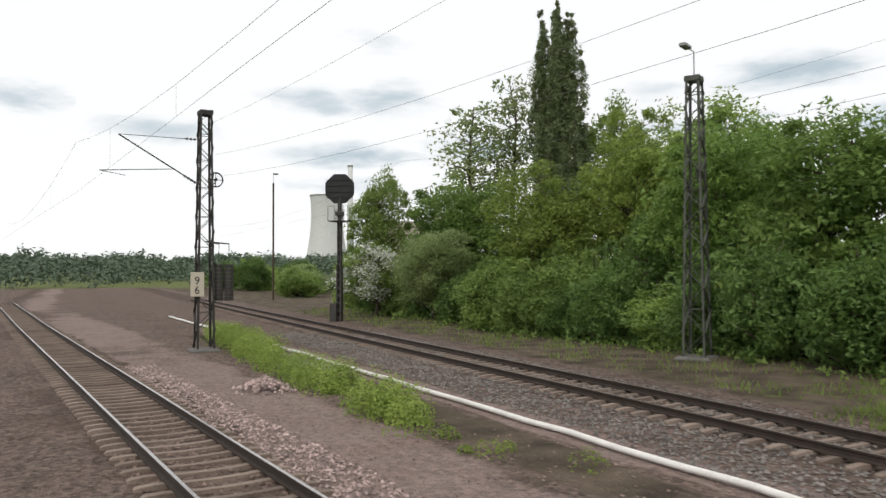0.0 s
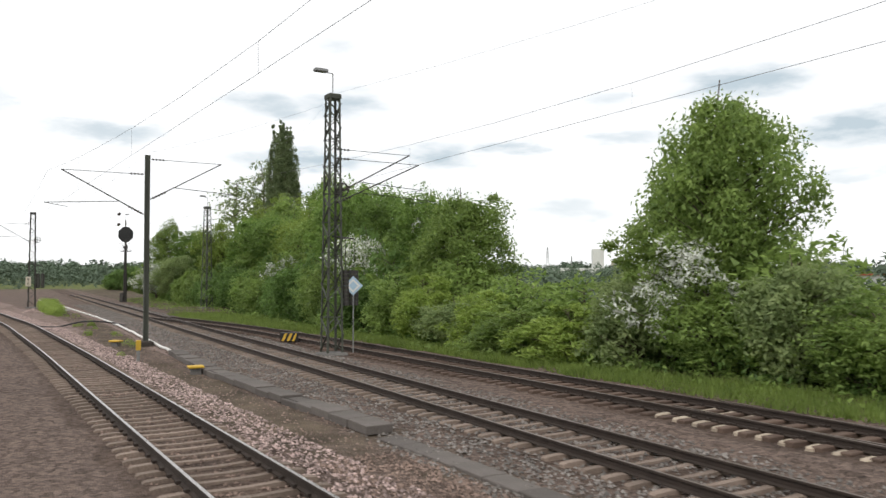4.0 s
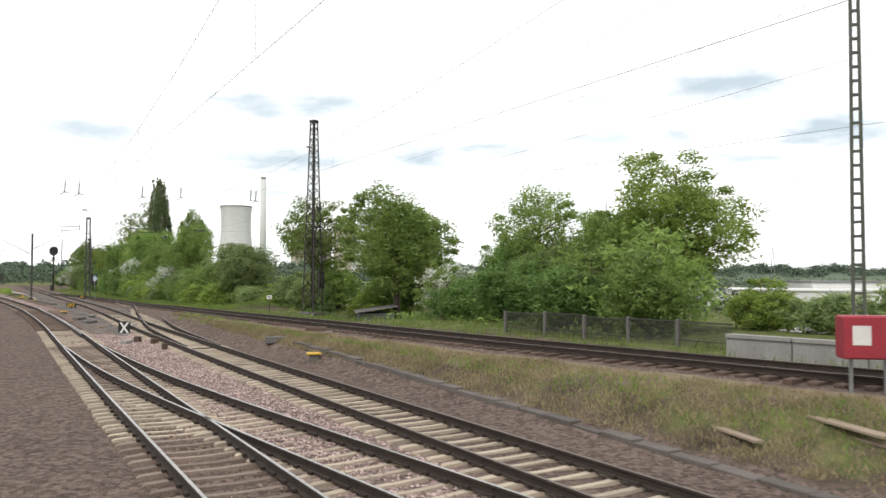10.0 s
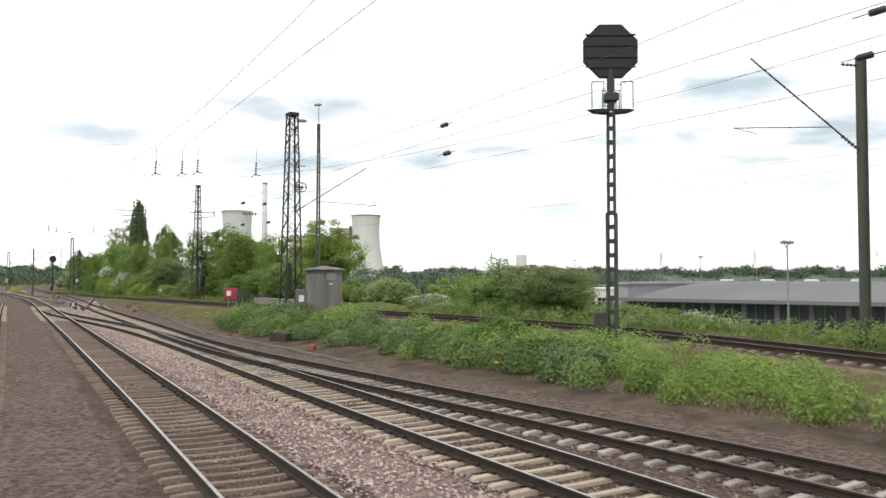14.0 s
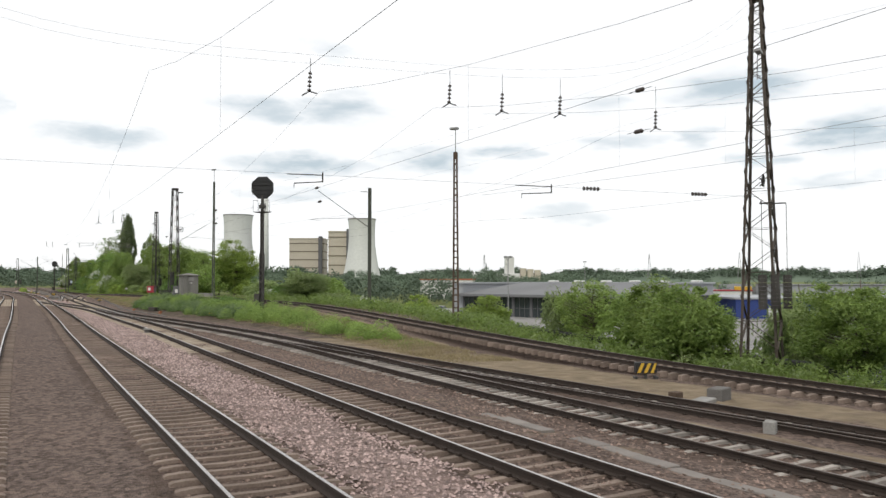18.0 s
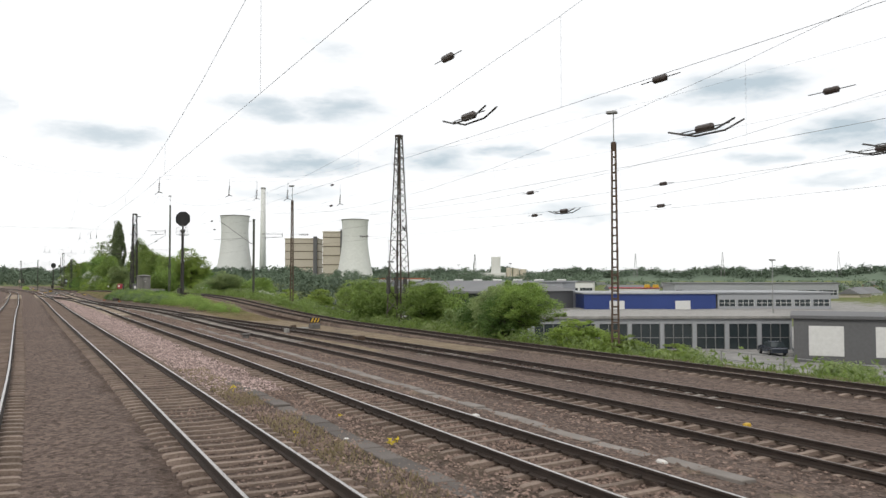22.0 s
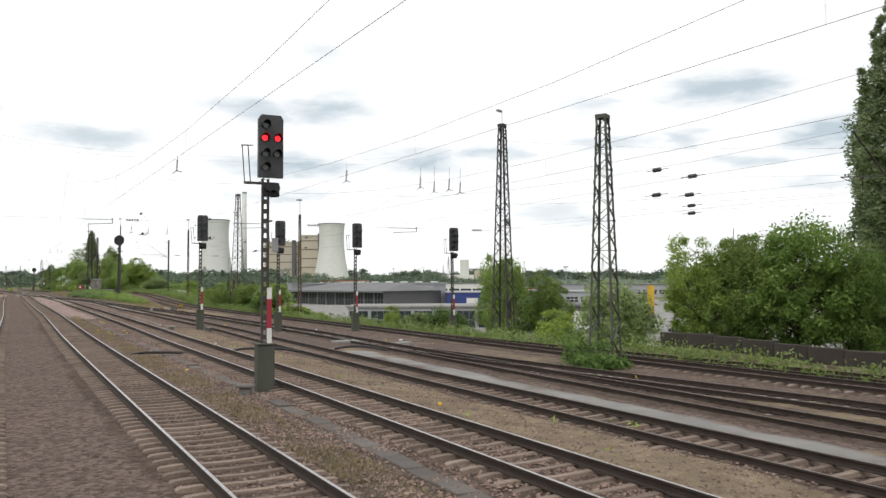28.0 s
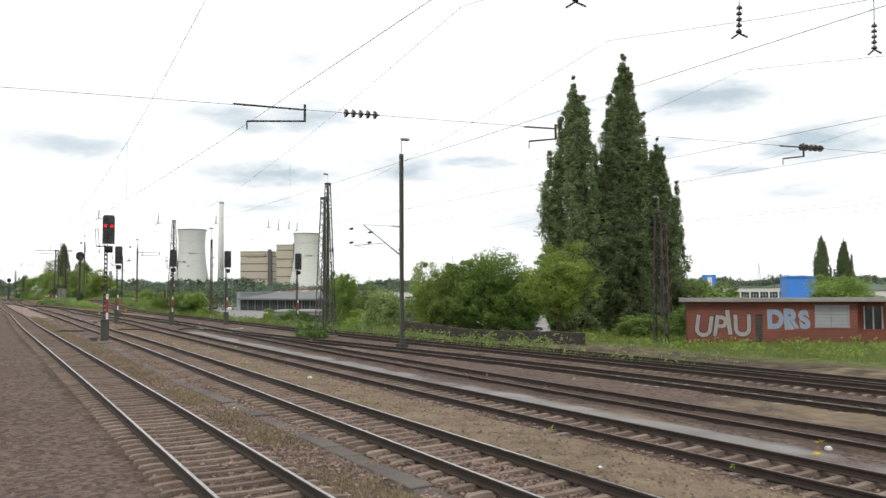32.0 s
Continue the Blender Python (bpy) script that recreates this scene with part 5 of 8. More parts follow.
# feeder lines high along the masts
for pts, label in (([(4.95, 34.5, 9.2), (9.15, -19.2, 9.1), (15.5, -27.6, 10.6)], "feeder wire strung between masts"),
                   ([(20.5, 22.4, 9.4), (15.7, -27.6, 11.0), (28.6, -79.5, 13.0), (20.4, -147.6, 12.4), (34.26, -218.5, 14.5), (37.8, -286.9, 14.5), (47.0, -331.3, 8.6)], "feeder wire strung between tall masts"),
                   ([(28.9, -79.5, 11.2), (20.5, -147.6, 10.6), (34.3, -218.5, 12.0), (37.9, -286.9, 12.0), (47.1, -331.3, 7.8)], "lower feeder wire between tall masts"),
                   ([(38.05, -287.45, 7.9), (36.7, -308.7, 7.5), (35.4, -331.0, 7.2), (35.0, -362.0, 7.2)], "anchor wire running out over the yard"),
                   ([(4.95, 34.5, 7.9), (9.7, -1.6, 7.35), (12.3, -19.2, 7.9)], "anchor wire crossing over between the tracks"),
                   ([(4.95, 34.5, 7.0), (9.7, -1.4, 6.65), (12.3, -19.2, 6.5)], "lower anchor wire crossing over between the tracks"),
                   ([(38.05, -287.45, 7.3), (36.6, -308.8, 7.05), (35.3, -331.0, 6.7), (34.9, -362.0, 6.7)], "lower anchor wire running out over the yard")):
    path = []
    for a, c in zip(pts[:-1], pts[1:]):
        for k in range(8):
            u = k / 8
            p = Vector(a).lerp(Vector(c), u)
            p.z -= 4 * u * (1 - u) * (Vector(c) - Vector(a)).length * 0.015
            path.append(p)
    path.append(Vector(pts[-1]))
    wire_thing("feeder_wire", label, [(path, "wire")], 0.004)


def headspan(mx, my, top, skew, hangers, low, insulators, arms, label):
    """Cross-span wires from a mast to the one beyond the main line: hanger strings on the upper wire, insulators in the lower one.
    hangers: x and middle height of each string; arms: x, reach of each steady arm at the lower wire."""
    t = thing("headspan", 0, 0, 0, label, "overhead line", "cross spans over the tracks")
    lx = line_x(LINE_OWN, my) - 6.0
    at = lambda x: my + skew * (mx - x)
    mid = sum(z for _, z in hangers) / len(hangers) + 0.95
    u = lambda x: (x - lx) / (mx - lx)
    # the two carrying wires sag from mast top to mast top
    for k_, lift in ((0, 0.0), (1, 0.35)):
        s = Shape()
        s.tube([(x, at(x), mid + lift + (top - 0.6 - mid) * (2 * u(x) - 1) ** 4) for x in (lx + (mx - lx) * i / 24 for i in range(25))], 0.0035, 4, cap=False)
        part("carrying_wire", s, "wire", t)
    s = Shape()
    s.tube([(lx, at(lx), low + 0.5), (mx, at(mx), low)], 0.005, 4, cap=False)
    part("cross_wire", s, "wire", t)
    for x, z in hangers:
        s = Shape()
        insulator(s, (x, at(x), z - 0.42), (x + 0.05, at(x), z + 0.42), 5, 0.085)
        part("hanger", s, "insulator", t, "ribbed brown insulator string")
        s = Shape()
        s.tube([(x + 0.05, at(x), z + 0.42), (x + 0.05, at(x), mid + 0.2)], 0.012, 4)
        s.tube([(x - 0.3, at(x), z - 0.62), (x, at(x), z - 0.42), (x + 0.35, at(x), z - 0.48)], 0.028, 5)
        part("clamp", s, "steel_dark", t)
    for x in insulators:
        s = Shape()
        zx = low + 0.5 * (1 - u(x))
        insulator(s, (x - 0.42, at(x - 0.42), zx), (x + 0.42, at(x + 0.42), zx), 5, 0.1)
        part("insulator", s, "insulator", t, "ribbed brown insulator")
    for x, reach in arms:
        s = Shape()
        zx = low + 0.5 * (1 - u(x))
        s.tube([(x, at(x), zx + 0.12), (x, at(x), zx - 0.28)], 0.03, 5)
        s.tube([(x, at(x), zx), (x - reach, at(x) + 0.1, zx - 0.02)], 0.022, 5)
        s.tube([(x, at(x), zx - 0.26), (x - reach * 0.8, at(x) + 0.15, zx - 0.36)], 0.022, 5)
        s.tube([(x - reach * 0.8, at(x) + 0.15, zx - 0.36), (x - reach * 0.8, at(x) + 0.15, zx - 0.55)], 0.015, 4)
        part("steady_arm", s, "steel_dark", t)
    lattice_mast(lx, at(lx), top + 0.4, 1.3, 0.5, "lattice mast on the far side of the main line", "steel_dark", turn=0)


SPAN = "cross-span wires with insulators hung between lattice masts"
headspan(28.5, -79.5, 15.0, 0.2, [(9.3, 10.1), (10.3, 10.0), (14.9, 9.9), (17.8, 9.95), (23.3, 9.9), (23.7, 9.85)], 6.7, [19.3], [(10.4, 1.6), (16.0, 2.2)], SPAN)
headspan(20.35, -147.6, 13.0, 0.37, [(12.4, 10.15), (13.9, 10.2), (14.8, 10.3), (18.2, 10.2)], 7.2, [17.9], [(11.9, 1.7), (15.8, 1.5)], SPAN)
headspan(34.8, -218.35, 16.8, 0.2, [(14.06, 11.0), (19.75, 10.9), (22.05, 10.7), (24.7, 10.75), (29.35, 10.4)], 7.0, [26.2, 31.6], [(14.6, 1.4), (24.3, 1.8)], SPAN)
headspan(38.05, -287.45, 16.4, 0.2, [(13.7, 11.4), (19.6, 11.0), (25.6, 11.1), (31.3, 10.8), (32.4, 10.5), (33.6, 10.7), (34.5, 10.5)], 7.1, [10.9, 23.2, 35.9], [(9.6, 1.9), (19.8, 2.4), (31.0, 2.4)], SPAN)
headspan(62.0, -368.6, 15.0, 0.2, [(10.4, 11.0), (15.6, 10.9), (20.6, 10.6), (25.4, 10.6)], 6.8, [10.1, 23.0], [(8.8, 1.6), (15.0, 0.9), (22.7, 0.9)], SPAN)
lattice_mast(62.0, -368.6, 15.4, 1.3, 0.5, "tall dark lattice mast at the far edge of the yard", "steel_dark", turn=20)


def wire_insulator(x, y, z, along_y, label, size=0.26, skids=False):
    """An insulator body set into a wire; over the contact wire it carries two long skids."""
    t = thing("section_insulator", x, y, z, label, "insulator", "insulators set into the overhead wires", turn=0 if along_y else 80)
    s = Shape()
    s.tube([(0, -size, 0), (0, -size * 0.8, 0), (0, size * 0.8, 0), (0, size, 0)], [0.03, 0.1, 0.1, 0.03], 10)
    part("body", s, "insulator", t, smooth=False)
    for e in (-1, 1):
        part("terminal", Shape().tube([(0, e * size, 0), (0, e * (size + 0.5), 0.0)], 0.014, 4), "steel_dark", t)
    if skids:
        for a in (-0.16, 0.16):
            s = Shape()
            s.tube([(a, -1.1, 0.05), (a, -0.5, -0.12), (a, 0.5, -0.12), (a, 1.1, 0.05)], 0.025, 5)
            part("skid", s, "steel_dark", t, "bent steel skid")
    return t


for x, y, z in ((13.64, -266.8, 9.13), (19.03, -269.2, 8.65), (24.1, -270.8, 8.55), (27.1, -251.1, 7.62), (31.6, -245.0, 7.03), (33.15, -254.5, 8.07), (33.15, -254.3, 6.93), (20.64, -140.4, 8.53), (19.0, -140.7, 8.5),
                (19.0, -140.7, 6.95), (20.9, -140.6, 7.2), (28.7, -217.0, 11.7), (28.6, -217.0, 9.8), (29.66, -313.3, 8.26), (31.0, -314.2, 7.95), (29.7, -313.2, 7.1), (31.0, -314.0, 7.1), (36.8, -308.6, 7.3), (36.6, -308.8, 6.85),
                (17.3, -72.6, 8.12), (20.75, -167.3, 9.75), (20.76, -167.5, 8.5), (24.9, -184.2, 10.4), (25.4, -183.5, 9.4), (9.7, -1.6, 7.35), (9.7, -1.4, 6.65)):
    wire_insulator(x, y, z, True, "dark insulator body set into an overhead wire")
for x, y, z in ((13.6, -268.0, 7.3), (18.6, -271.2, 6.9), (24.0, -273.0, 6.75), (27.7, -253.2, 6.54), (25.0, -271.8, 6.8), (17.2, -74.1, 6.41)):
    wire_insulator(x, y, z, True, "section insulator with steel skids in the contact wire", 0.3, True)

# ---- trees and bushes ----
def leaf_mesh(name, centres, spread, per, size, mat, rng, flat=0.5, mats=None, second=0.0, outward=0.55, tall=0.8):
    """Pointed leaves in clumps, facing outward from each clump."""
    n = len(centres) * per
    c = np.repeat(np.asarray(centres, float), per, axis=0)
    sp = np.repeat(np.asarray(spread, float).reshape(-1, 1), per, axis=0)
    d = rng.normal(0, 1, (n, 3))
    d /= np.linalg.norm(d, axis=1)[:, None]
    c = c + d * sp * rng.uniform(0.35, 1.0, (n, 1)) * np.array([1, 1, tall])
    nrm = rng.normal(0, 0.75, (n, 3)) + d * outward + np.array([0, 0, flat])
    nrm /= np.linalg.norm(nrm, axis=1)[:, None]
    a = np.cross(nrm, rng.normal(0, 1, (n, 3)))
    a /= np.linalg.norm(a, axis=1)[:, None]
    b = np.cross(nrm, a)
    s = size * rng.uniform(0.6, 1.4, (n, 1))
    v = np.stack([c - b * s * 0.5, c + b * s * 0.5, c + a * s * 1.8 - nrm * s * 0.2], 1).reshape(-1, 3)
    f = np.arange(n * 3).reshape(n, 3)
    me = bpy.data.meshes.new(name)
    me.from_pydata(v.tolist(), [], f.tolist())
    for m in mats or [mat]:
        me.materials.append(M[m])
    if second:
        k = np.repeat(rng.uniform(0, 1, len(centres)) < second * 2, per) & (rng.uniform(0, 1, n) < 0.7)
        me.polygons.foreach_set("material_index", k.astype(np.int32))
    return me


def canopy(rng, height, spread, n, start=0.25, r0=0.16, clump=0.8, lobes=11):
    """A trunk, its limbs, and the places where leaves grow: a lobed, uneven crown."""
    trunk_s, limb_s, tips = Shape(), Shape(), []
    trunk = [Vector((0, 0, -0.3))]
    for k in range(1, 7):
        trunk.append(Vector((rng.normal(0, 0.05) * k * 0.4, rng.normal(0, 0.05) * k * 0.4, height * 0.9 * k / 6)))
    trunk_s.tube(trunk, [r0 * 1.25] + [r0 * (1 - 0.88 * k / 6) for k in range(1, 7)], 8)
    half = height * (1 - start) / 2 - clump * 0.4
    mid = height * (1 + start) / 2
    lob = rng.normal(0, 1, (lobes, 3))
    lob /= np.linalg.norm(lob, axis=1)[:, None]
    for i in range(n):
        w = 1 - 2 * (i + 0.5) / n
        a = i * 2.39996 + rng.uniform(-0.3, 0.3)
        d = np.array([math.cos(a) * math.sqrt(1 - w * w), math.sin(a) * math.sqrt(1 - w * w), w])
        bulge = 0.5 + 0.45 * max(0.0, float(np.max(lob @ d))) ** 4 + rng.normal(0, 0.09)
        shoot = rng.uniform() < 0.16
        k = bulge * (1.12 if shoot else 1.0 if i % 4 else rng.uniform(0.45, 0.8))
        # rounder and wider in the lower half
        wide = (spread - clump * 0.4) * (1.08 if w < 0 else 1.0)
        q = Vector((d[0] * k * wide, d[1] * k * wide, mid + d[2] * k * half))
        tips.append((q, 0.45 if shoot else rng.uniform(0.6, 1.25)))
        u = min(0.98, max(0.06, (q.z - 0.45 * math.hypot(q.x, q.y)) / (height * 0.9)))
        j = min(5, int(u * 6))
        p = trunk[j].lerp(trunk[j + 1], u * 6 - j)
        r = r0 * (0.3 if i % 3 else 0.5) * (1.1 - u)
        limb_s.tube([p, q], [r + 0.012, 0.008], 3, cap=False)
    return trunk_s, limb_s, tips


TREES = {}


def make_tree(key, seed, height, spread, n, per, size, mat, clump, label, category="tree", start=0.25, mats=None, second=0.0, r0=0.16, name="tree"):
    rng = np.random.default_rng(seed)
    trunk, main, tips = canopy(rng, height, spread, n, start=start, r0=r0, clump=clump)
    t = thing(name, 0, 0, -400, label, category)
    part("trunk", trunk, "bark", t, smooth=True)
    part("branching", main, "bark", t)
    cs = np.array([p for p, _ in tips])
    part("crown", leaf_mesh("crown", cs, np.array([clump * k for _, k in tips]), per, size, mat, rng, mats=mats, second=second), None, t)
    TREES[key] = t
    return t


make_tree("oak", 11, 8.5, 3.0, 150, 190, 0.088, "leaf", 0.85, "broad leafy tree in fresh green", start=0.12)
make_tree("ash", 12, 8.5, 2.6, 125, 165, 0.088, "leaf_ash", 0.8, "loose leafy tree with light gaps in its crown", start=0.16)
make_tree("high_ash", 22, 8.5, 3.2, 105, 110, 0.092, "leaf_ash", 0.75, "airy tree with an open crown", start=0.24)
make_tree("maple", 13, 8.5, 3.2, 160, 190, 0.095, "leaf_maple", 0.9, "dense green maple tree", start=0.1)
make_tree("lime_tree", 25, 8.5, 2.8, 135, 170, 0.085, "leaf_lime", 0.8, "leafy tree in bright yellow-green", start=0.12)
make_tree("willow", 14, 8.0, 2.7, 150, 200, 0.074, "leaf_pale", 0.8, "pale silvery-green leafy tree", start=0.08)
make_tree("aspen", 15, 10, 1.6, 70, 30, 0.11, "leaf_pale", 0.55, "thin sparse tree with bare twigs showing", start=0.25)
make_tree("hawthorn", 16, 4.2, 2.0, 90, 120, 0.072, "leaf", 0.55, "hawthorn bush in full white blossom", start=0.06, mats=["leaf", "blossom"], second=0.33, r0=0.1)
make_tree("bush", 17, 3.2, 1.7, 85, 140, 0.075, "leaf", 0.55, "green bush in a dense hedge", "bush", start=-0.15, r0=0.07, name="bush")
make_tree("bush_dark", 18, 3.2, 1.7, 85, 140, 0.075, "leaf_dark", 0.55, "dark green bush in a dense hedge", "bush", start=-0.15, r0=0.07, name="bush")
make_tree("bush_lime", 19, 3.0, 1.6, 80, 140, 0.07, "leaf_lime", 0.5, "yellow-green bush beside the railway", "bush", start=-0.15, r0=0.06, name="bush")
make_tree("bush_pale", 20, 3.0, 1.6, 80, 140, 0.068, "leaf_pale", 0.5, "pale grey-green bush beside the railway", "bush", start=-0.15, r0=0.06, name="bush")


make_tree("back", 23, 3.4, 1.8, 60, 50, 0.1, "leaf", 0.6, "green bush behind the hedge", "bush", start=-0.1, r0=0.07, name="bush")
make_tree("back_dark", 24, 3.4, 1.8, 60, 50, 0.1, "leaf_dark", 0.6, "dark green bush behind the hedge", "bush", start=-0.1, r0=0.07, name="bush")


def make_poplar(key, seed, height, width, taper=0.88, power=1.7, lead=0.995):
    """A column of steep shoots, each a ragged plume of its own."""
    rng = np.random.default_rng(seed)
    t = thing("poplar", 0, 0, -400, "tall narrow dark green poplar", "tree")
    s = Shape()
    s.tube([(0, 0, -0.3), (0.1, 0, height * 0.4), (0, 0.1, height * 0.93)], [0.45, 0.28, 0.04], 8)
    part("trunk", s, "bark", t, smooth=True)
    m, cs, sp = Shape(), [], []
    shoots = [(0.0, 0.0, 0.05, lead), (0.25, 0.1, 0.4, 0.95)]
    for i in range(72):
        u = (i + rng.uniform(0, 1)) / 72
        a = i * 2.4 + rng.uniform(-0.5, 0.5)
        top = 0.2 + 0.77 * u ** 0.95 + rng.normal(0, 0.02)
        full = width * (0.75 + 0.6 * top if top < 0.42 else 1.0 - taper * ((top - 0.42) / 0.58) ** power)
        r = full * rng.uniform(0.4, 0.92)
        shoots.append((math.cos(a) * r, math.sin(a) * r, max(0.02, top - rng.uniform(0.26, 0.36)), min(0.96, top)))
    for x, y, u0, u1 in shoots:
        p0 = Vector((x * 0.2, y * 0.2, height * u0))
        p1 = Vector((x * 0.95, y * 0.95, height * (u0 + (u1 - u0) * 0.4)))
        p2 = Vector((x * 0.82, y * 0.82, height * u1))
        m.tube([p0, p1, p2], [0.06, 0.035, 0.008], 4, cap=False)
        n = max(4, int((u1 - u0) * height / 0.36))
        for k in range(n):
            v = (k + 0.5) / n
            c = p0.lerp(p1, v / 0.4) if v < 0.4 else p1.lerp(p2, (v - 0.4) / 0.6)
            fat = 0.5 * min(1.0, 0.5 + 1.6 * v) * (1.02 - v) ** 0.6 + 0.1
            cs.append(c + Vector((rng.normal(0, 0.4) * fat, rng.normal(0, 0.4) * fat, rng.normal(0, 0.2))))
            sp.append(fat * rng.uniform(0.65, 1.1))
    part("branching", m, "bark", t)
    part("crown", leaf_mesh("crown", np.array(cs), np.array(sp), 105, 0.095, "leaf_poplar", rng, flat=0.1, outward=0.7, tall=2.0), None, t)
    TREES[key] = t


make_poplar("poplar", 31, 28, 3.3)
make_poplar("poplar_b", 32, 29, 2.9)
make_poplar("poplar_c", 33, 28, 2.6, 0.5, 2.4, 0.96)


TREE_SIZE = {}
for key in TREES:
    pts_ = np.array([v.co[:] for o in TREES[key].children if o.name.startswith("crown") for v in o.data.vertices])
    TREE_SIZE[key] = (float(np.percentile(pts_[:, 2], 99.7)), 2 * float(np.percentile(np.hypot(pts_[:, 0], pts_[:, 1]), 95)))


def plant(key, x, y, height, width=None, turn=None, z=None, label="", top=None):
    """A copy of a tree with the given height (or height of its top) and crown width."""
    src = TREES[key]
    h0, w0 = TREE_SIZE[key]
    if top is not None:
        height = top - z_at(x, y)
    sz = height / h0
    sx = (width / w0) if width else sz * random.uniform(0.9, 1.1)
    gz = z_at(x, y) if z is None else z
    ob = copy_thing(src, pose(x, y, gz - 0.08, 0, 0, random.uniform(0, 360) if turn is None else turn) @ Matrix.Diagonal((sx, sx, sz, 1)))
    if label:
        tagged(ob, label)
    return ob


# the wood along the line, first stretch
for key, x, y, h, w in (
        ("aspen", 34, 66.9, 19.0, 7.0), ("aspen", 38, 66.3, 21.8, 5.5), ("poplar_c", 39.9, 61.1, 26.9, 5.2), ("ash", 49.5, 64.4, 20.0, 8.5), ("ash", 46.5, 56, 15.5, 7.0), ("ash", 22.5, 61, 11.4, 5.0), ("maple", 25.5, 52, 9.7, 8.5),
        ("lime_tree", 26.5, 42, 10.0, 7.5), ("lime_tree", 31, 39, 13.2, 7.5), ("ash", 33, 33, 12.5, 8.0), ("maple", 27.5, 28, 10.0, 7.0), ("maple", 27, 21, 9.4, 8.0), ("lime_tree", 28.5, 14.5, 10.7, 7.0), ("oak", 29.5, 8, 11.6, 9.0),
        ("maple", 28.5, 1, 11.0, 8.5), ("maple", 27.5, -4.6, 9.2, 6.0), ("maple", 27.2, -14.4, 8.9, 5.8), ("oak", 26.8, -19.2, 8.0, 6.2), ("ash", 27, -37, 7.6, 5.6), 
        ("oak", 26.5, -39, 9.9, 6.0), ("aspen", 28.5, -51.5, 6.8, 6.0), ("ash", 27.8, -57.0, 6.6, 5.0), ("willow", 27.5, -62.5, 6.6, 6.2), ("high_ash", 31, -73.5, 10.2, 8.0), ("ash", 32.3, -88.2, 10.6, 8.6),
        ("maple", 36, -83, 9.5, 7.0), ("hawthorn", 32.6, -95.2, 4.6, 4.6), ("maple", 41, -92, 6.5, 7.0), ("high_ash", 32, -107.5, 7.5, 6.0), ("bush_dark", 31.3, -107.8, 4.6, 5.6), ("lime_tree", 35.6, -114.4, 8.9, 7.6), ("bush_pale", 31.0, -110, 4.2, 4.2), ("oak", 33.6, -111.6, 6.2, 5.0),
        ("hawthorn", 24.2, -8, 6.2, 4.2), ("hawthorn", 24.4, -11.6, 5.9, 4.6), ("hawthorn", 23.5, 6.5, 5.2, 4.0), ("hawthorn", 20.5, 56, 5.5, 6.0), ("hawthorn", 24.0, -40, 4.6, 4.2), ("willow", 21.5, 48, 6.0, 5.0)):
    plant(key, x, y, h, w)
rnd = random.Random(5)
edge_x = [(120, 23), (62, 20.8), (40, 21.0), (20, 21.5), (4, 21.3), (-10, 20.8), (-20, 20.9), (-34, 21.6), (-46, 23.0), (-60, 23.6), (-75, 27.5), (-95, 28.5), (-104, 25.2), (-122, 26.5)]
for i in range(62):
    y = 66 - i * 3.05 + rnd.uniform(-0.8, 0.8)
    x = float(interp_rows(edge_x, y))
    # darker leaves at both ends of the hedge put its shade into the colour
    key = rnd.choice(["bush_dark", "bush", "bush_dark"] if y < -95 else ["bush", "bush_lime", "bush_lime", "bush_pale"] if y < -22 else ["bush_dark", "bush", "bush", "bush_dark"])
    h = rnd.uniform(2.6, 4.4) if y > -25 else rnd.uniform(2.2, 3.6)
    if -36 < y < -24:
        h = rnd.uniform(2.2, 2.9)
    if -95 < y < -78:
        x, h = x + 4.5, h * 0.9
    gap = -73 < y < -63
    if -106.5 < y < -84:
        continue
    if gap:
        h = rnd.uniform(2.0, 2.5)
    plant(key, x + rnd.uniform(0.9, 1.9), y, h, rnd.uniform(3.4, 4.6))
    if gap:
        continue
    plant(rnd.choice(["back_dark", "back"] if y > -22 else ["back"]), x + rnd.uniform(3.2, 5.0), y + 1.2, h * rnd.uniform(1.15, 1.6), rnd.uniform(4.4, 6.0))
for i in range(14):
    y = 110 - i * 4.0
    plant(rnd.choice(["bush_dark", "bush_pale", "bush"]), 26 + rnd.uniform(-2, 10), y + 40, rnd.uniform(3, 5.5), 6)

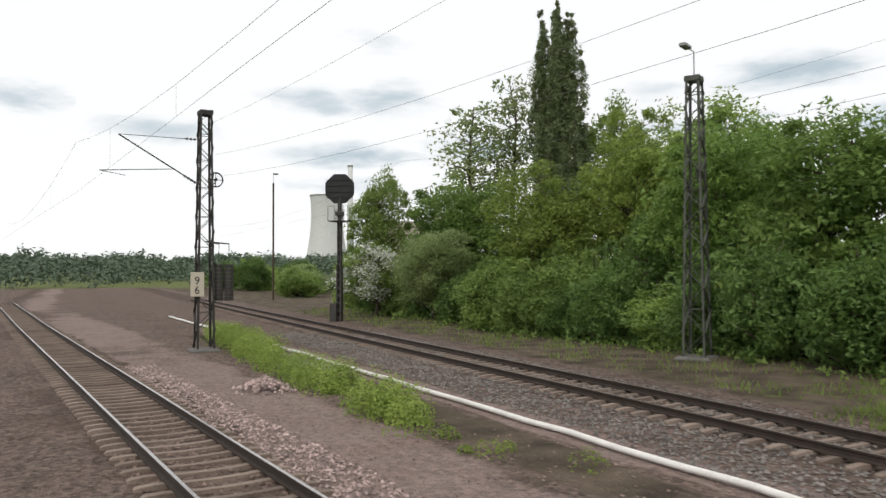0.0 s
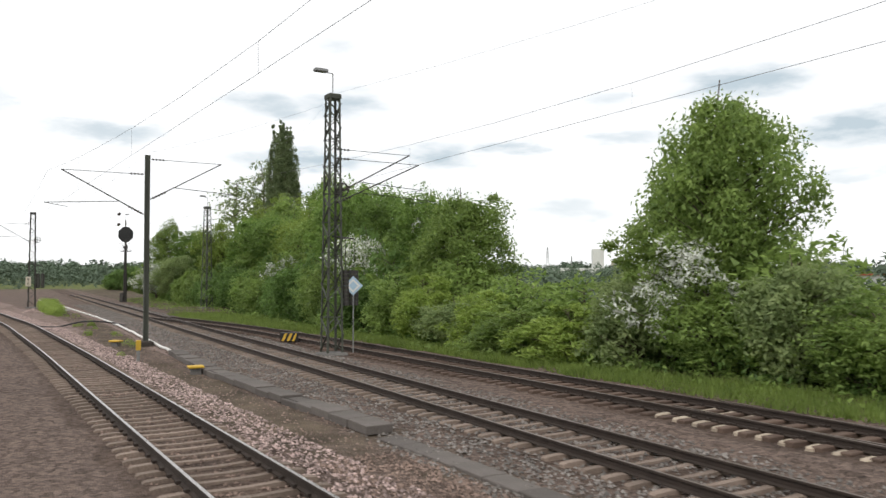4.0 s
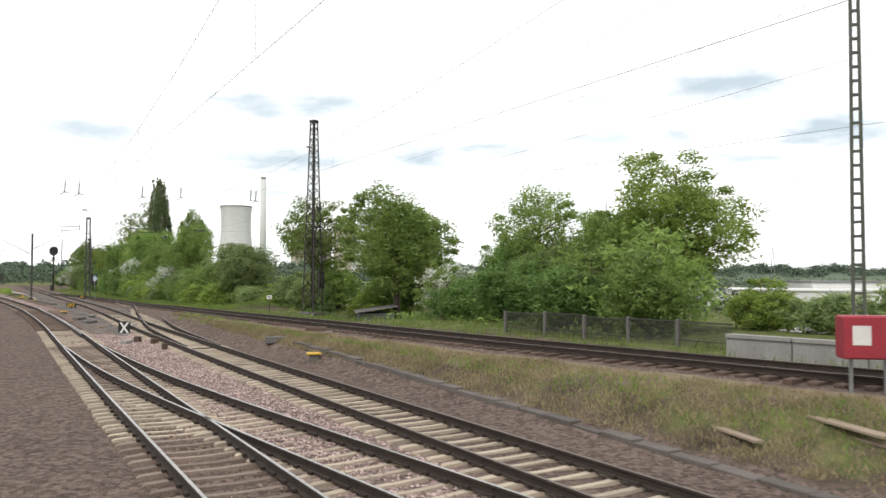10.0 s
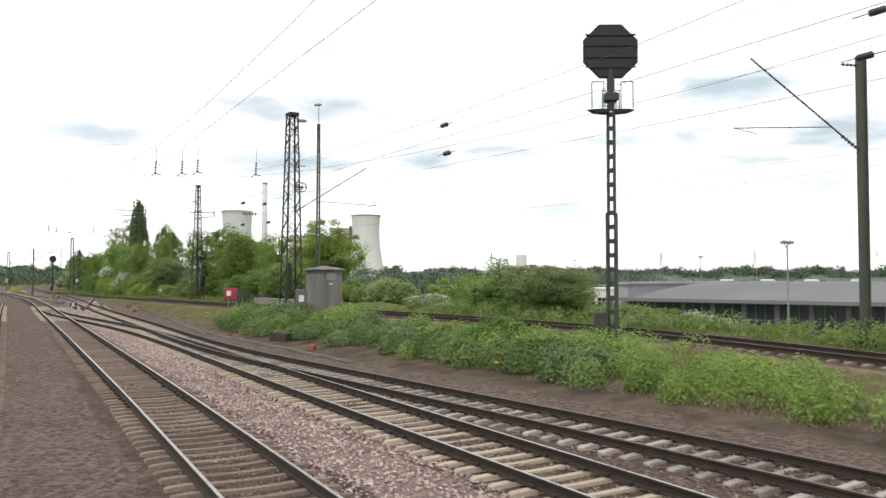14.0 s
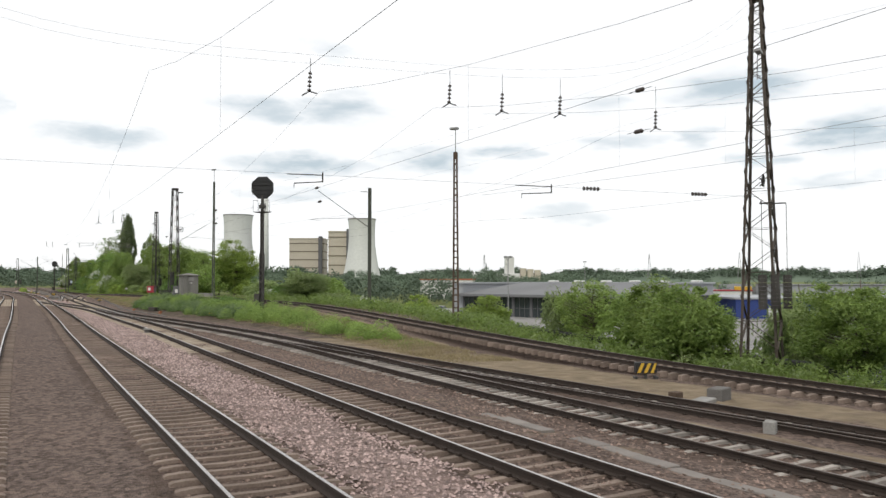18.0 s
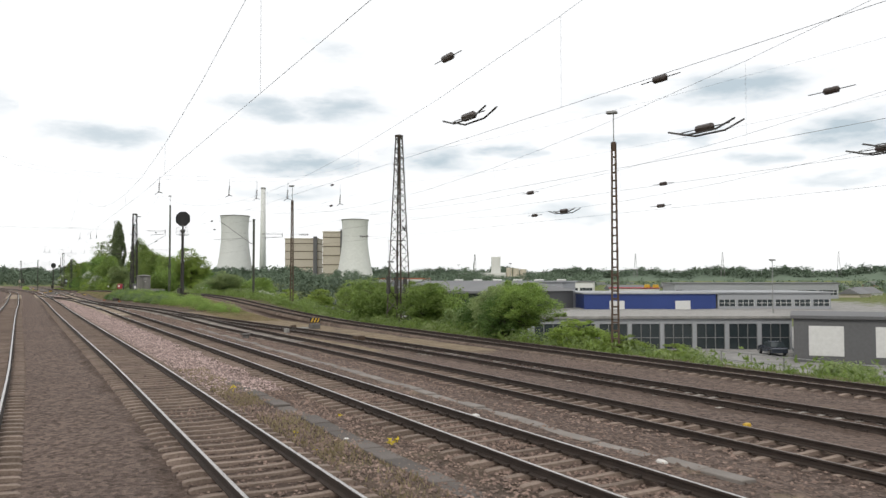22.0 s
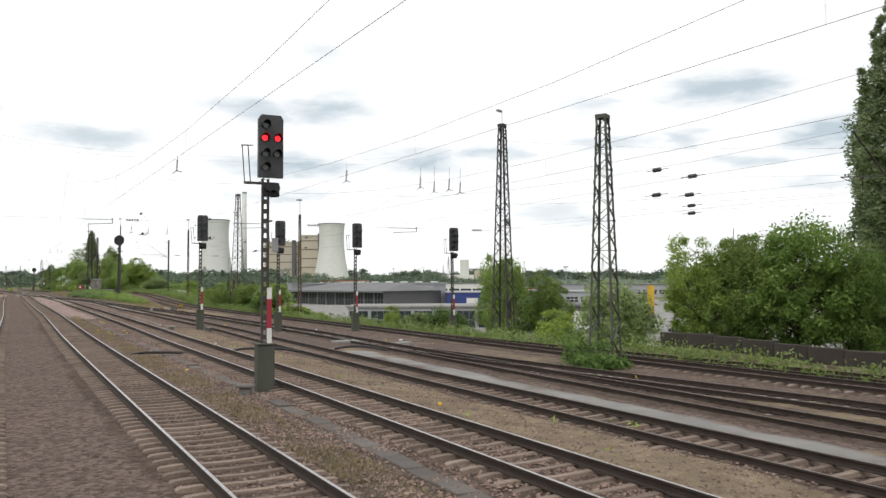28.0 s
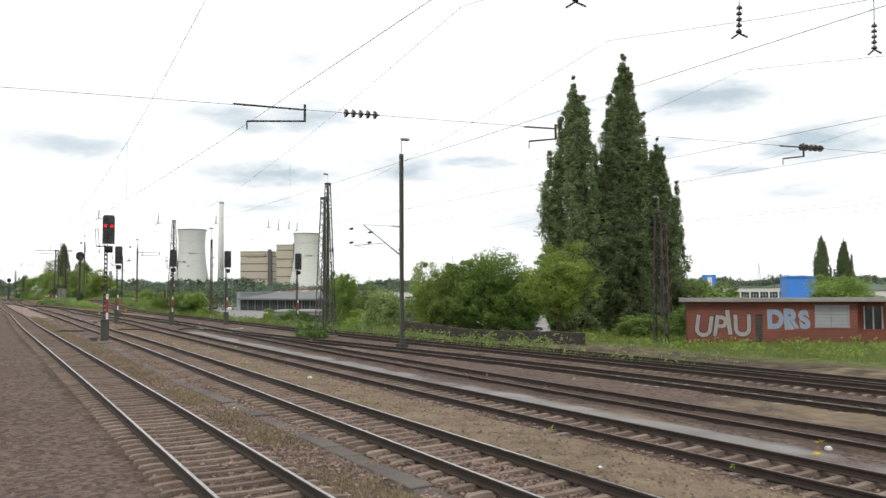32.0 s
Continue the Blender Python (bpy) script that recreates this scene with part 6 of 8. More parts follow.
# behind the first bank and along the slope of the yard: place, height of the top, width
for key, x, y, top, w in (
        ("bush_pale", 37, -128, 3.2, 6), ("bush", 40, -134, 3.2, 6), ("oak", 46, -130, 3.6, 6), ("bush_dark", 33.5, -152, 3.2, 5.4), ("aspen", 33.8, -151.6, 4.6, 2.6), ("willow", 32.6, -158.8, 4.0, 5.6), ("bush", 35.0, -156, 3.0, 5.0), ("bush_pale", 35, -163, 1.8, 5), ("hawthorn", 36.5, -166, 1.5, 4.5),
        ("bush", 20.5, -168.5, 1.45, 3.0), ("bush_dark", 21.0, -171.3, 1.75, 3.2), ("bush", 20.6, -174.6, 1.35, 2.8), ("bush_lime", 36, -119.5, 3.1, 3.4), ("bush_pale", 36, -123, 2.5, 3.4), ("bush", 38, -126, 2.2, 4), ("hawthorn", 33.5, -141, 2.0, 4.0), ("bush", 38, -150, 2.2, 6), ("bush_lime", 36.0, -179.5, 1.8, 3.2), ("bush_lime", 37, -190, 1.9, 5.0), ("bush", 34, -172, 1.0, 3.5), ("bush_lime", 34.5, -184, 0.9, 3),
        ("high_ash", 36.7, -203.7, 3.1, 4.6), ("bush_pale", 37.5, -200.5, 2.4, 4.0), ("bush", 37, -207.5, 2.4, 4.4), ("ash", 36.0, -211.5, 3.2, 5.6), ("bush", 33.8, -215.0, 2.8, 4.2), ("bush_pale", 38.5, -217.5, 2.4, 5), ("oak", 35.8, -222.5, 2.9, 5.2),
        ("bush", 37, -225.4, 2.3, 3.8), ("bush_pale", 36.0, -229.5, 1.2, 4.4), ("bush_dark", 35.0, -232.5, 1.6, 3.6), ("willow", 34.4, -236.3, 2.8, 4.0), ("oak", 33.9, -240.6, 3.0, 4.4), ("bush_dark", 33.2, -239.0, 2.0, 3.6),
        ("bush_lime", 34.6, -245.5, 0.6, 4.2), ("bush_lime", 35.0, -249, -0.1, 3.6), ("bush_lime", 35.2, -253, -0.4, 3.0), ("bush_lime", 37, -268.8, 0.7, 2.4), ("bush_pale", 37.0, -262, -0.6, 3.0), ("bush_dark", 37.5, -278.8, 0.8, 4.2), ("bush_pale", 37.2, -273.5, 0.2, 3.4),
        ("oak", 43.6, -279.3, 5.4, 5.2), ("ash", 47.0, -281.3, 4.0, 4.4), ("bush", 41.0, -283.0, 0.6, 3.0), ("bush_pale", 41.5, -296.9, 3.1, 5.5), ("bush_lime", 40, -291.5, 0.9, 4),
        ("lime_tree", 43.3, -302.7, 6.0, 5.2), ("oak", 45.0, -304.5, 6.0, 5.4), ("maple", 47.5, -307.1, 6.9, 7.6), ("maple", 49.5, -310.2, 4.9, 4.6), ("lime_tree", 48.3, -317.6, 7.3, 6.8), ("bush", 52, -324, 0.9, 4), ("bush_dark", 58, -325, 2.0, 5),
        ("willow", 72, -312, 4.4, 8), ("bush", 70, -318, 3.6, 7), ("oak", 84, -322, 4.4, 8), ("bush_lime", 78, -334, 3.4, 7), ("bush", 92, -338, 3.2, 7), ("oak", 98, -326, 4.6, 8)):
    plant(key, x, y, None, w, top=top)
for key, x, y, h, w in (("poplar", 58.2, -308.2, 28.6, 7.6), ("poplar_b", 65.0, -308.7, 32.0, 7.0), ("poplar", 68.2, -310.4, 22.5, 6.4), ("poplar_b", 61.5, -310.5, 21.0, 6.0),
                        ("poplar_b", 252, -205.5, 25, 6.0), ("poplar", 239, -222, 22.5, 6.4)):
    plant(key, x, y, h, w)


# low growth: brambles, grass and flowers, each one mass of leaves
def growth(name, n, xs, ys, height, size, mat, label, seed, category="undergrowth", clumps=1, stretch=1.0, test=None):
    rng = np.random.default_rng(seed)
    y = rng.uniform(ys[0], ys[1], n)
    lo, hi = interp_rows(xs[0], y), interp_rows(xs[1], y)
    x = lo + (hi - lo) * rng.uniform(0, 1, n)
    patch = rough(x, y, 1.6, seed * 1.3) + 0.6 * rough(x, y, 0.6, seed * 0.7)
    keep = patch > (0.05 if test is None else test)
    x, y, patch = x[keep], y[keep], patch[keep]
    z = ground_height(x, y) + height * rng.uniform(0.05, 1, len(x)) * np.clip(0.4 + patch, 0.3, 1.2)
    me = leaf_mesh(name, np.stack([x, y, z], 1), np.full(len(x), size * 1.6), clumps, size, mat, rng, flat=0.6)
    return tagged(new(name, me), label, category, kind="stuff")


def mounds(name, n, xs, ys, radius, height, per, size, mat, label, seed, test=0.0):
    """Rounded clumps of leaves, as brambles and nettles grow."""
    rng = np.random.default_rng(seed)
    y = rng.uniform(ys[0], ys[1], n)
    lo, hi = interp_rows(xs[0], y), interp_rows(xs[1], y)
    x = lo + (hi - lo) * rng.uniform(0, 1, n)
    keep = rough(x, y, 2.6, seed) + 0.5 * rough(x, y, 0.9, seed * 0.7) > test
    x, y = x[keep], y[keep]
    m = len(x)
    r = radius * rng.uniform(0.55, 1.3, m)
    k = np.repeat(np.arange(m), per)
    d = rng.normal(0, 1, (m * per, 3))
    d[:, 2] = np.abs(d[:, 2])
    d /= np.linalg.norm(d, axis=1)[:, None]
    c = np.stack([x, y, ground_height(x, y)], 1)[k] + d * np.stack([r, r, height * r / radius], 1)[k] * rng.uniform(0.8, 1.05, (m * per, 1))
    nrm = d * 1.2 + rng.normal(0, 0.42, d.shape)
    nrm /= np.linalg.norm(nrm, axis=1)[:, None]
    a = np.cross(nrm, rng.normal(0, 1, d.shape))
    a /= np.linalg.norm(a, axis=1)[:, None]
    b = np.cross(nrm, a)
    s = size * rng.uniform(0.6, 1.4, (m * per, 1))
    v = np.stack([c - b * s * 0.55, c + b * s * 0.55, c + a * s * 1.5 - nrm * s * 0.2], 1).reshape(-1, 3)
    me = bpy.data.meshes.new(name)
    me.from_pydata(v.tolist(), [], np.arange(m * per * 3).reshape(-1, 3).tolist())
    me.materials.append(M[mat])
    return tagged(new(name, me), label, "undergrowth", kind="stuff")


def blades(name, n, xs, ys, height, mat, label, seed, test=0.0):
    rng = np.random.default_rng(seed)
    y = rng.uniform(ys[0], ys[1], n)
    lo, hi = interp_rows(xs[0], y), interp_rows(xs[1], y)
    x = lo + (hi - lo) * rng.uniform(0, 1, n)
    keep = rough(x, y, 1.5, seed) + 0.5 * rough(x, y, 0.5, seed * 2) + rng.normal(0, 0.45, n) > test
    x, y = x[keep], y[keep]
    m = len(x)
    z = ground_height(x, y) - 0.02
    a = rng.uniform(0, 6.28, m)
    h = height * rng.uniform(0.4, 1.2, m)
    w = 0.012 + 0.02 * rng.uniform(0, 1, m)
    bx, by = np.cos(a) * w, np.sin(a) * w
    tx, ty = rng.normal(0, 0.35, m) * h, rng.normal(0, 0.35, m) * h
    v = np.stack([np.stack([x - bx, y - by, z], 1), np.stack([x + bx, y + by, z], 1), np.stack([x + tx, y + ty, z + h], 1)], 1).reshape(-1, 3)
    me = bpy.data.meshes.new(name)
    me.from_pydata(v.tolist(), [], np.arange(3 * m).reshape(-1, 3).tolist())
    me.materials.append(M[mat])
    return tagged(new(name, me), label, "grass", kind="stuff")


XCL = [(r[0], r[1]) for r in LINE_C]
bank_l = [(-84, 16.4), (-100, 15.4), (-130, 15.8), (-150, 16.2), (-175, 18.6), (-190, 20.2), (-205, 21.2), (-215, 21.6)]
bank_r = [(-140, 18.6), (-150, 21.2), (-160, 22.2), (-166, 21.0), (-174, 20.6), (-190, 22.0)]
mounds("bramble_bank_dark", 70, (off(bank_l, 0.6), bank_r), (-178, -143), 0.95, 0.6, 700, 0.052, "leaf_dark", "dark green brambles on the low bank", 73, test=-0.8)
mounds("bramble_bank", 120, (off(bank_l, 0.25), bank_r), (-180, -142.5), 0.75, 0.85, 800, 0.055, "leaf_bramble", "dense green brambles on the low bank", 41, test=-0.8)
mounds("bramble_bank_lime", 120, (off(bank_l, 0.0), bank_r), (-190, -141.5), 0.55, 0.9, 520, 0.05, "leaf", "yellow-green nettles on the low bank", 42, test=-0.1)
mounds("bramble_bank_low", 120, (off(bank_l, 0.2), off(XCL, -2.4)), (-202, -170), 0.55, 0.55, 240, 0.05, "leaf", "low weeds along the foot of the bank", 64, test=0.0)
mounds("bramble_lumps", 46, (off(bank_l, 0.6), off(bank_l, 2.9)), (-201, -172), 0.9, 0.95, 800, 0.055, "leaf", "rounded green bramble bushes on the low bank", 75, test=-0.3)
mounds("bramble_mounds", 34, (off(bank_l, 0.9), bank_r), (-177, -143), 1.15, 1.15, 900, 0.055, "leaf", "large rounded bramble bushes in fresh leaf on the low bank", 76, test=-0.3)
mounds("verge_brambles", 340, (off(XCL, 3.2), off(XCL, 8.5)), (-246, -150), 0.75, 0.85, 160, 0.07, "leaf", "brambles on the slope beyond the siding", 71, test=-0.35)
mounds("verge_nettles", 260, (off(XCL, 2.8), off(XCL, 8.0)), (-300, -146), 0.6, 0.6, 90, 0.08, "leaf_pale", "pale nettles on the slope beyond the siding", 72, test=-0.1)
growth("bramble_far", 9000, (off(XCL, 2.3), off(XCL, 9.0)), (-330, -150), 0.8, 0.13, "leaf", "brambles beyond the siding", 43, clumps=2, test=0.0)
growth("bramble_far_pale", 6000, (off(XCL, 3.0), off(XCL, 11.0)), (-345, -150), 0.7, 0.13, "leaf_pale", "pale undergrowth beyond the siding", 44, clumps=2, test=0.15)
growth("hedge_foot", 7000, (edge_x, off(edge_x, 2.0)), (-122, 64), 0.9, 0.12, "leaf_dark", "undergrowth at the foot of the hedge", 45, clumps=2, test=-0.4)
growth("hedge_foot_nettles", 4000, (off(edge_x, -1.2), off(edge_x, 1.0)), (-122, 64), 0.5, 0.11, "leaf", "nettles at the foot of the hedge", 46, clumps=2, test=0.0)
mid_n = [(40, 6.2), (26, 6.0), (10, 6.4), (-5, 7.2), (-20, 7.6), (-30, 8.0)]
mounds("weeds_between_tracks", 210, (off(mid_n, -0.2), off(mid_n, 1.1)), (14.5, 41), 0.52, 0.8, 280, 0.042, "leaf_lime", "bright green weeds between the tracks", 47, test=-0.3)
mounds("weeds_between_tracks_low", 60, (off(mid_n, -0.2), off(mid_n, 1.6)), (-26, 15), 0.3, 0.3, 130, 0.036, "leaf_lime", "low weeds between the tracks", 48, test=0.1)
blades("grass_north", 52000, (off(XCL, 2.2), edge_x), (-75, 13), 0.3, "grass_blade", "grass strip along the siding", 51, -0.5)
blades("grass_north_far", 9000, ([(70, 16.2), (0, 16.5)], edge_x), (12, 66), 0.3, "grass_blade", "grass strip before the hedge", 52, 0.35)
blades("grass_bank", 15000, (off(bank_l, 0.8), off(XCL, -2.6)), (-206, -84), 0.17, "grass_blade", "grass on the low bank", 53, 0.0)
blades("grass_bank_dry_south", 36000, (bank_l, off(XCL, -2.2)), (-212, -176), 0.13, "grass_dry", "dry grass on the end of the low bank", 74, -0.4)
blades("grass_bank_dry", 60000, (bank_l, off(XCL, -2.2)), (-143, -84), 0.13, "grass_dry", "dry grass on the low bank", 54, -0.4)
blades("grass_siding", 30000, (off(XCL, 1.8), off(XCL, 7)), (-345, -75), 0.35, "grass_blade", "rough grass beyond the siding", 55, -0.1)
blades("grass_hut", 22000, ([(-350, 44.5), (-318, 42)], [(-350, 60), (-318, 56)]), (-349, -318), 0.32, "grass_blade", "long grass round the brick hut", 56, -0.3)
growth("hut_nettles", 4000, ([(-348, 45.5), (-320, 42)], [(-348, 56), (-320, 54)]), (-347, -320), 0.6, 0.1, "leaf_lime", "nettles round the brick hut", 57, clumps=2, test=0.2)
blades("dry_grass_trough", 30000, (off(LINE_A, 1.3), off(LINE_A, 2.3)), (-372, -255), 0.13, "grass_dry", "dry grass tufts beside the cable trough", 58, 0.0)
growth("yellow_flowers", 420, (off(LINE_A, 1.3), off(LINE_P, -1.2)), (-288, -262), 0.2, 0.05, "flower", "small yellow ragwort flowers in the ballast", 59, "flowers", clumps=7, test=0.75)
growth("flower_leaves", 260, (off(LINE_A, 1.3), off(LINE_P, -1.2)), (-288, -262), 0.12, 0.05, "leaf_lime", "green weeds under the yellow flowers", 59, clumps=4, test=0.75)
growth("yard_flowers", 200, ([(-372, 19), (-300, 22.5)], [(-372, 24), (-300, 26)]), (-372, -290), 0.18, 0.06, "flower", "yellow flowering weeds in the yard", 61, "flowers", clumps=5, test=0.7)
growth("mast_ivy", 900, ([(-314.5, 25.3), (-311, 25.3)], [(-314.5, 27.4), (-311, 27.4)]), (-314, -311.2), 1.8, 0.12, "leaf_dark", "ivy climbing the foot of the mast", 62, clumps=2, test=-1.5)
growth("yard_weeds", 700, (off(LINE_P, 1.6), [(-372, 17.5), (-210, 15.5)]), (-372, -290), 0.15, 0.06, "leaf_lime", "scattered weeds in the yard", 63, clumps=3, test=0.7)
for key in TREES:
    for o in (TREES[key], *TREES[key].children_recursive):
        bpy.data.objects.remove(o)

# ---- line-side things ----
def striped_block(x, y, z, label, turn=-30):
    """A low black and yellow marker on feet."""
    t = thing("striped_marker", x, y, z, label, "marker", "yellow-black line-side markers", turn=turn)
    s = Shape()
    s.box(-0.42, -0.16, 0.22, 0.42, 0.16, 0.66, chamfer=0.03)
    part("body", s, "black", t)
    for k in range(3):
        s = Shape()
        a = -0.36 + 0.26 * k
        s.add([(a, -0.166, 0.25), (a + 0.13, -0.166, 0.25), (a + 0.3 if a + 0.3 < 0.41 else 0.41, -0.166, 0.63), (a + 0.17, -0.166, 0.63)], [(0, 1, 2, 3)])
        s.add([(a, -0.17, 0.25), (a + 0.13, -0.17, 0.25), (min(a + 0.3, 0.41), -0.17, 0.63), (a + 0.17, -0.17, 0.63)], [(0, 1, 2, 3)])
        part("stripe", s, "yellow", t, "yellow stripe")
    for sx in (-0.4, 0.4):
        s = Shape()
        s.box(sx - 0.06, -0.2, -0.1, sx + 0.06, 0.2, 0.1)
        part("foot", s, "steel_dark", t)
    s = Shape()
    s.box(-0.06, -0.06, 0.0, 0.06, 0.06, 0.25)
    part("stem", s, "steel_dark", t)
    return t


striped_block(15.6, -21.4, -0.35, "black block with yellow stripes beside the siding rail")
striped_block(11.4, -56.5, -0.3, "black and yellow striped marker on feet between tracks")
striped_block(26.1, -220.0, z_at(26.1, -220.0), "weathered yellow and black marker beside the siding")

# black board with a white cross
xs_ = thing("cross_board", 11.2, -95.6, -0.32, "low black board with a white cross, standing in ballast", "sign", turn=-30)
s = Shape()
s.box(-0.34, -0.02, 0.08, 0.34, 0.02, 0.78, chamfer=0.01)
part("board", s, "black", xs_)
for e in (-1, 1):
    s = Shape()
    s.add([(-0.28, -0.026 - 0.002 * e, 0.43 - e * 0.3), (-0.14, -0.026 - 0.002 * e, 0.43 - e * 0.3), (0.28, -0.026 - 0.002 * e, 0.43 + e * 0.3), (0.14, -0.026 - 0.002 * e, 0.43 + e * 0.3)], [(0, 1, 2, 3)])
    part("stroke", s, "white", xs_, "white stroke of the cross")
s = Shape()
s.box(-0.2, -0.12, -0.1, 0.2, 0.12, 0.1, chamfer=0.02)
part("foot", s, "concrete", xs_)


def marker_cap(x, y, label, mat="yellow", w=0.42, h=0.3, z=None):
    z = z_at(x, y) if z is None else z
    t = thing("cable_marker", x, y, z, label, "marker", "cable markers beside the track", turn=random.uniform(-40, 0))
    s = Shape()
    s.box(-w * 0.4, -w * 0.32, -0.1, w * 0.4, w * 0.32, h - 0.08, chamfer=0.03)
    part("stem", s, "concrete_dark", t)
    s = Shape()
    s.box(-w * 0.62, -w * 0.5, h - 0.08, w * 0.62, w * 0.5, h, chamfer=0.02)
    part("cap", s, mat, t, "painted cap")
    return t


for x, y, label, mat in ((7.85, -18.9, "weathered marker with a dirty yellow cap in the ballast", "yellow"), (9.1, -31.8, "yellow-capped cable marker beside the trough", "yellow"), (9.9, -68.8, "yellow-capped marker in the ballast", "yellow"),
                         (15.2, -116.0, "concrete marker with yellow top on the bank", "yellow"), (19.0, -174.5, "flat yellow-rimmed cover at the foot of the bank", "yellow"),
                         (11.4, -190.9, "whitish concrete marker in the ballast", "concrete"), (15.8, -237.0, "dark square stub between tracks", "concrete_dark"), (11.3, -76.5, "pale grey cable marker beside the trough", "concrete"),
                         (13.7, -281.2, "rusty bucket-like marker beside the signal", "concrete"), (16.1, -282.0, "brown stub beside the signal", "concrete_dark"), (9.3, -317.2, "dark stub beside the signal", "concrete_dark")):
    marker_cap(x, y, label, mat)
yp = thing("yellow_post", 7.89, -26.66, -0.35, "short grey post with a yellow top", "post")
s = Shape()
s.box(-0.06, -0.04, 0, 0.06, 0.04, 0.62, chamfer=0.01)
part("stem", s, "galv", yp)
s = Shape()
s.box(-0.09, -0.06, 0.55, 0.09, 0.06, 0.95, chamfer=0.02)
part("cap", s, "yellow", yp, "yellow cap")

# diamond board
db = thing("diamond_board", 16.4, -27.9, z_at(16.4, -27.9), "pale blue diamond board on a thin post", "sign", turn=-32)
s = Shape()
s.tube([(0, 0.03, 0), (0, 0.03, 3.2)], 0.03, 6)
part("post", s, "galv", db)
for r_, dy, mt in ((0.42, 0.0, "blue_sign"), (0.3, -0.012, "white"), (0.2, -0.02, "blue_sign")):
    s = Shape()
    s.add([(r_, dy, 2.95), (0, dy, 2.95 + r_), (-r_, dy, 2.95), (0, dy, 2.95 - r_), (r_, dy + 0.008, 2.95), (0, dy + 0.008, 2.95 + r_), (-r_, dy + 0.008, 2.95), (0, dy + 0.008, 2.95 - r_)],
          [(0, 1, 2, 3), (7, 6, 5, 4), (0, 4, 5, 1), (1, 5, 6, 2), (2, 6, 7, 3), (3, 7, 4, 0)])
    part("plate", s, mt, db)


def cable_trough(label, line, lo, hi, w=0.5, mat="trough", piece=1.0, lift=0.05):
    """Concrete trough covers laid end to end."""
    t = thing("cable_trough", 0, 0, 0, label, "cable trough", kind="structure")
    sh = Shape()
    sh.box(-w / 2, -piece / 2 + 0.012, -0.2, w / 2, piece / 2 - 0.012, 0.0, chamfer=0.015)
    me = sh.mesh("cover", mat)
    y = hi
    while y > lo:
        x, x2 = line_x(line, y), line_x(line, y - piece)
        zz = z_at(x, y) + lift
        part("cover", me, None, t, at=pose(x, y - piece / 2, zz + random.uniform(-0.02, 0.02), random.uniform(-1, 1), random.uniform(-1.5, 1.5), math.degrees(math.atan2(x2 - x, piece)) + random.uniform(-1, 1)))
        y -= piece
    return t


cable_trough("raised dark cable trough between the tracks", [(-24.3, 9.7), (-31, 9.6), (-36, 9.95), (-44, 10.55)], -44, -24.3, w=0.62, lift=0.2)
s = Shape()
for x0, y0, x1, y1 in ((9.7, -24.3, 9.6, -31.0), (9.6, -31.0, 9.95, -36.0), (9.95, -36.0, 10.55, -44.0)):
    for o0, o1 in ((-0.26, -0.2), (0.2, 0.26)):
        s.add([(x0 + o0, y0, -0.45), (x0 + o1, y0, -0.45), (x1 + o1, y1, -0.45), (x1 + o0, y1, -0.45), (x0 + o0, y0, z_at(x0, y0) + 0.17), (x0 + o1, y0, z_at(x0, y0) + 0.17), (x1 + o1, y1, z_at(x1, y1) + 0.17), (x1 + o0, y1, z_at(x1, y1) + 0.17)],
              [(3, 2, 1, 0), (4, 5, 6, 7), (0, 1, 5, 4), (1, 2, 6, 5), (2, 3, 7, 6), (3, 0, 4, 7)])
tw = thing("trough_wall", 0, 0, 0, "dark stained side walls of the raised cable trough", "cable trough")
part("side_wall", s, "sooty", tw)
cable_trough("grey concrete cable trough covers between the tracks", [(-44, 10.55), (-50, 10.8), (-58, 11.1), (-70, 11.2), (-80, 11.15), (-90, 11.05), (-97, 10.9)], -97, -44.6)
cable_trough("concrete cable trough covers at the foot of the bank", [(-110, 15.9), (-120, 15.8), (-131, 15.7), (-140, 15.3), (-146, 15.0), (-155, 15.5), (-160, 15.85), (-168, 16.3)], -168, -112, w=0.32)
cable_trough("grey concrete cable trough covers beside the main track", [(-250, 9.6), (-265, 9.65), (-295, 9.7), (-321, 9.65), (-332, 9.3), (-342, 8.95), (-355, 9.1), (-375, 8.9)], -374, -258, w=0.42, lift=0.03)
cable_trough("pale concrete walkway slabs between yard tracks", [(-225, 14.9), (-255, 14.75), (-265, 14.55), (-271, 14.35), (-276, 14.5)], -275.5, -226, w=0.36, mat="walkway", lift=0.03)
cable_trough("pale walkway slabs between yard tracks", [(-300, 18.4), (-330, 17.9), (-375, 17.4)], -374, -296, w=0.7, lift=0.02)

# white duct along the bank edge, first stretch
wd = thing("cable_duct", 0, 0, 0, "long white plastic cable duct lying on the bank edge", "cable duct")
s = Shape()
rows_ = along([(r[0], r[1], 0) for r in [(60, 6.2), (38.5, 7.75), (26, 8.45), (14.8, 8.98), (5, 9.42), (-1, 9.58), (-6, 9.62), (-17, 9.6), (-27, 9.6)]], 1.5)
s.tube([(x, y, z_at(x, y) + 0.09) for x, y, _ in rows_], 0.065, 8)
part("duct", s, "white_cable", wd, smooth=True)
s = Shape()
s.box(7.2, 25.5, -0.36, 8.2, 29.0, -0.2, chamfer=0.03)
part("cover_slab", s, "concrete", wd, "pale slab beside the duct")
s = Shape()
s.box(7.2, 30.6, -0.36, 7.7, 35.6, -0.2, chamfer=0.03)
part("cover_slab", s, "concrete", wd, "pale slab beside the duct")


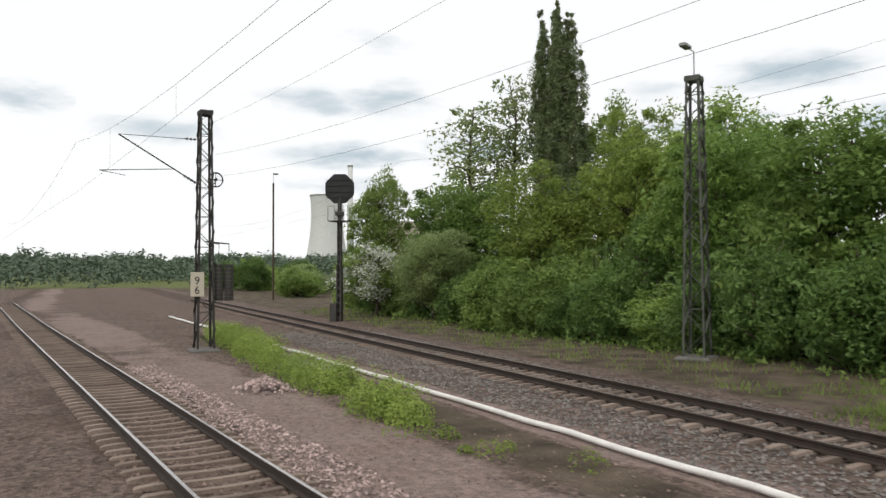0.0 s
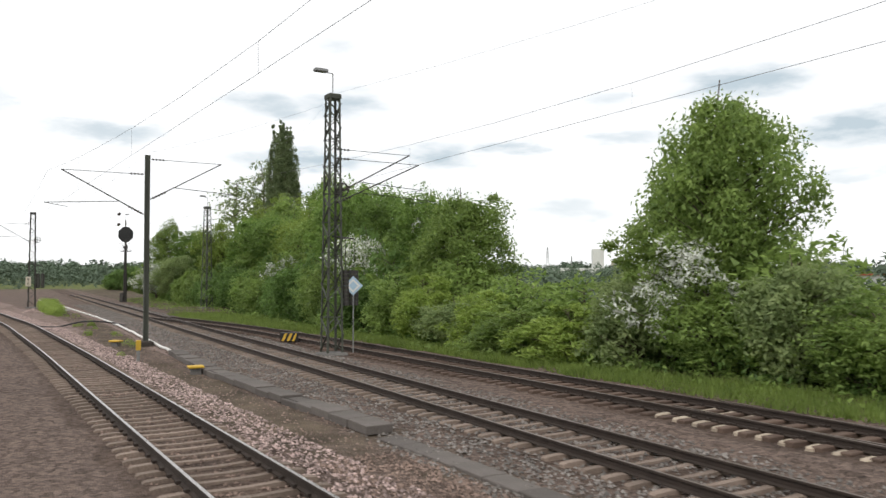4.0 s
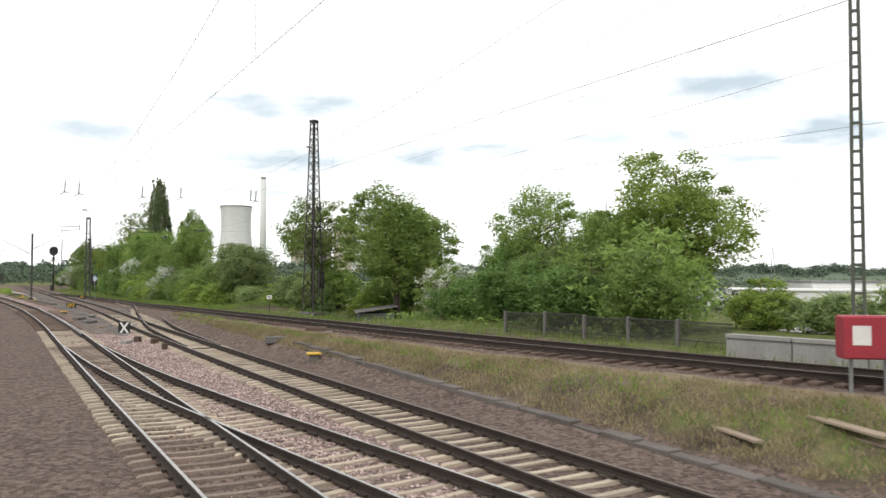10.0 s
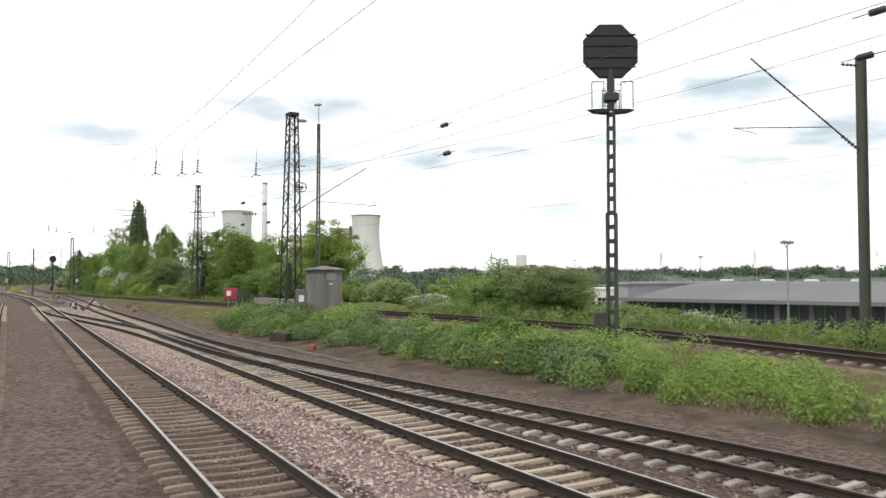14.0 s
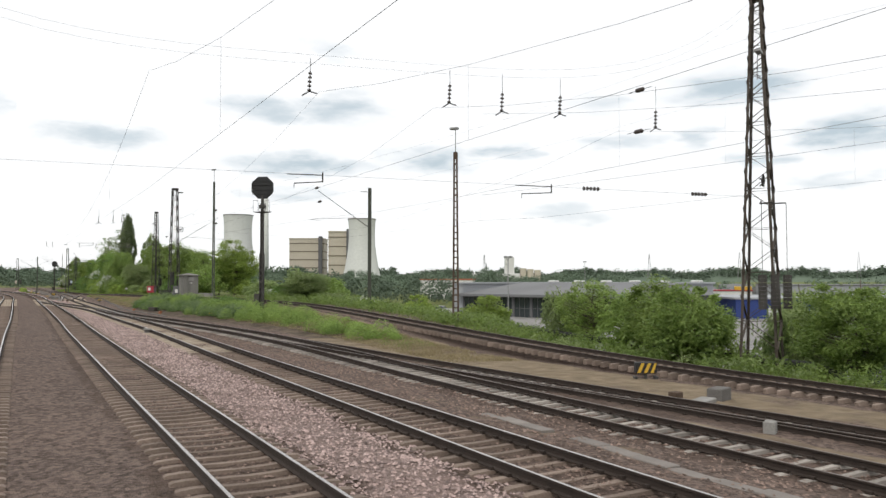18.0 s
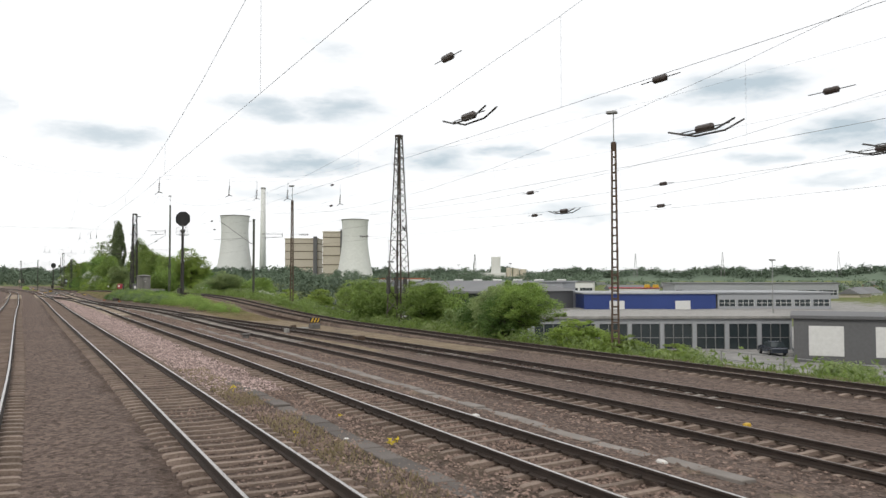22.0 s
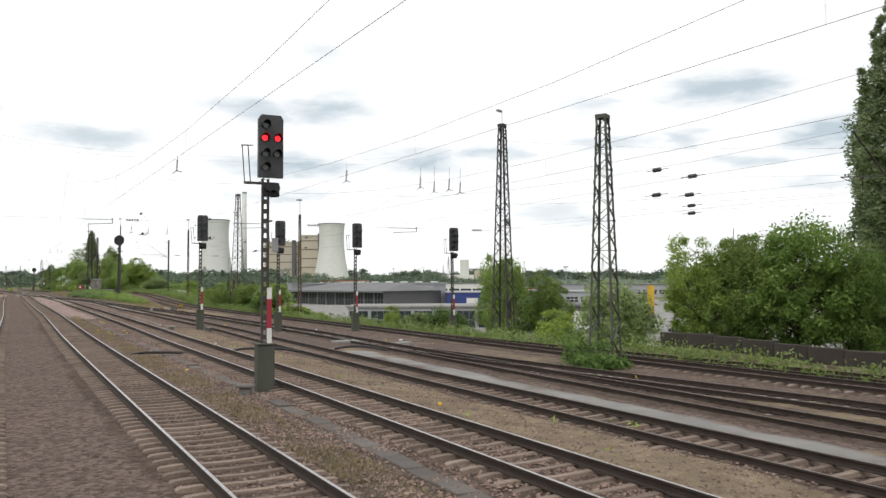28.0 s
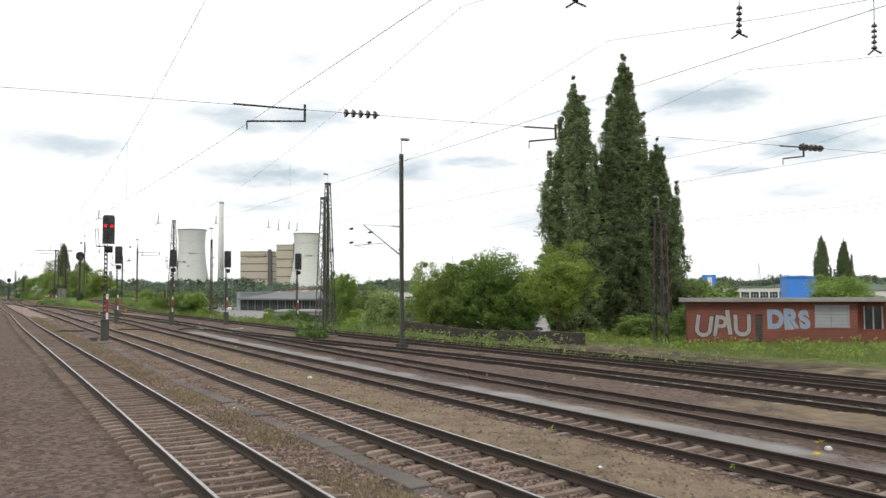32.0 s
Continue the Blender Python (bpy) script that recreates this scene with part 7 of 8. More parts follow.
def hose(label, pts, r=0.06):
    t = thing("rubber_hose", 0, 0, 0, label, "hose")
    s = Shape()
    fine = []
    P = [Vector(p) for p in pts]
    for i in range(len(P) - 1):
        p0, p1, p2, p3 = P[max(i - 1, 0)], P[i], P[i + 1], P[min(i + 2, len(P) - 1)]
        for k in range(6):
            u = k / 6
            fine.append(0.5 * ((2 * p1) + (p2 - p0) * u + (2 * p0 - 5 * p1 + 4 * p2 - p3) * u * u + (3 * p1 - p0 - 3 * p2 + p3) * u ** 3))
    fine.append(P[-1])
    s.tube(fine, r, 8)
    part("tube", s, "hose", t, smooth=True)
    return t


hose("black rubber hose lying across the track bed", [(8.0, -301.6, -0.3), (8.6, -301.8, -0.15), (9.4, -302.1, -0.14), (10.3, -302.6, -0.16), (10.9, -303.0, -0.3)])
hose("black rubber hose lying across the second track", [(12.7, -301.9, -0.3), (13.2, -302.2, -0.14), (14.2, -302.6, -0.14), (15.0, -302.9, -0.18), (15.8, -303.2, -0.32)])
hose("black rubber hose lying between yard tracks", [(17.8, -302.6, -0.32), (18.4, -303.0, -0.2), (19.2, -303.6, -0.2), (20.0, -304.2, -0.36)])
hose("dark cable lying over the bank", [(3.6, -0.5, -0.3), (4.6, -0.8, -0.2), (6.0, -1.2, -0.25), (7.5, -1.3, 0.05), (9.0, -1.5, 0.0), (10.2, -2.2, -0.25)], 0.05)

# broken concrete, boards and rubbish
def block(name, x, y, sx, sy, sz, turn, mat, label, category="block", tilt=0.0):
    t = Shape()
    t.box(-sx / 2, -sy / 2, -0.08, sx / 2, sy / 2, sz, chamfer=0.03)
    ob = new(name, t.mesh(name, mat))
    ob.matrix_basis = pose(x, y, z_at(x, y), tilt, 0, turn)
    return tagged(ob, label, category)


for a in ((10.4, -102.5, 0.9, 0.3, 0.16, 60, "concrete", "flat concrete block in the ballast"), (10.95, -102.2, 0.25, 0.25, 0.3, 40, "steel_rust", "rusty point motor cover"), (11.55, -103.5, 0.32, 0.22, 0.3, 20, "steel_rust", "rusty iron bracket in the ballast"), (11.4, -107.0, 0.22, 0.2, 0.3, 10, "steel_rust", "small rusty iron stub in the ballast"), (10.2, -79.3, 1.3, 0.4, 0.22, 60, "concrete_dark", "dark point motor casing beside the rail"), (10.5, -83.9, 1.2, 0.35, 0.2, 50, "concrete_dark", "low dark casing beside the rail"), (10.6, -89.6, 0.6, 0.3, 0.16, 40, "plank", "pale timber offcut in the ballast"), (13.0, -107.6, 1.6, 0.12, 0.06, 15, "steel_rust", "rusty point rod lying in the ballast"),
          (15.6, -110.0, 0.9, 0.35, 0.22, -20, "concrete_dark", "dark concrete piece beside the track"), (17.2, -110.8, 0.9, 0.4, 0.18, -15, "wood_sleeper", "weathered timber piece on the bank"), (17.4, -112.0, 0.9, 0.1, 0.07, 40, "concrete", "pale steel strip lying on the bank"),
          (16.7, -157.3, 1.3, 0.5, 0.4, -70, "sooty", "mossy dark concrete block at the foot of the bank"), (15.6, -150.9, 0.22, 0.3, 0.2, 20, "orange", "orange plastic cover beside the trough"),
          (16.6, -162.3, 0.2, 0.28, 0.22, 30, "orange", "orange plastic cover at the foot of the bank"), (20.3, -230.7, 0.28, 0.28, 0.3, 30, "concrete", "whitish concrete stub between the yard tracks"), (24.1, -225.6, 0.75, 0.5, 0.38, 20, "concrete_dark", "weathered grey point motor box"), (22.8, -226.1, 1.3, 0.5, 0.14, 25, "concrete", "pale concrete slab beside the point motor"), (22.5, -225.3, 0.35, 0.3, 0.3, 10, "steel_rust", "rusty lever box beside the yard track"), (22.4, -239.0, 0.6, 0.5, 0.3, 20, "steel_rust", "rusty point motor box"),
          (21.8, -294.2, 1.6, 0.8, 0.15, 5, "concrete", "pale flat slab in the yard"), (17.6, -333.0, 1.6, 0.5, 0.1, 80, "concrete", "pale slab between the yard tracks"), (27.6, -335.0, 1.8, 0.6, 0.2, 85, "steel_rust", "rusty beam lying in the yard"),
          (24.4, -297.0, 1.0, 0.6, 0.2, 15, "concrete", "pale concrete lid in the yard")):
    block("block", *a[:7], a[7])
rnd = random.Random(9)
for i in range(26):
    y = rnd.uniform(-370, -265)
    x = rnd.choice([line_x(LINE_P, y) + rnd.uniform(1.5, 3.4), line_x(LINE_A, y) + 2.4, 19.0 + rnd.uniform(-1, 1), rnd.uniform(22.5, 27)])
    block("litter", x, y, rnd.uniform(0.1, 0.25), rnd.uniform(0.08, 0.18), rnd.uniform(0.03, 0.1), rnd.uniform(0, 180), rnd.choice(["white", "white", "yellow"]), "scrap of pale litter on the ballast", "litter")

# ballast heap beside the weeds
hp = Shape()
rng_ = np.random.default_rng(77)
for k in range(420):
    r_ = abs(rng_.normal(0, 0.55))
    a_ = rng_.uniform(0, 6.28)
    x_, y_ = r_ * math.cos(a_), r_ * math.sin(a_) * 1.5
    z_ = max(0, 0.45 - r_ * 0.4) * rng_.uniform(0.8, 1.05)
    q_ = 0.05 * rng_.uniform(0.7, 1.5)
    hp.add([(x_ + q_, y_, z_), (x_ - q_, y_ + q_ * 0.4, z_), (x_, y_ + q_, z_ + q_ * 0.3), (x_, y_ - q_, z_), (x_, y_, z_ + q_)], [(0, 2, 4), (2, 1, 4), (1, 3, 4), (3, 0, 4)])
ob = new("gravel_heap", hp.mesh("gravel_heap", "stone_pink"))
ob.location = (4.9, 22.5, -0.34)
tagged(ob, "heap of pinkish gravel beside the main track", "gravel", kind="stuff")

# red telephone box on the bank
rb = thing("red_box", 19.7, -135.1, z_at(19.7, -135.1), "red metal box with a white plate, on posts", "box", turn=-38)
zz = 1.5 - rb.location.z
s = Shape()
s.box(-0.5, -0.25, zz, 0.5, 0.25, zz + 0.85, chamfer=0.03)
part("body", s, "red", rb)
s = Shape()
s.box(-0.34, -0.262, zz + 0.28, 0.0, -0.25, zz + 0.66)
part("plate", s, "white", rb, "white plate")
for sx in (-0.3, 0.35):
    s = Shape()
    s.box(sx - 0.03, -0.03, -0.2, sx + 0.03, 0.03, zz)
    part("leg", s, "galv", rb)
s = Shape()
s.box(0.62, -0.3, -0.2, 0.74, -0.2, zz + 0.9)
s.box(0.5, -0.34, zz, 0.86, -0.3, zz + 0.8)
part("sign_back", s, "steel_dark", rb, "grey back of a board on a post")

# concrete switch hut
ht = thing("concrete_hut", 21.4, -150.8, z_at(21.4, -150.8), "stained grey concrete switch hut with a flat roof", "hut", turn=10)
hz = 3.75 - ht.location.z
s = Shape()
s.box(-0.82, -0.8, -0.3, 0.82, 0.8, hz - 0.15, chamfer=0.02)
part("wall", s, "concrete_stained", ht)
s = Shape()
s.box(-0.97, -0.95, hz - 0.15, 0.97, 0.95, hz - 0.05, chamfer=0.02)
s.add([(-0.93, -0.91, hz - 0.05), (0.93, -0.91, hz - 0.05), (0.93, 0.91, hz - 0.05), (-0.93, 0.91, hz - 0.05), (0, 0, hz + 0.16)], [(0, 1, 4), (1, 2, 4), (2, 3, 4), (3, 0, 4)])
part("roof", s, "concrete_stained", ht)
for c in (-0.45, 0.4):
    s = Shape()
    s.box(-0.835, c - 0.17, hz - 0.36, -0.82, c + 0.17, hz - 0.2)
    vent = part("vent", s, "concrete_dark", ht, "dark vent under the roof")
    for k in range(2):
        s = Shape()
        s.box(-0.85, c - 0.16, hz - 0.33 + 0.07 * k, -0.835, c + 0.16, hz - 0.30 + 0.07 * k)
        part("slat", s, "concrete_dark", vent)
s = Shape()
s.box(-0.45, -0.83, 0.1, 0.5, -0.8, hz - 0.55)
part("door", s, "concrete_stained", ht, "stained grey door")
s = Shape()
s.box(-0.3, -0.85, hz - 0.72, 0.3, -0.83, hz - 0.3)
part("vent_plate", s, "concrete", ht, "pale vent plate above the door")
s = Shape()
s.box(-0.12, -0.842, hz - 1.0, 0.12, -0.83, hz - 0.92)
part("plate", s, "white", ht, "small white plate")
cab = thing("switch_cabinet", 20.3, -149.9, z_at(20.3, -149.9), "dark grey switch cabinet beside the concrete hut", "cabinet", turn=-33)
s = Shape()
s.box(-0.35, -0.25, -0.2, 0.35, 0.25, 1.75, chamfer=0.03)
part("body", s, "cladding_dark", cab)
s = Shape()
s.box(-0.12, -0.262, 1.0, 0.2, -0.25, 1.4)
part("plate", s, "white", cab, "white plate")

# bridge parapet and fences beyond the siding
bp = thing("parapet_wall", 0, 0, 0, "grey concrete parapet wall beyond the siding", "wall", kind="structure")
for k in range(7):
    y0 = -128.5 - k * 2.0
    x0, x1 = line_x(XCL, y0) + 3.0, line_x(XCL, y0 - 2) + 3.0
    s = Shape()
    s.box(-0.15, -0.985, -1.2, 0.15, 0.985, 1.35)
    s.box(-0.2, -0.99, 1.35, 0.2, 0.99, 1.45)
    part("panel", s, "concrete", bp, at=pose((x0 + x1) / 2, y0 - 1, 0.0, 0, 0, math.degrees(math.atan2(x1 - x0, 2.0))))
fn = thing("fence", 0, 0, 0, "grey wire mesh fence on concrete posts", "fence", kind="structure")
for k in range(5):
    y0 = -116.6 - k * 2.1
    x0, x1 = (line_x([(-113, 22.6), (-118.5, 24.0), (-129, 25.5)], u) for u in (y0, y0 - 2.1))
    g = z_at(x0, y0)
    s = Shape()
    s.box(-0.06, -0.06, -0.3, 0.06, 0.06, 0.95, chamfer=0.015)
    part("post", s, "concrete_dark", fn, at=pose(x0, y0, g))
    s = Shape()
    for i in range(34):
        s.bar((0, -i * 2.1 / 34 - 0.03, 0.05), (0, -i * 2.1 / 34 - 0.03, 0.86), 0.012, 0.012)
    for i in range(12):
        s.bar((0.012, -0.02, 0.07 + i * 0.07), (0.012, -2.08, 0.07 + i * 0.07), 0.012, 0.012)
    s.bar((0, 0, 0.25), (0, -2.1, 0.25), 0.03)
    s.bar((0, 0, 0.88), (0, -2.1, 0.88), 0.04)
    part("panel", s, "steel_dark", fn, at=pose(x0, y0, g, 0, 0, math.degrees(math.atan2(x1 - x0, 2.1))))

# garden shed roof among the trees
sd = thing("garden_shed", 30.4, -88.2, -0.55, "low dark shed with a corrugated lean-to roof", "shed", turn=-20)
s = Shape()
s.box(-1.3, -1.6, -0.2, 1.3, 1.6, 0.85)
part("wall", s, "cladding_dark", sd)
s = Shape()
n_ = 16
s.add([(x, -1.95 + k * 3.9 / (2 * n_), z + 0.05 * (k % 2)) for x, z in ((-1.6, 0.88), (1.6, 1.35)) for k in range(2 * n_ + 1)], [(k, k + 1, k + 2 * n_ + 2, k + 2 * n_ + 1) for k in range(2 * n_)])
part("roof", s, "concrete_dark", sd, "grey corrugated sheet roof")

# old pipes and wall at the slope behind the yard
pw = thing("low_wall", 0, 0, 0, "low dark retaining wall behind the yard", "wall", kind="structure")
for k in range(13):
    s = Shape()
    s.box(-0.2, -0.98, -0.8, 0.2, 0.98, 0.85, chamfer=0.03)
    part("block", s, "sooty", pw, at=pose(39.5 + 0.12 * k, -304.5 - 2.0 * k, z_at(39.5, -304.5 - 2.0 * k), 0, 0, 3))
pp = thing("district_pipe", 0, 0, 0, "dark insulated pipe running along the slope", "pipe")
s = Shape()
prow = [(34.0, -168, 0.35), (35.0, -182, 0.1), (36.0, -196, -0.3), (36.0, -208, -0.7), (35.9, -216, -0.75), (35.8, -219.8, -0.8), (35.8, -221.2, -0.95), (35.9, -222.0, -1.5)]
s.tube(prow, 0.2, 10)
part("tube", s, "hose", pp, smooth=True)
for k in range(9):
    s = Shape()
    y0 = -170 - k * 5.4
    xx = float(np.interp(-y0, [-p[1] for p in prow], [p[0] for p in prow]))
    zz_ = float(np.interp(-y0, [-p[1] for p in prow], [p[2] for p in prow]))
    s.box(xx - 0.15, y0 - 0.15, zz_ - 1.6, xx + 0.15, y0 + 0.15, zz_ - 0.15)
    part("support", s, "concrete_dark", pp)

# small white plate on a post beside the siding
ps = thing("plate_post", 22.2, -87.6, z_at(22.2, -87.6) - 0.05, "small white plate on a dark post beside the siding", "sign", turn=-28)
s = Shape()
s.tube([(0, 0, 0), (0, 0, 1.55)], 0.035, 8)
part("pole", s, "steel_dark", ps)
s = Shape()
s.box(-0.19, -0.05, 1.3, 0.19, -0.03, 1.58, chamfer=0.005)
plate = part("plate", s, "white", ps, "white plate")
for k_ in range(2):
    s = Shape()
    s.box(-0.12, -0.056, 1.38 + 0.08 * k_, 0.12, -0.051, 1.42 + 0.08 * k_)
    part("bar", s, "black", plate)

# weathered boards left lying on the bank
for x0, y0, x1, y1, w in ((18.2, -134.4, 17.3, -137.0, 0.26), (17.6, -136.2, 17.0, -138.4, 0.2), (16.9, -133.6, 16.4, -135.2, 0.18)):
    cx, cy = (x0 + x1) / 2, (y0 + y1) / 2
    half = math.hypot(x1 - x0, y1 - y0) / 2
    pk = thing("plank", cx, cy, z_at(cx, cy) + 0.05, "grey weathered wooden board lying on the bank", "board", "boards on the bank", turn=math.degrees(math.atan2(y1 - y0, x1 - x0)))
    s = Shape()
    s.box(-half, -w / 2, -0.02, half, w / 2, 0.035, chamfer=0.008)
    part("board", s, "plank", pk)

# ---- brick hut with sprayed walls ----
hut = thing("brick_hut", 49.6, -331.5, -1.0, "low red-brick railway hut with flat roof and sprayed letters", "hut", turn=-46)
hut.matrix_basis = hut.matrix_basis @ Matrix.Diagonal((1.08, 1, 1, 1))


def wall_with_holes(s, x0, x1, z0, z1, y0, y1, holes, mi=0):
    """A wall slab along x with openings (x0, x1, z0, z1) cut through."""
    xs = sorted({x0, x1, *[h[0] for h in holes], *[h[1] for h in holes]})
    zs = sorted({z0, z1, *[h[2] for h in holes], *[h[3] for h in holes]})
    nx, nz = len(xs), len(zs)
    vs = [(x, y, z) for y in (y0, y1) for z in zs for x in xs]
    at = lambda k, i, j: k * nx * nz + j * nx + i
    solid = lambda i, j: 0 <= i < nx - 1 and 0 <= j < nz - 1 and not any(h[0] <= xs[i] and xs[i + 1] <= h[1] and h[2] <= zs[j] and zs[j + 1] <= h[3] for h in holes)
    fs = []
    for i in range(nx - 1):
        for j in range(nz - 1):
            if not solid(i, j):
                continue
            fs += [(at(0, i, j), at(0, i + 1, j), at(0, i + 1, j + 1), at(0, i, j + 1)), (at(1, i, j + 1), at(1, i + 1, j + 1), at(1, i + 1, j), at(1, i, j))]
            for di, dj, p, q in ((-1, 0, (i, j), (i, j + 1)), (1, 0, (i + 1, j + 1), (i + 1, j)), (0, -1, (i + 1, j), (i, j)), (0, 1, (i, j + 1), (i + 1, j + 1))):
                if not solid(i + di, j + dj):
                    fs.append((at(0, *p), at(0, *q), at(1, *q), at(1, *p)))
    s.add(vs, fs, mi)


s = Shape()
wall_with_holes(s, 0, 11.0, -0.4, 3.1, 0, 0.3, [(4.55, 5.0, 0.0, 2.1), (8.35, 10.5, 1.2, 2.8)])
part("front_wall", s, "brick", hut)
s = Shape()
wall_with_holes(s, 11.0, 13.0, -0.4, 3.1, 1.2, 1.5, [(11.6, 12.8, 1.0, 2.7)])
s.box(10.7, 0.3, -0.4, 11.0, 1.5, 3.1)
part("recess_wall", s, "brick", hut)
s = Shape()
s.box(0, 5.7, -0.4, 13.0, 6.0, 3.1)
s.box(0, 0.3, -0.4, 0.3, 5.7, 3.1)
s.box(12.7, 1.5, -0.4, 13.0, 5.7, 3.1)
part("back_wall", s, "brick", hut)
s = Shape()
s.box(-0.5, -0.5, 3.1, 13.6, 6.4, 3.28, chamfer=0.03)
part("roof", s, "roof_grey", hut, "flat grey roof slab")
s = Shape()
s.box(-0.55, -0.56, 3.06, 13.65, -0.5, 3.3)
part("fascia", s, "concrete", hut, "pale roof edge")
wn = Shape()
wn.box(8.35, 0.1, 1.2, 10.5, 0.14, 2.8)
win = part("window", wn, "cladding", hut, "window closed with a grey shutter")
for a in (8.35, 9.38, 10.42):
    s = Shape()
    s.box(a, 0.02, 1.2, a + 0.08, 0.1, 2.8)
    part("frame", s, "cladding", win)
s = Shape()
s.box(8.3, -0.06, 1.12, 10.55, 0.1, 1.2)
part("sill", s, "concrete", win)
s = Shape()
s.box(11.6, 1.3, 1.0, 12.8, 1.34, 2.7)
w2 = part("window", s, "pane", hut, "dark window in the recess")
for a in (11.6, 12.16, 12.72):
    s = Shape()
    s.box(a, 1.22, 1.0, a + 0.08, 1.3, 2.7)
    part("frame", s, "cladding_white", w2)
s = Shape()
s.box(4.55, 0.1, 0.0, 5.0, 0.15, 2.1)
part("door", s, "steel_dark", hut, "narrow dark door")
s = Shape()
for z_ in range(14):
    s.box(0.002, -0.004, -0.3 + z_ * 0.24, 10.998, -0.001, -0.285 + z_ * 0.24)
part("mortar_joint", s, "mortar", hut)


def sprayed(text, x, z, size, fill, outline, stretch=1.0):
    """Fat hand-sprayed letters, each a little askew."""
    r = random.Random(len(text))
    for ch in text:
        k, tilt, lift = r.uniform(0.9, 1.12), r.uniform(-9, 9), r.uniform(-0.08, 0.08)
        wide = 0
        for grow, dy, mt in ((0.11, -0.012, outline), (0.05, -0.02, fill)):
            cu = bpy.data.curves.new("letter", "FONT")
            cu.body, cu.size, cu.extrude, cu.offset = ch, size * k, 0.002, grow
            tmp = bpy.data.objects.new("tmp", cu)
            me = bpy.data.meshes.new_from_object(tmp)
            bpy.data.objects.remove(tmp)
            me.materials.append(M[mt])
            wide = max(v.co.x for v in me.vertices)
            part("sprayed_letter", me, None, hut, "sprayed letter", at=pose(x, dy, z + lift, 90, 0, 0) @ Matrix.Rotation(radians(tilt), 4, "Z") @ Matrix.Diagonal((stretch, 1, 1, 1)))
        x += (wide + 0.06) * stretch


sprayed("UPIU", 0.4, 0.55, 2.35, "spray_silver", "spray_dark", 0.8)
sprayed("DRS", 5.3, 1.15, 1.9, "spray_blue", "spray_silver", 0.78)

# ---- the town beyond the bank ----
TOWN = -4.6


def hall(name, x, y, turn, length, depth, height, wall, roof, label, bays=0, pane_z=(0.8, 3.2), z=TOWN, frame="cladding_white", pitch=0.0, doors=0, group=""):
    """A long low industrial hall: walls, roof, and windows along its front (local -y)."""
    t = thing(name, x, y, z, label, "building", group or "industrial halls beyond the railway", turn=turn)
    holes = []
    if bays:
        w = length / bays
        holes = [(i * w + w * 0.06, (i + 1) * w - w * 0.06, pane_z[0], pane_z[1]) for i in range(bays)]
    s = Shape()
    wall_with_holes(s, 0, length, -1.5, height, 0, 0.3, holes)
    part("front_wall", s, wall, t)
    s = Shape()
    s.box(0, 0.3, -1.5, 0.3, depth - 0.3, height)
    s.box(length - 0.3, 0.3, -1.5, length, depth - 0.3, height)
    s.box(0, depth - 0.3, -1.5, length, depth, height)
    part("wall", s, wall, t)
    s = Shape()
    if pitch:
        s.add([(-0.8, -1.2, height), (length + 0.8, -1.2, height), (length + 0.8, depth + 0.5, height), (-0.8, depth + 0.5, height),
               (length * 0.12, depth * 0.55, height + pitch), (length * 0.9, depth * 0.55, height + pitch)], [(0, 1, 5, 4), (1, 2, 5), (2, 3, 4, 5), (3, 0, 4), (3, 2, 1, 0)])
        s.box(-0.9, -1.35, height - 0.35, length + 0.9, -1.2, height + 0.08)
    else:
        s.box(-0.3, -0.3, height, length + 0.3, depth + 0.3, height + 0.35, chamfer=0.04)
    part("roof", s, roof, t)
    for h in holes:
        s = Shape()
        s.box(h[0], 0.12, h[2], h[1], 0.16, h[3])
        win = part("window", s, "pane", t, "dark window bay")
        s = Shape()
        n = max(1, int((h[1] - h[0]) / 1.1))
        for k in range(n + 1):
            a = h[0] + (h[1] - h[0] - 0.07) * k / n
            s.box(a, 0.05, h[2], a + 0.07, 0.12, h[3])
        s.box(h[0], 0.055, (h[2] + h[3]) / 2 - 0.04, h[1], 0.115, (h[2] + h[3]) / 2 + 0.04)
        part("frame", s, frame, win)
    for k in range(doors):
        s = Shape()
        a = length * (k + 0.5) / doors
        s.box(a - 1.6, -0.04, 0, a + 1.6, 0.0, 3.0)
        door = part("door", s, "cladding_white", t, "white roller door")
        for j in range(6):
            s = Shape()
            s.box(a - 1.58, -0.06, 0.1 + j * 0.48, a + 1.58, -0.04, 0.5 + j * 0.48)
            part("slat", s, "cladding_white", door)
    return t


# dark hall with a grey hipped sheet roof, and the long block behind it
hall("warehouse", 77.5, -115.5, -71.3, 39, 22, 5.1, "cladding_dark", "roof_grey", "long dark hall with grey sheet roof and window strip", bays=10, pane_z=(0.9, 4.6), pitch=2.1, frame="cladding_dark")
hall("warehouse", 76.8, -113.4, -71.3, 2.1, 26, 6.9, "cladding", "cladding", "narrow pale grey wing at the end of the dark hall", bays=0)
back = hall("warehouse", 98.7, -108.3, -71.3, 36, 5, 6.9, "cladding", "cladding", "long pale grey block behind the dark hall", bays=0)
for k in range(6):
    s = Shape()
    s.box(2.5 + k * 6.2, 1.2, 7.24, 4.1 + k * 6.2, 2.8, 7.6, chamfer=0.25)
    part("skylight", s, "cladding_white", back, "white roof light")
# blue and grey hall
hall("blue_hall", 110.0, -150.2, -28.3, 28, 24, 4.4, "blue_wall", "cladding", "deep blue clad hall with white doors", bays=0, doors=2)
hall("grey_hall", 135.0, -163.7, -28.3, 24, 24, 4.5, "cladding", "cladding", "light grey hall with a row of small windows", bays=6, pane_z=(1.8, 3.2))
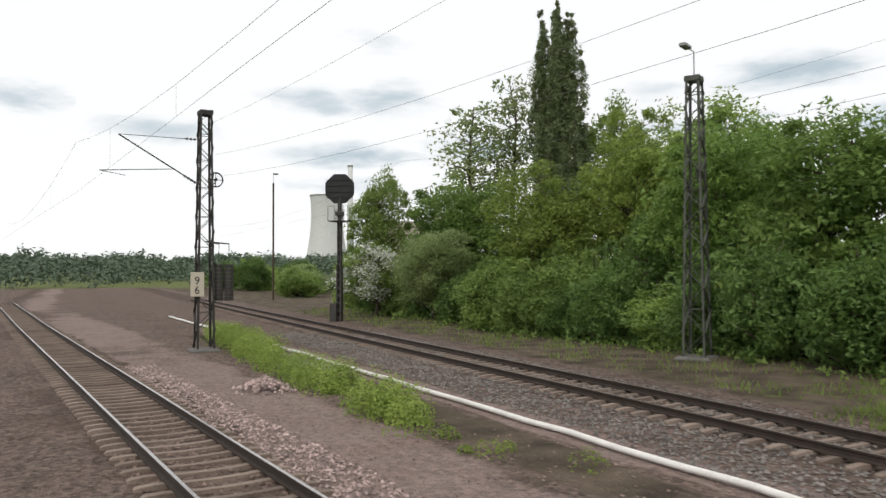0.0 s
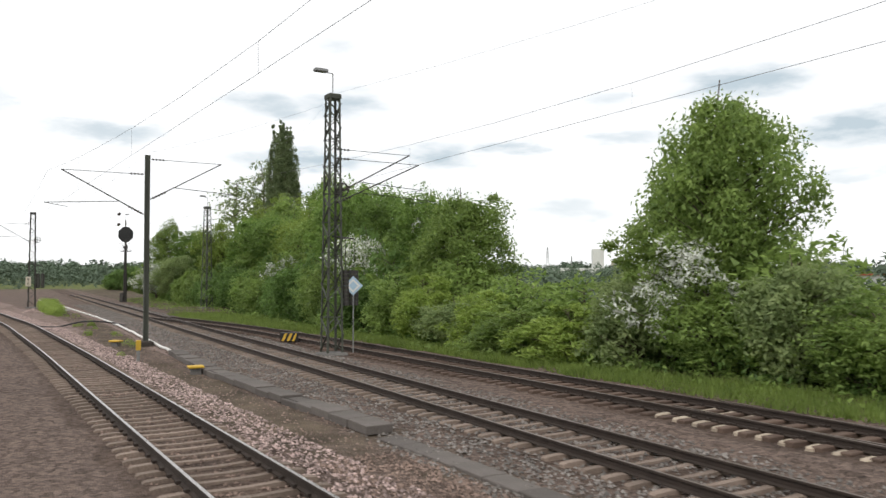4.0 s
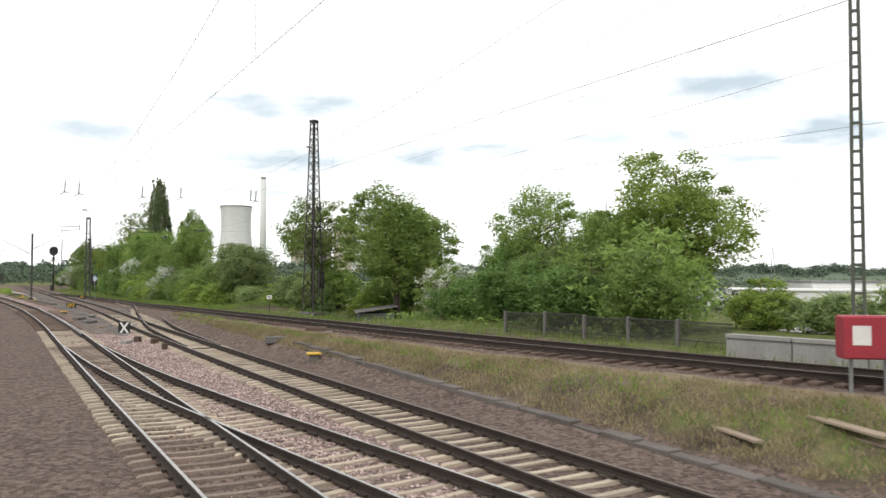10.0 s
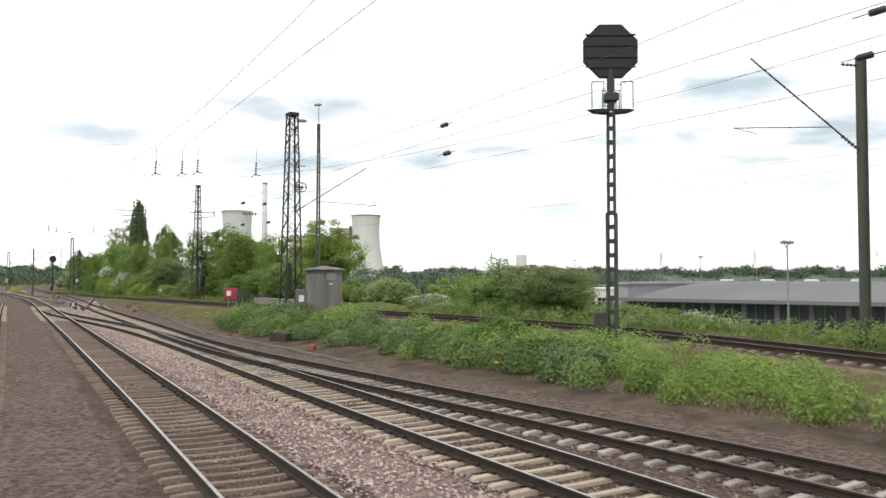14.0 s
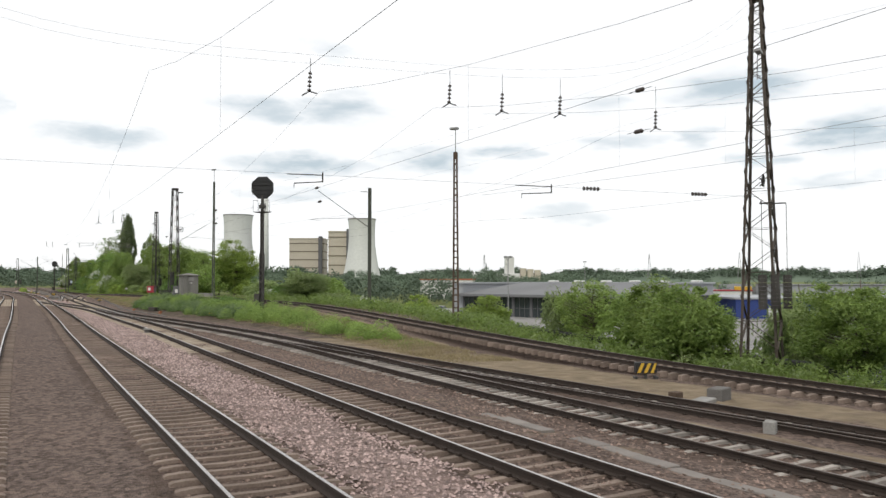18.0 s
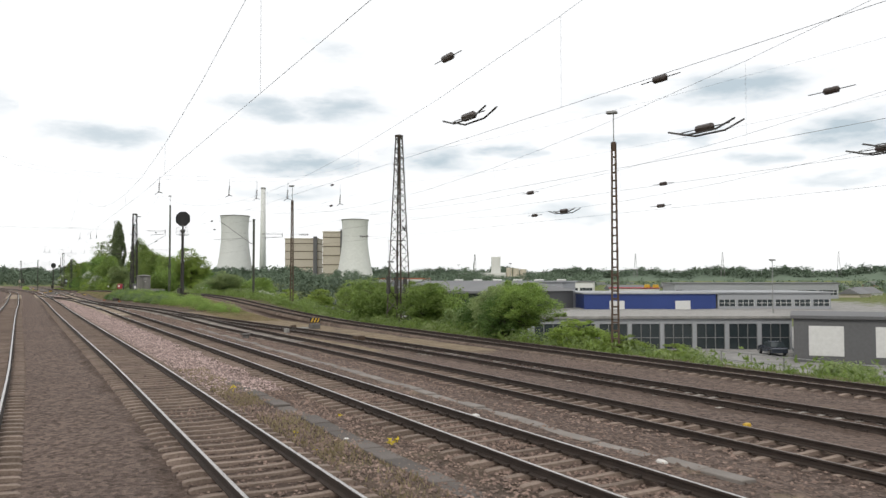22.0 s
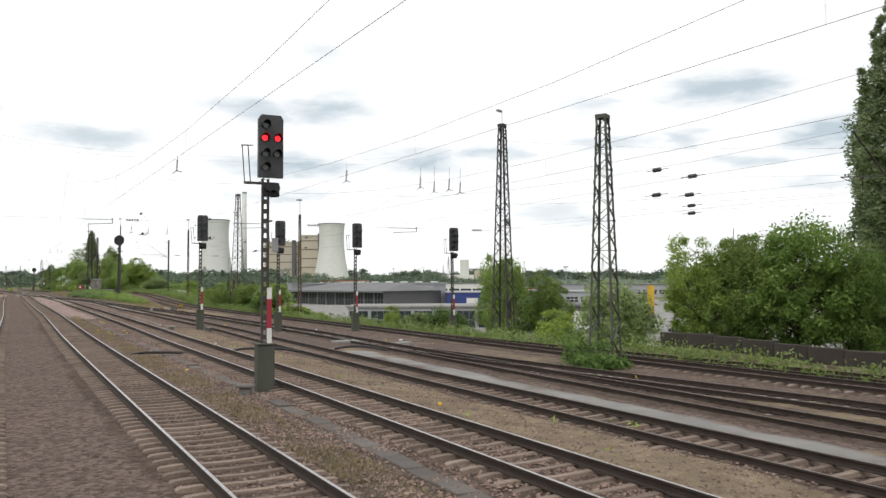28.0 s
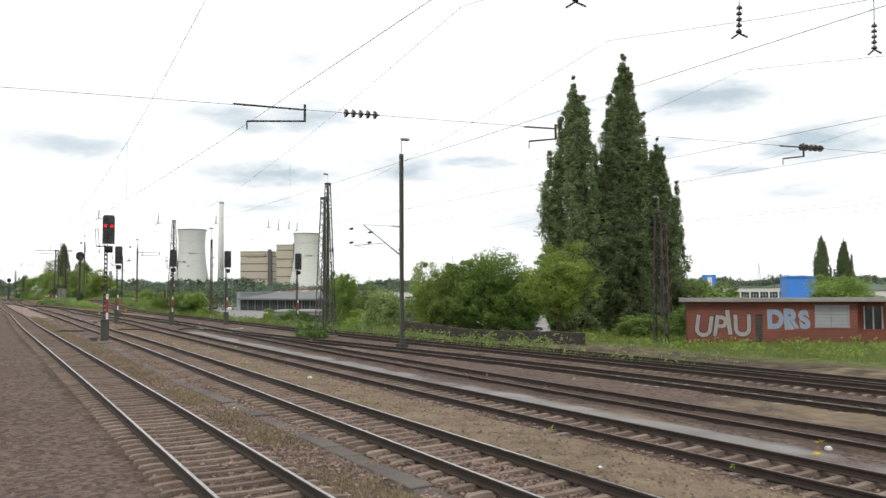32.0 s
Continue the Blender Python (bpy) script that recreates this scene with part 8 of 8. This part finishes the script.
# glazed hall
hall("glazed_hall", 57.9, -206.5, -28.3, 31, 14, 4.2, "cladding", "concrete", "low glazed hall with white posts and flat roof", bays=8, pane_z=(0.3, 3.6), z=-5.9, frame="galv")
hall("flat_shop", 73.5, -230.6, -52, 24, 12, 3.7, "cladding_dark", "cladding_dark", "low shop block with dark flat roof and white doors", doors=4, z=-4.7)
# white halls and flats farther off
hall("white_hall", 150, -40, -40, 40, 25, 6.5, "cladding_white", "roof_grey", "white hall with grey roof", bays=8, pane_z=(2.5, 4.5))
hall("white_hall", 120, -20, -60, 46, 20, 5.0, "cladding_white", "cladding_white", "long low white hall", bays=9, pane_z=(1.0, 3.0))
hall("white_hall", 190, -95, -35, 50, 25, 6.0, "cladding", "roof_grey", "pale hall with sheet roof", bays=8, pane_z=(2.5, 4.0))
hall("flat_block", 250, -150, -28, 70, 15, 7.5, "cladding_white", "roof_grey", "long white two-storey block", bays=18, pane_z=(3.5, 6.0))
hall("flat_block", 230, -215, -28, 60, 18, 6.5, "cladding_white", "roof_grey", "white office block with a window strip", bays=14, pane_z=(2.5, 4.6))
hall("orange_hall", 134.5, 15.4, -32, 19, 30, 7.7, "cladding_white", "orange_roof", "pale hall with orange-red roof", bays=0)
rh = hall("low_hall", 190.0, -63.0, -45, 17, 10, 4.2, "cladding_white", "red", "low white hall with a red roof edge and yellow roof boxes", bays=0)
for a in (12.0, 15.0):
    s = Shape()
    s.box(a, 0.5, 4.2, a + 1.9, 2.0, 5.6, chamfer=0.1)
    part("roof_box", s, "yellow", rh, "yellow box on the roof edge")
hall("blue_shop", 166.3, -254.5, -40, 6.5, 6.0, 10.0, "bright_blue", "bright_blue", "blue clad tower block of a shop", z=-4.6)
rnd = random.Random(21)
for i in range(38):
    d, a = rnd.uniform(260, 620), radians(rnd.uniform(2, 58))
    x, y = 10 + d * math.cos(a) * 1.0, -230 + d * math.sin(a) * 1.1
    h = rnd.uniform(2.5, 4.6)
    t = thing("house", x, y, -5.5, "distant pale house with a pitched roof", "house", "houses of the far town", turn=rnd.uniform(-60, 30))
    w, l = rnd.uniform(6, 9), rnd.uniform(10, 22)
    s = Shape()
    s.box(-l / 2, -w / 2, -1, l / 2, w / 2, h)
    part("wall", s, rnd.choice(["cladding_white", "cladding", "brick", "beige"]), t)
    s = Shape()
    s.add([(-l / 2 - 0.4, -w / 2 - 0.4, h), (l / 2 + 0.4, -w / 2 - 0.4, h), (l / 2 + 0.4, w / 2 + 0.4, h), (-l / 2 - 0.4, w / 2 + 0.4, h), (-l / 2 - 0.4, 0, h + w * 0.28), (l / 2 + 0.4, 0, h + w * 0.28)],
          [(0, 1, 5, 4), (2, 3, 4, 5), (1, 2, 5), (3, 0, 4), (3, 2, 1, 0)])
    part("roof", s, rnd.choice(["roof_grey", "cladding_dark", "roof_grey"]), t)
    for k in range(3):
        s = Shape()
        a0 = -l / 2 + l * (k + 0.3) / 3
        s.box(a0, -w / 2 - 0.05, h * 0.45, a0 + 1.2, -w / 2, h * 0.75)
        part("window", s, "pane", t)


def car(x, y, z, turn, paint, label):
    t = thing("car", x, y, z, label, "car", "parked cars", turn=turn)
    s = Shape()
    prof = [(-2.1, 0.3), (-2.15, 0.75), (-1.6, 0.95), (-1.1, 0.98), (0.9, 0.98), (1.6, 0.9), (2.1, 0.72), (2.12, 0.3)]
    n = len(prof)
    s.add([(a, w, c) for w in (-0.85, 0.85) for a, c in prof], [tuple(range(n)), tuple(range(n, 2 * n))[::-1]] + [(i, n + i, n + (i + 1) % n, (i + 1) % n) for i in range(n)])
    part("body", s, paint, t)
    s = Shape()
    top = [(-1.75, 0.94), (-1.3, 1.42), (0.1, 1.46), (0.95, 0.96)]
    n = len(top)
    s.add([(a, w * (1 if c < 1 else 0.82), c) for w in (-0.8, 0.8) for a, c in top], [tuple(range(n)), tuple(range(n, 2 * n))[::-1]] + [(i, n + i, n + (i + 1) % n, (i + 1) % n) for i in range(n)])
    part("cabin", s, "pane", t, "dark glazed cabin")
    s = Shape()
    s.box(-1.25, -0.66, 1.43, 0.1, 0.66, 1.48, chamfer=0.02)
    part("roof", s, paint, t)
    for a in (-1.35, 1.35):
        for w in (-0.8, 0.8):
            s = Shape()
            s.tube([(a, w - 0.1, 0.32), (a, w + 0.1, 0.32)], 0.32, 12)
            wh = part("wheel", s, "tyre", t)
            s = Shape()
            s.tube([(a, w - 0.11, 0.32), (a, w + 0.11, 0.32)], 0.19, 10)
            part("rim", s, "galv", wh)
    return t


car(75.5, -245.3, -4.5, -40, "car_white", "white hatchback parked beside the shop")
car(79, -229, -5.1, -30, "car_silver", "silver car parked beside the glazed hall")
car(76.5, -225.5, -5.2, 60, "car_dark", "dark car parked beside the glazed hall")
car(83, -247, -4.6, -40, "car_dark", "dark car parked on the yard")
car(125, -230.6, -4.9, -30, "car_white", "white car parked on the forecourt")
car(92, -254.3, -4.9, -20, "car_dark", "dark car parked beside the banner flags")
for k in range(6):
    car(64 + k * 2.6, -98 - k * 2.0, z_at(64 + k * 2.6, -98 - k * 2.0), 40, ["car_white", "car_silver", "car_white", "car_dark", "car_silver", "car_white"][k], "parked car in a row below the bank")

# railing along the top of the car park's slope
rl = thing("railing", 0, 0, 0, "grey steel railing above the car park", "railing", kind="structure")
for k in range(9):
    y0 = -254.5 - 2.0 * k
    part("post", Shape().tube([(0, 0, -0.6), (0, 0, 0.95)], 0.035, 6), "galv", rl, at=pose(37.2, y0, -1.75))
    for zz_ in (0.5, 0.93):
        part("rail", Shape().tube([(0, 0, zz_), (0, -2.0, zz_)], 0.025, 6), "galv", rl, at=pose(37.2, y0, -1.75))

# street lamps in the town
for x, y, h in ((65, -150.1, 11), (150, -60, 13), (120, -190, 11), (92, -255, 9), (175, 20, 14)):
    t = thing("street_lamp", x, y, TOWN - 0.3, "grey street lamp with two heads", "lamp", "street lamps of the town")
    s = Shape()
    s.tube([(0, 0, 0), (0, 0, h)], [0.1, 0.06], 8)
    part("pole", s, "galv", t)
    for sx in (-1, 1):
        s = Shape()
        s.tube([(0, 0, h - 0.3 * (sx < 0)), (sx * 0.5, 0, h + 0.15)], 0.04, 5)
        s.tube([(sx * 0.4, 0, h + 0.1), (sx * 0.4, 0, h + 0.3), (sx * 0.4, 0, h + 0.4)], [0.3, 0.32, 0.1], 10)
        part("head", s, "galv", t)
for x, y, c in ((80.4, -258.9, "yellow"), (106.7, -244.2, "bright_blue"), (82.7, -262.2, "yellow")):
    t = thing("banner_flag", x, y, -4.5, "tall banner flag on a pole", "flag", "banner flags on the forecourt", turn=-28)
    s = Shape()
    s.tube([(0, 0, 0), (0, 0, 7)], 0.05, 6)
    part("pole", s, "galv", t)
    s = Shape()
    s.box(0.06, -0.02, 3.0, 0.98, 0.02, 6.9)
    part("cloth", s, c, t)
sg = thing("pylon_sign", 158.3, -238.6, -4.9, "upright bright blue and white pylon sign", "sign", turn=-30)
s = Shape()
s.box(-1.6, -0.4, 0, 1.6, 0.4, 11.2, chamfer=0.05)
part("body", s, "bright_blue", sg)
s = Shape()
s.box(-0.5, -0.43, 1.5, 0.6, -0.405, 10.6)
part("panel", s, "white", sg, "white panel")

# ---- power station ----
def cooling_tower(x, y, r_top, r_waist, r_base, h, label):
    t = thing("cooling_tower", x, y, -10, label, "cooling tower", "cooling towers of the power station")
    n, rings = 48, 18
    vs, fs = [], []
    hw = 0.78
    for k in range(rings + 1):
        u = k / rings
        r = r_waist * math.sqrt(1 + ((u - hw) / hw) ** 2 * ((r_base / r_waist) ** 2 - 1)) if u < hw else r_waist + (r_top - r_waist) * ((u - hw) / (1 - hw)) ** 2
        vs += [(r * math.cos(2 * math.pi * i / n), r * math.sin(2 * math.pi * i / n), h * u) for i in range(n)]
    for k in range(rings):
        fs += [(k * n + i, k * n + (i + 1) % n, k * n + n + (i + 1) % n, k * n + n + i) for i in range(n)]
    s = Shape()
    s.add(vs, fs)
    part("shell", s, "tower", t, smooth=True)
    s = Shape()
    s.tube([(0, 0, h - 1.2), (0, 0, h + 0.6)], r_top + 0.7, 48, cap=False)
    part("rim", s, "concrete", t)
    return t


cooling_tower(533, 1033, 24, 22.5, 37, 118, "pale concrete cooling tower with flared foot")
cooling_tower(381, 1283, 28, 26, 42, 137, "pale concrete cooling tower partly behind trees")
ch = thing("chimney", 516, 1570, -10, "tall slim pale grey chimney", "chimney")
s = Shape()
s.tube([(0, 0, 0), (0, 0, 110), (0, 0, 227)], [8.5, 6.6, 5.2], 24)
part("shaft", s, "tower", ch, smooth=True)
s = Shape()
s.tube([(0, 0, 226), (0, 0, 229.5)], 5.8, 24)
part("rim", s, "concrete", ch)


def boiler_house(x, y, w, d, h, label):
    t = thing("boiler_house", x, y, -10, label, "power station", "blocks of the power station", turn=-28)
    s = Shape()
    s.box(0, 0, 0, w, d, h)
    part("wall", s, "beige", t)
    for k in range(5):
        s = Shape()
        s.box(-0.5, -0.5, h * (0.22 + 0.17 * k), w + 0.5, d + 0.5, h * (0.22 + 0.17 * k) + 1.5)
        part("band", s, "band", t, "brown cladding band")
    s = Shape()
    s.box(-1, -1, h, w + 1, d + 1, h + 2)
    part("roof", s, "beige", t)
    s = Shape()
    s.box(w * 0.86, -6, 0, w * 0.97, 0, h + 5)
    part("stair_tower", s, "cladding_dark", t)
    return t


boiler_house(465.2, 1228.1, 65, 55, 91, "beige boiler house with brown bands")
boiler_house(511, 1139.6, 39, 45, 101, "beige boiler house behind the cooling tower")
low = thing("turbine_hall", 545, 1165, -10, "low dark turbine hall of the power station", "power station", turn=-28)
s = Shape()
s.box(0, 0, 0, 50, 36, 42)
part("wall", s, "band", low)

# ---- silo works ----
sw_ = thing("silo_works", 563.7, 709.1, -8, "white works with a tall grey silo tower", "factory", turn=-28)
for a, c, w, d, h, mt, nm in ((0, 0, 66, 25, 20, "cladding_white", "hall"), (46, 6, 13, 12, 43, "cladding_white", "silo_tower"), (67, 2, 9, 9, 27, "beige", "silo"), (77, 2, 9, 9, 26, "beige", "silo"), (87, 2, 9, 9, 25, "beige", "silo")):
    s = Shape()
    if nm == "silo":
        s.tube([(a + w / 2, c + w / 2, 0), (a + w / 2, c + w / 2, h)], w / 2, 16)
    else:
        s.box(a, c, 0, a + w, c + d, h, chamfer=0.3)
        if nm == "silo_tower":
            for k in range(4):
                s.box(a + 0.5 + 3.2 * k, c - 0.4, 2, a + 2.9 + 3.2 * k, c, h - 1)
    part(nm, s, mt, sw_)
s = Shape()
s.tube([(20, 5, 20), (20, 5, 34)], 0.7, 8)
part("flue", s, "galv", sw_)


# ---- woods to the skyline ----
def wood_band(name, label, d0, a0, a1, n, h, size, seed, z=-5.0, depth=60.0, per=30, leaf=0.3):
    """A belt of far crowns, from one bearing to another, as seen from the line's middle."""
    rng = np.random.default_rng(seed)
    a = np.radians(rng.uniform(a0, a1, n))
    d = d0 + rng.uniform(0, depth, n)
    x, y = 10 + d * np.sin(a), -250 + d * np.cos(a)
    hh = h * (0.75 + 0.3 * rough(a * 300, a * 120, 9.0, seed) + 0.12 * rng.normal(0, 1, n))
    cs, sp = [], []
    for k in range(3):
        cs.append(np.stack([x + rng.normal(0, size, n), y + rng.normal(0, size, n), z + hh * (0.35 + 0.27 * k)], 1))
        sp.append(np.full(n, size * (1.25 - 0.25 * k)))
    me = leaf_mesh(name, np.concatenate(cs), np.concatenate(sp), per, size * leaf, "hazy_far_wood", rng, flat=1.0)
    return tagged(new(name, me), label, "woodland", kind="stuff")


# the hill that carries the far wood
hill_mesh = bpy.data.meshes.new("hill")
hb = np.radians(np.arange(14, 84, 0.5))
hill_rows = [np.stack([10 + d * np.sin(hb), -250 + d * np.cos(hb), z * (1 + 0.25 * rough(hb * 300, hb * 120, 9.0, 83)) - 6], 1) for d, z in ((1420, 0), (1540, 17), (1750, 22), (2000, 19))]
nh = len(hb)
hill_mesh.from_pydata(np.concatenate(hill_rows).tolist(), [], [(r * nh + i, r * nh + i + 1, (r + 1) * nh + i + 1, (r + 1) * nh + i) for r in range(3) for i in range(nh - 1)])
hill_mesh.materials.append(M["hazy_far_wood"])
tagged(new("backdrop_hill", hill_mesh), "low wooded hill on the skyline", "hill", kind="structure")
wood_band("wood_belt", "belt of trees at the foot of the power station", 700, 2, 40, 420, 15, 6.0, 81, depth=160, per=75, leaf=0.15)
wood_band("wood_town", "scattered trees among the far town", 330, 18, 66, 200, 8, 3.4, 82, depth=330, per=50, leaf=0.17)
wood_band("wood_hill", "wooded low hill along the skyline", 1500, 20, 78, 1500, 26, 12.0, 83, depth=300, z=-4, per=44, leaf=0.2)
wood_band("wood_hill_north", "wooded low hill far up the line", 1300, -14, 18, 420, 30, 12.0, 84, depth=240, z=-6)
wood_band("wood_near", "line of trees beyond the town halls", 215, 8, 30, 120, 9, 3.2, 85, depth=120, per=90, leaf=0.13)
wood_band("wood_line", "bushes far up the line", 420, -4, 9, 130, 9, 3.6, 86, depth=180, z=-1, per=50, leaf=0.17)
# distant power pylons on the hill
for k, (x, y) in enumerate(((1000, 830), (1080, 700), (1250, 600), (1330, 480), (1500, 300), (760, 1000))):
    t = thing("pylon", x, y, 5, "distant steel power pylon", "pylon", "power pylons on the skyline", turn=30)
    s = Shape()
    for sx, sy in ((-1, -1), (1, -1), (1, 1), (-1, 1)):
        s.bar((sx * 3, sy * 3, 0), (sx * 0.4, sy * 0.4, 44), 0.4)
    for zz_, w in ((29, 8), (35, 7), (41, 4)):
        s.bar((-w, 0, zz_), (w, 0, zz_), 0.4)
    part("frame", s, "galv", t)
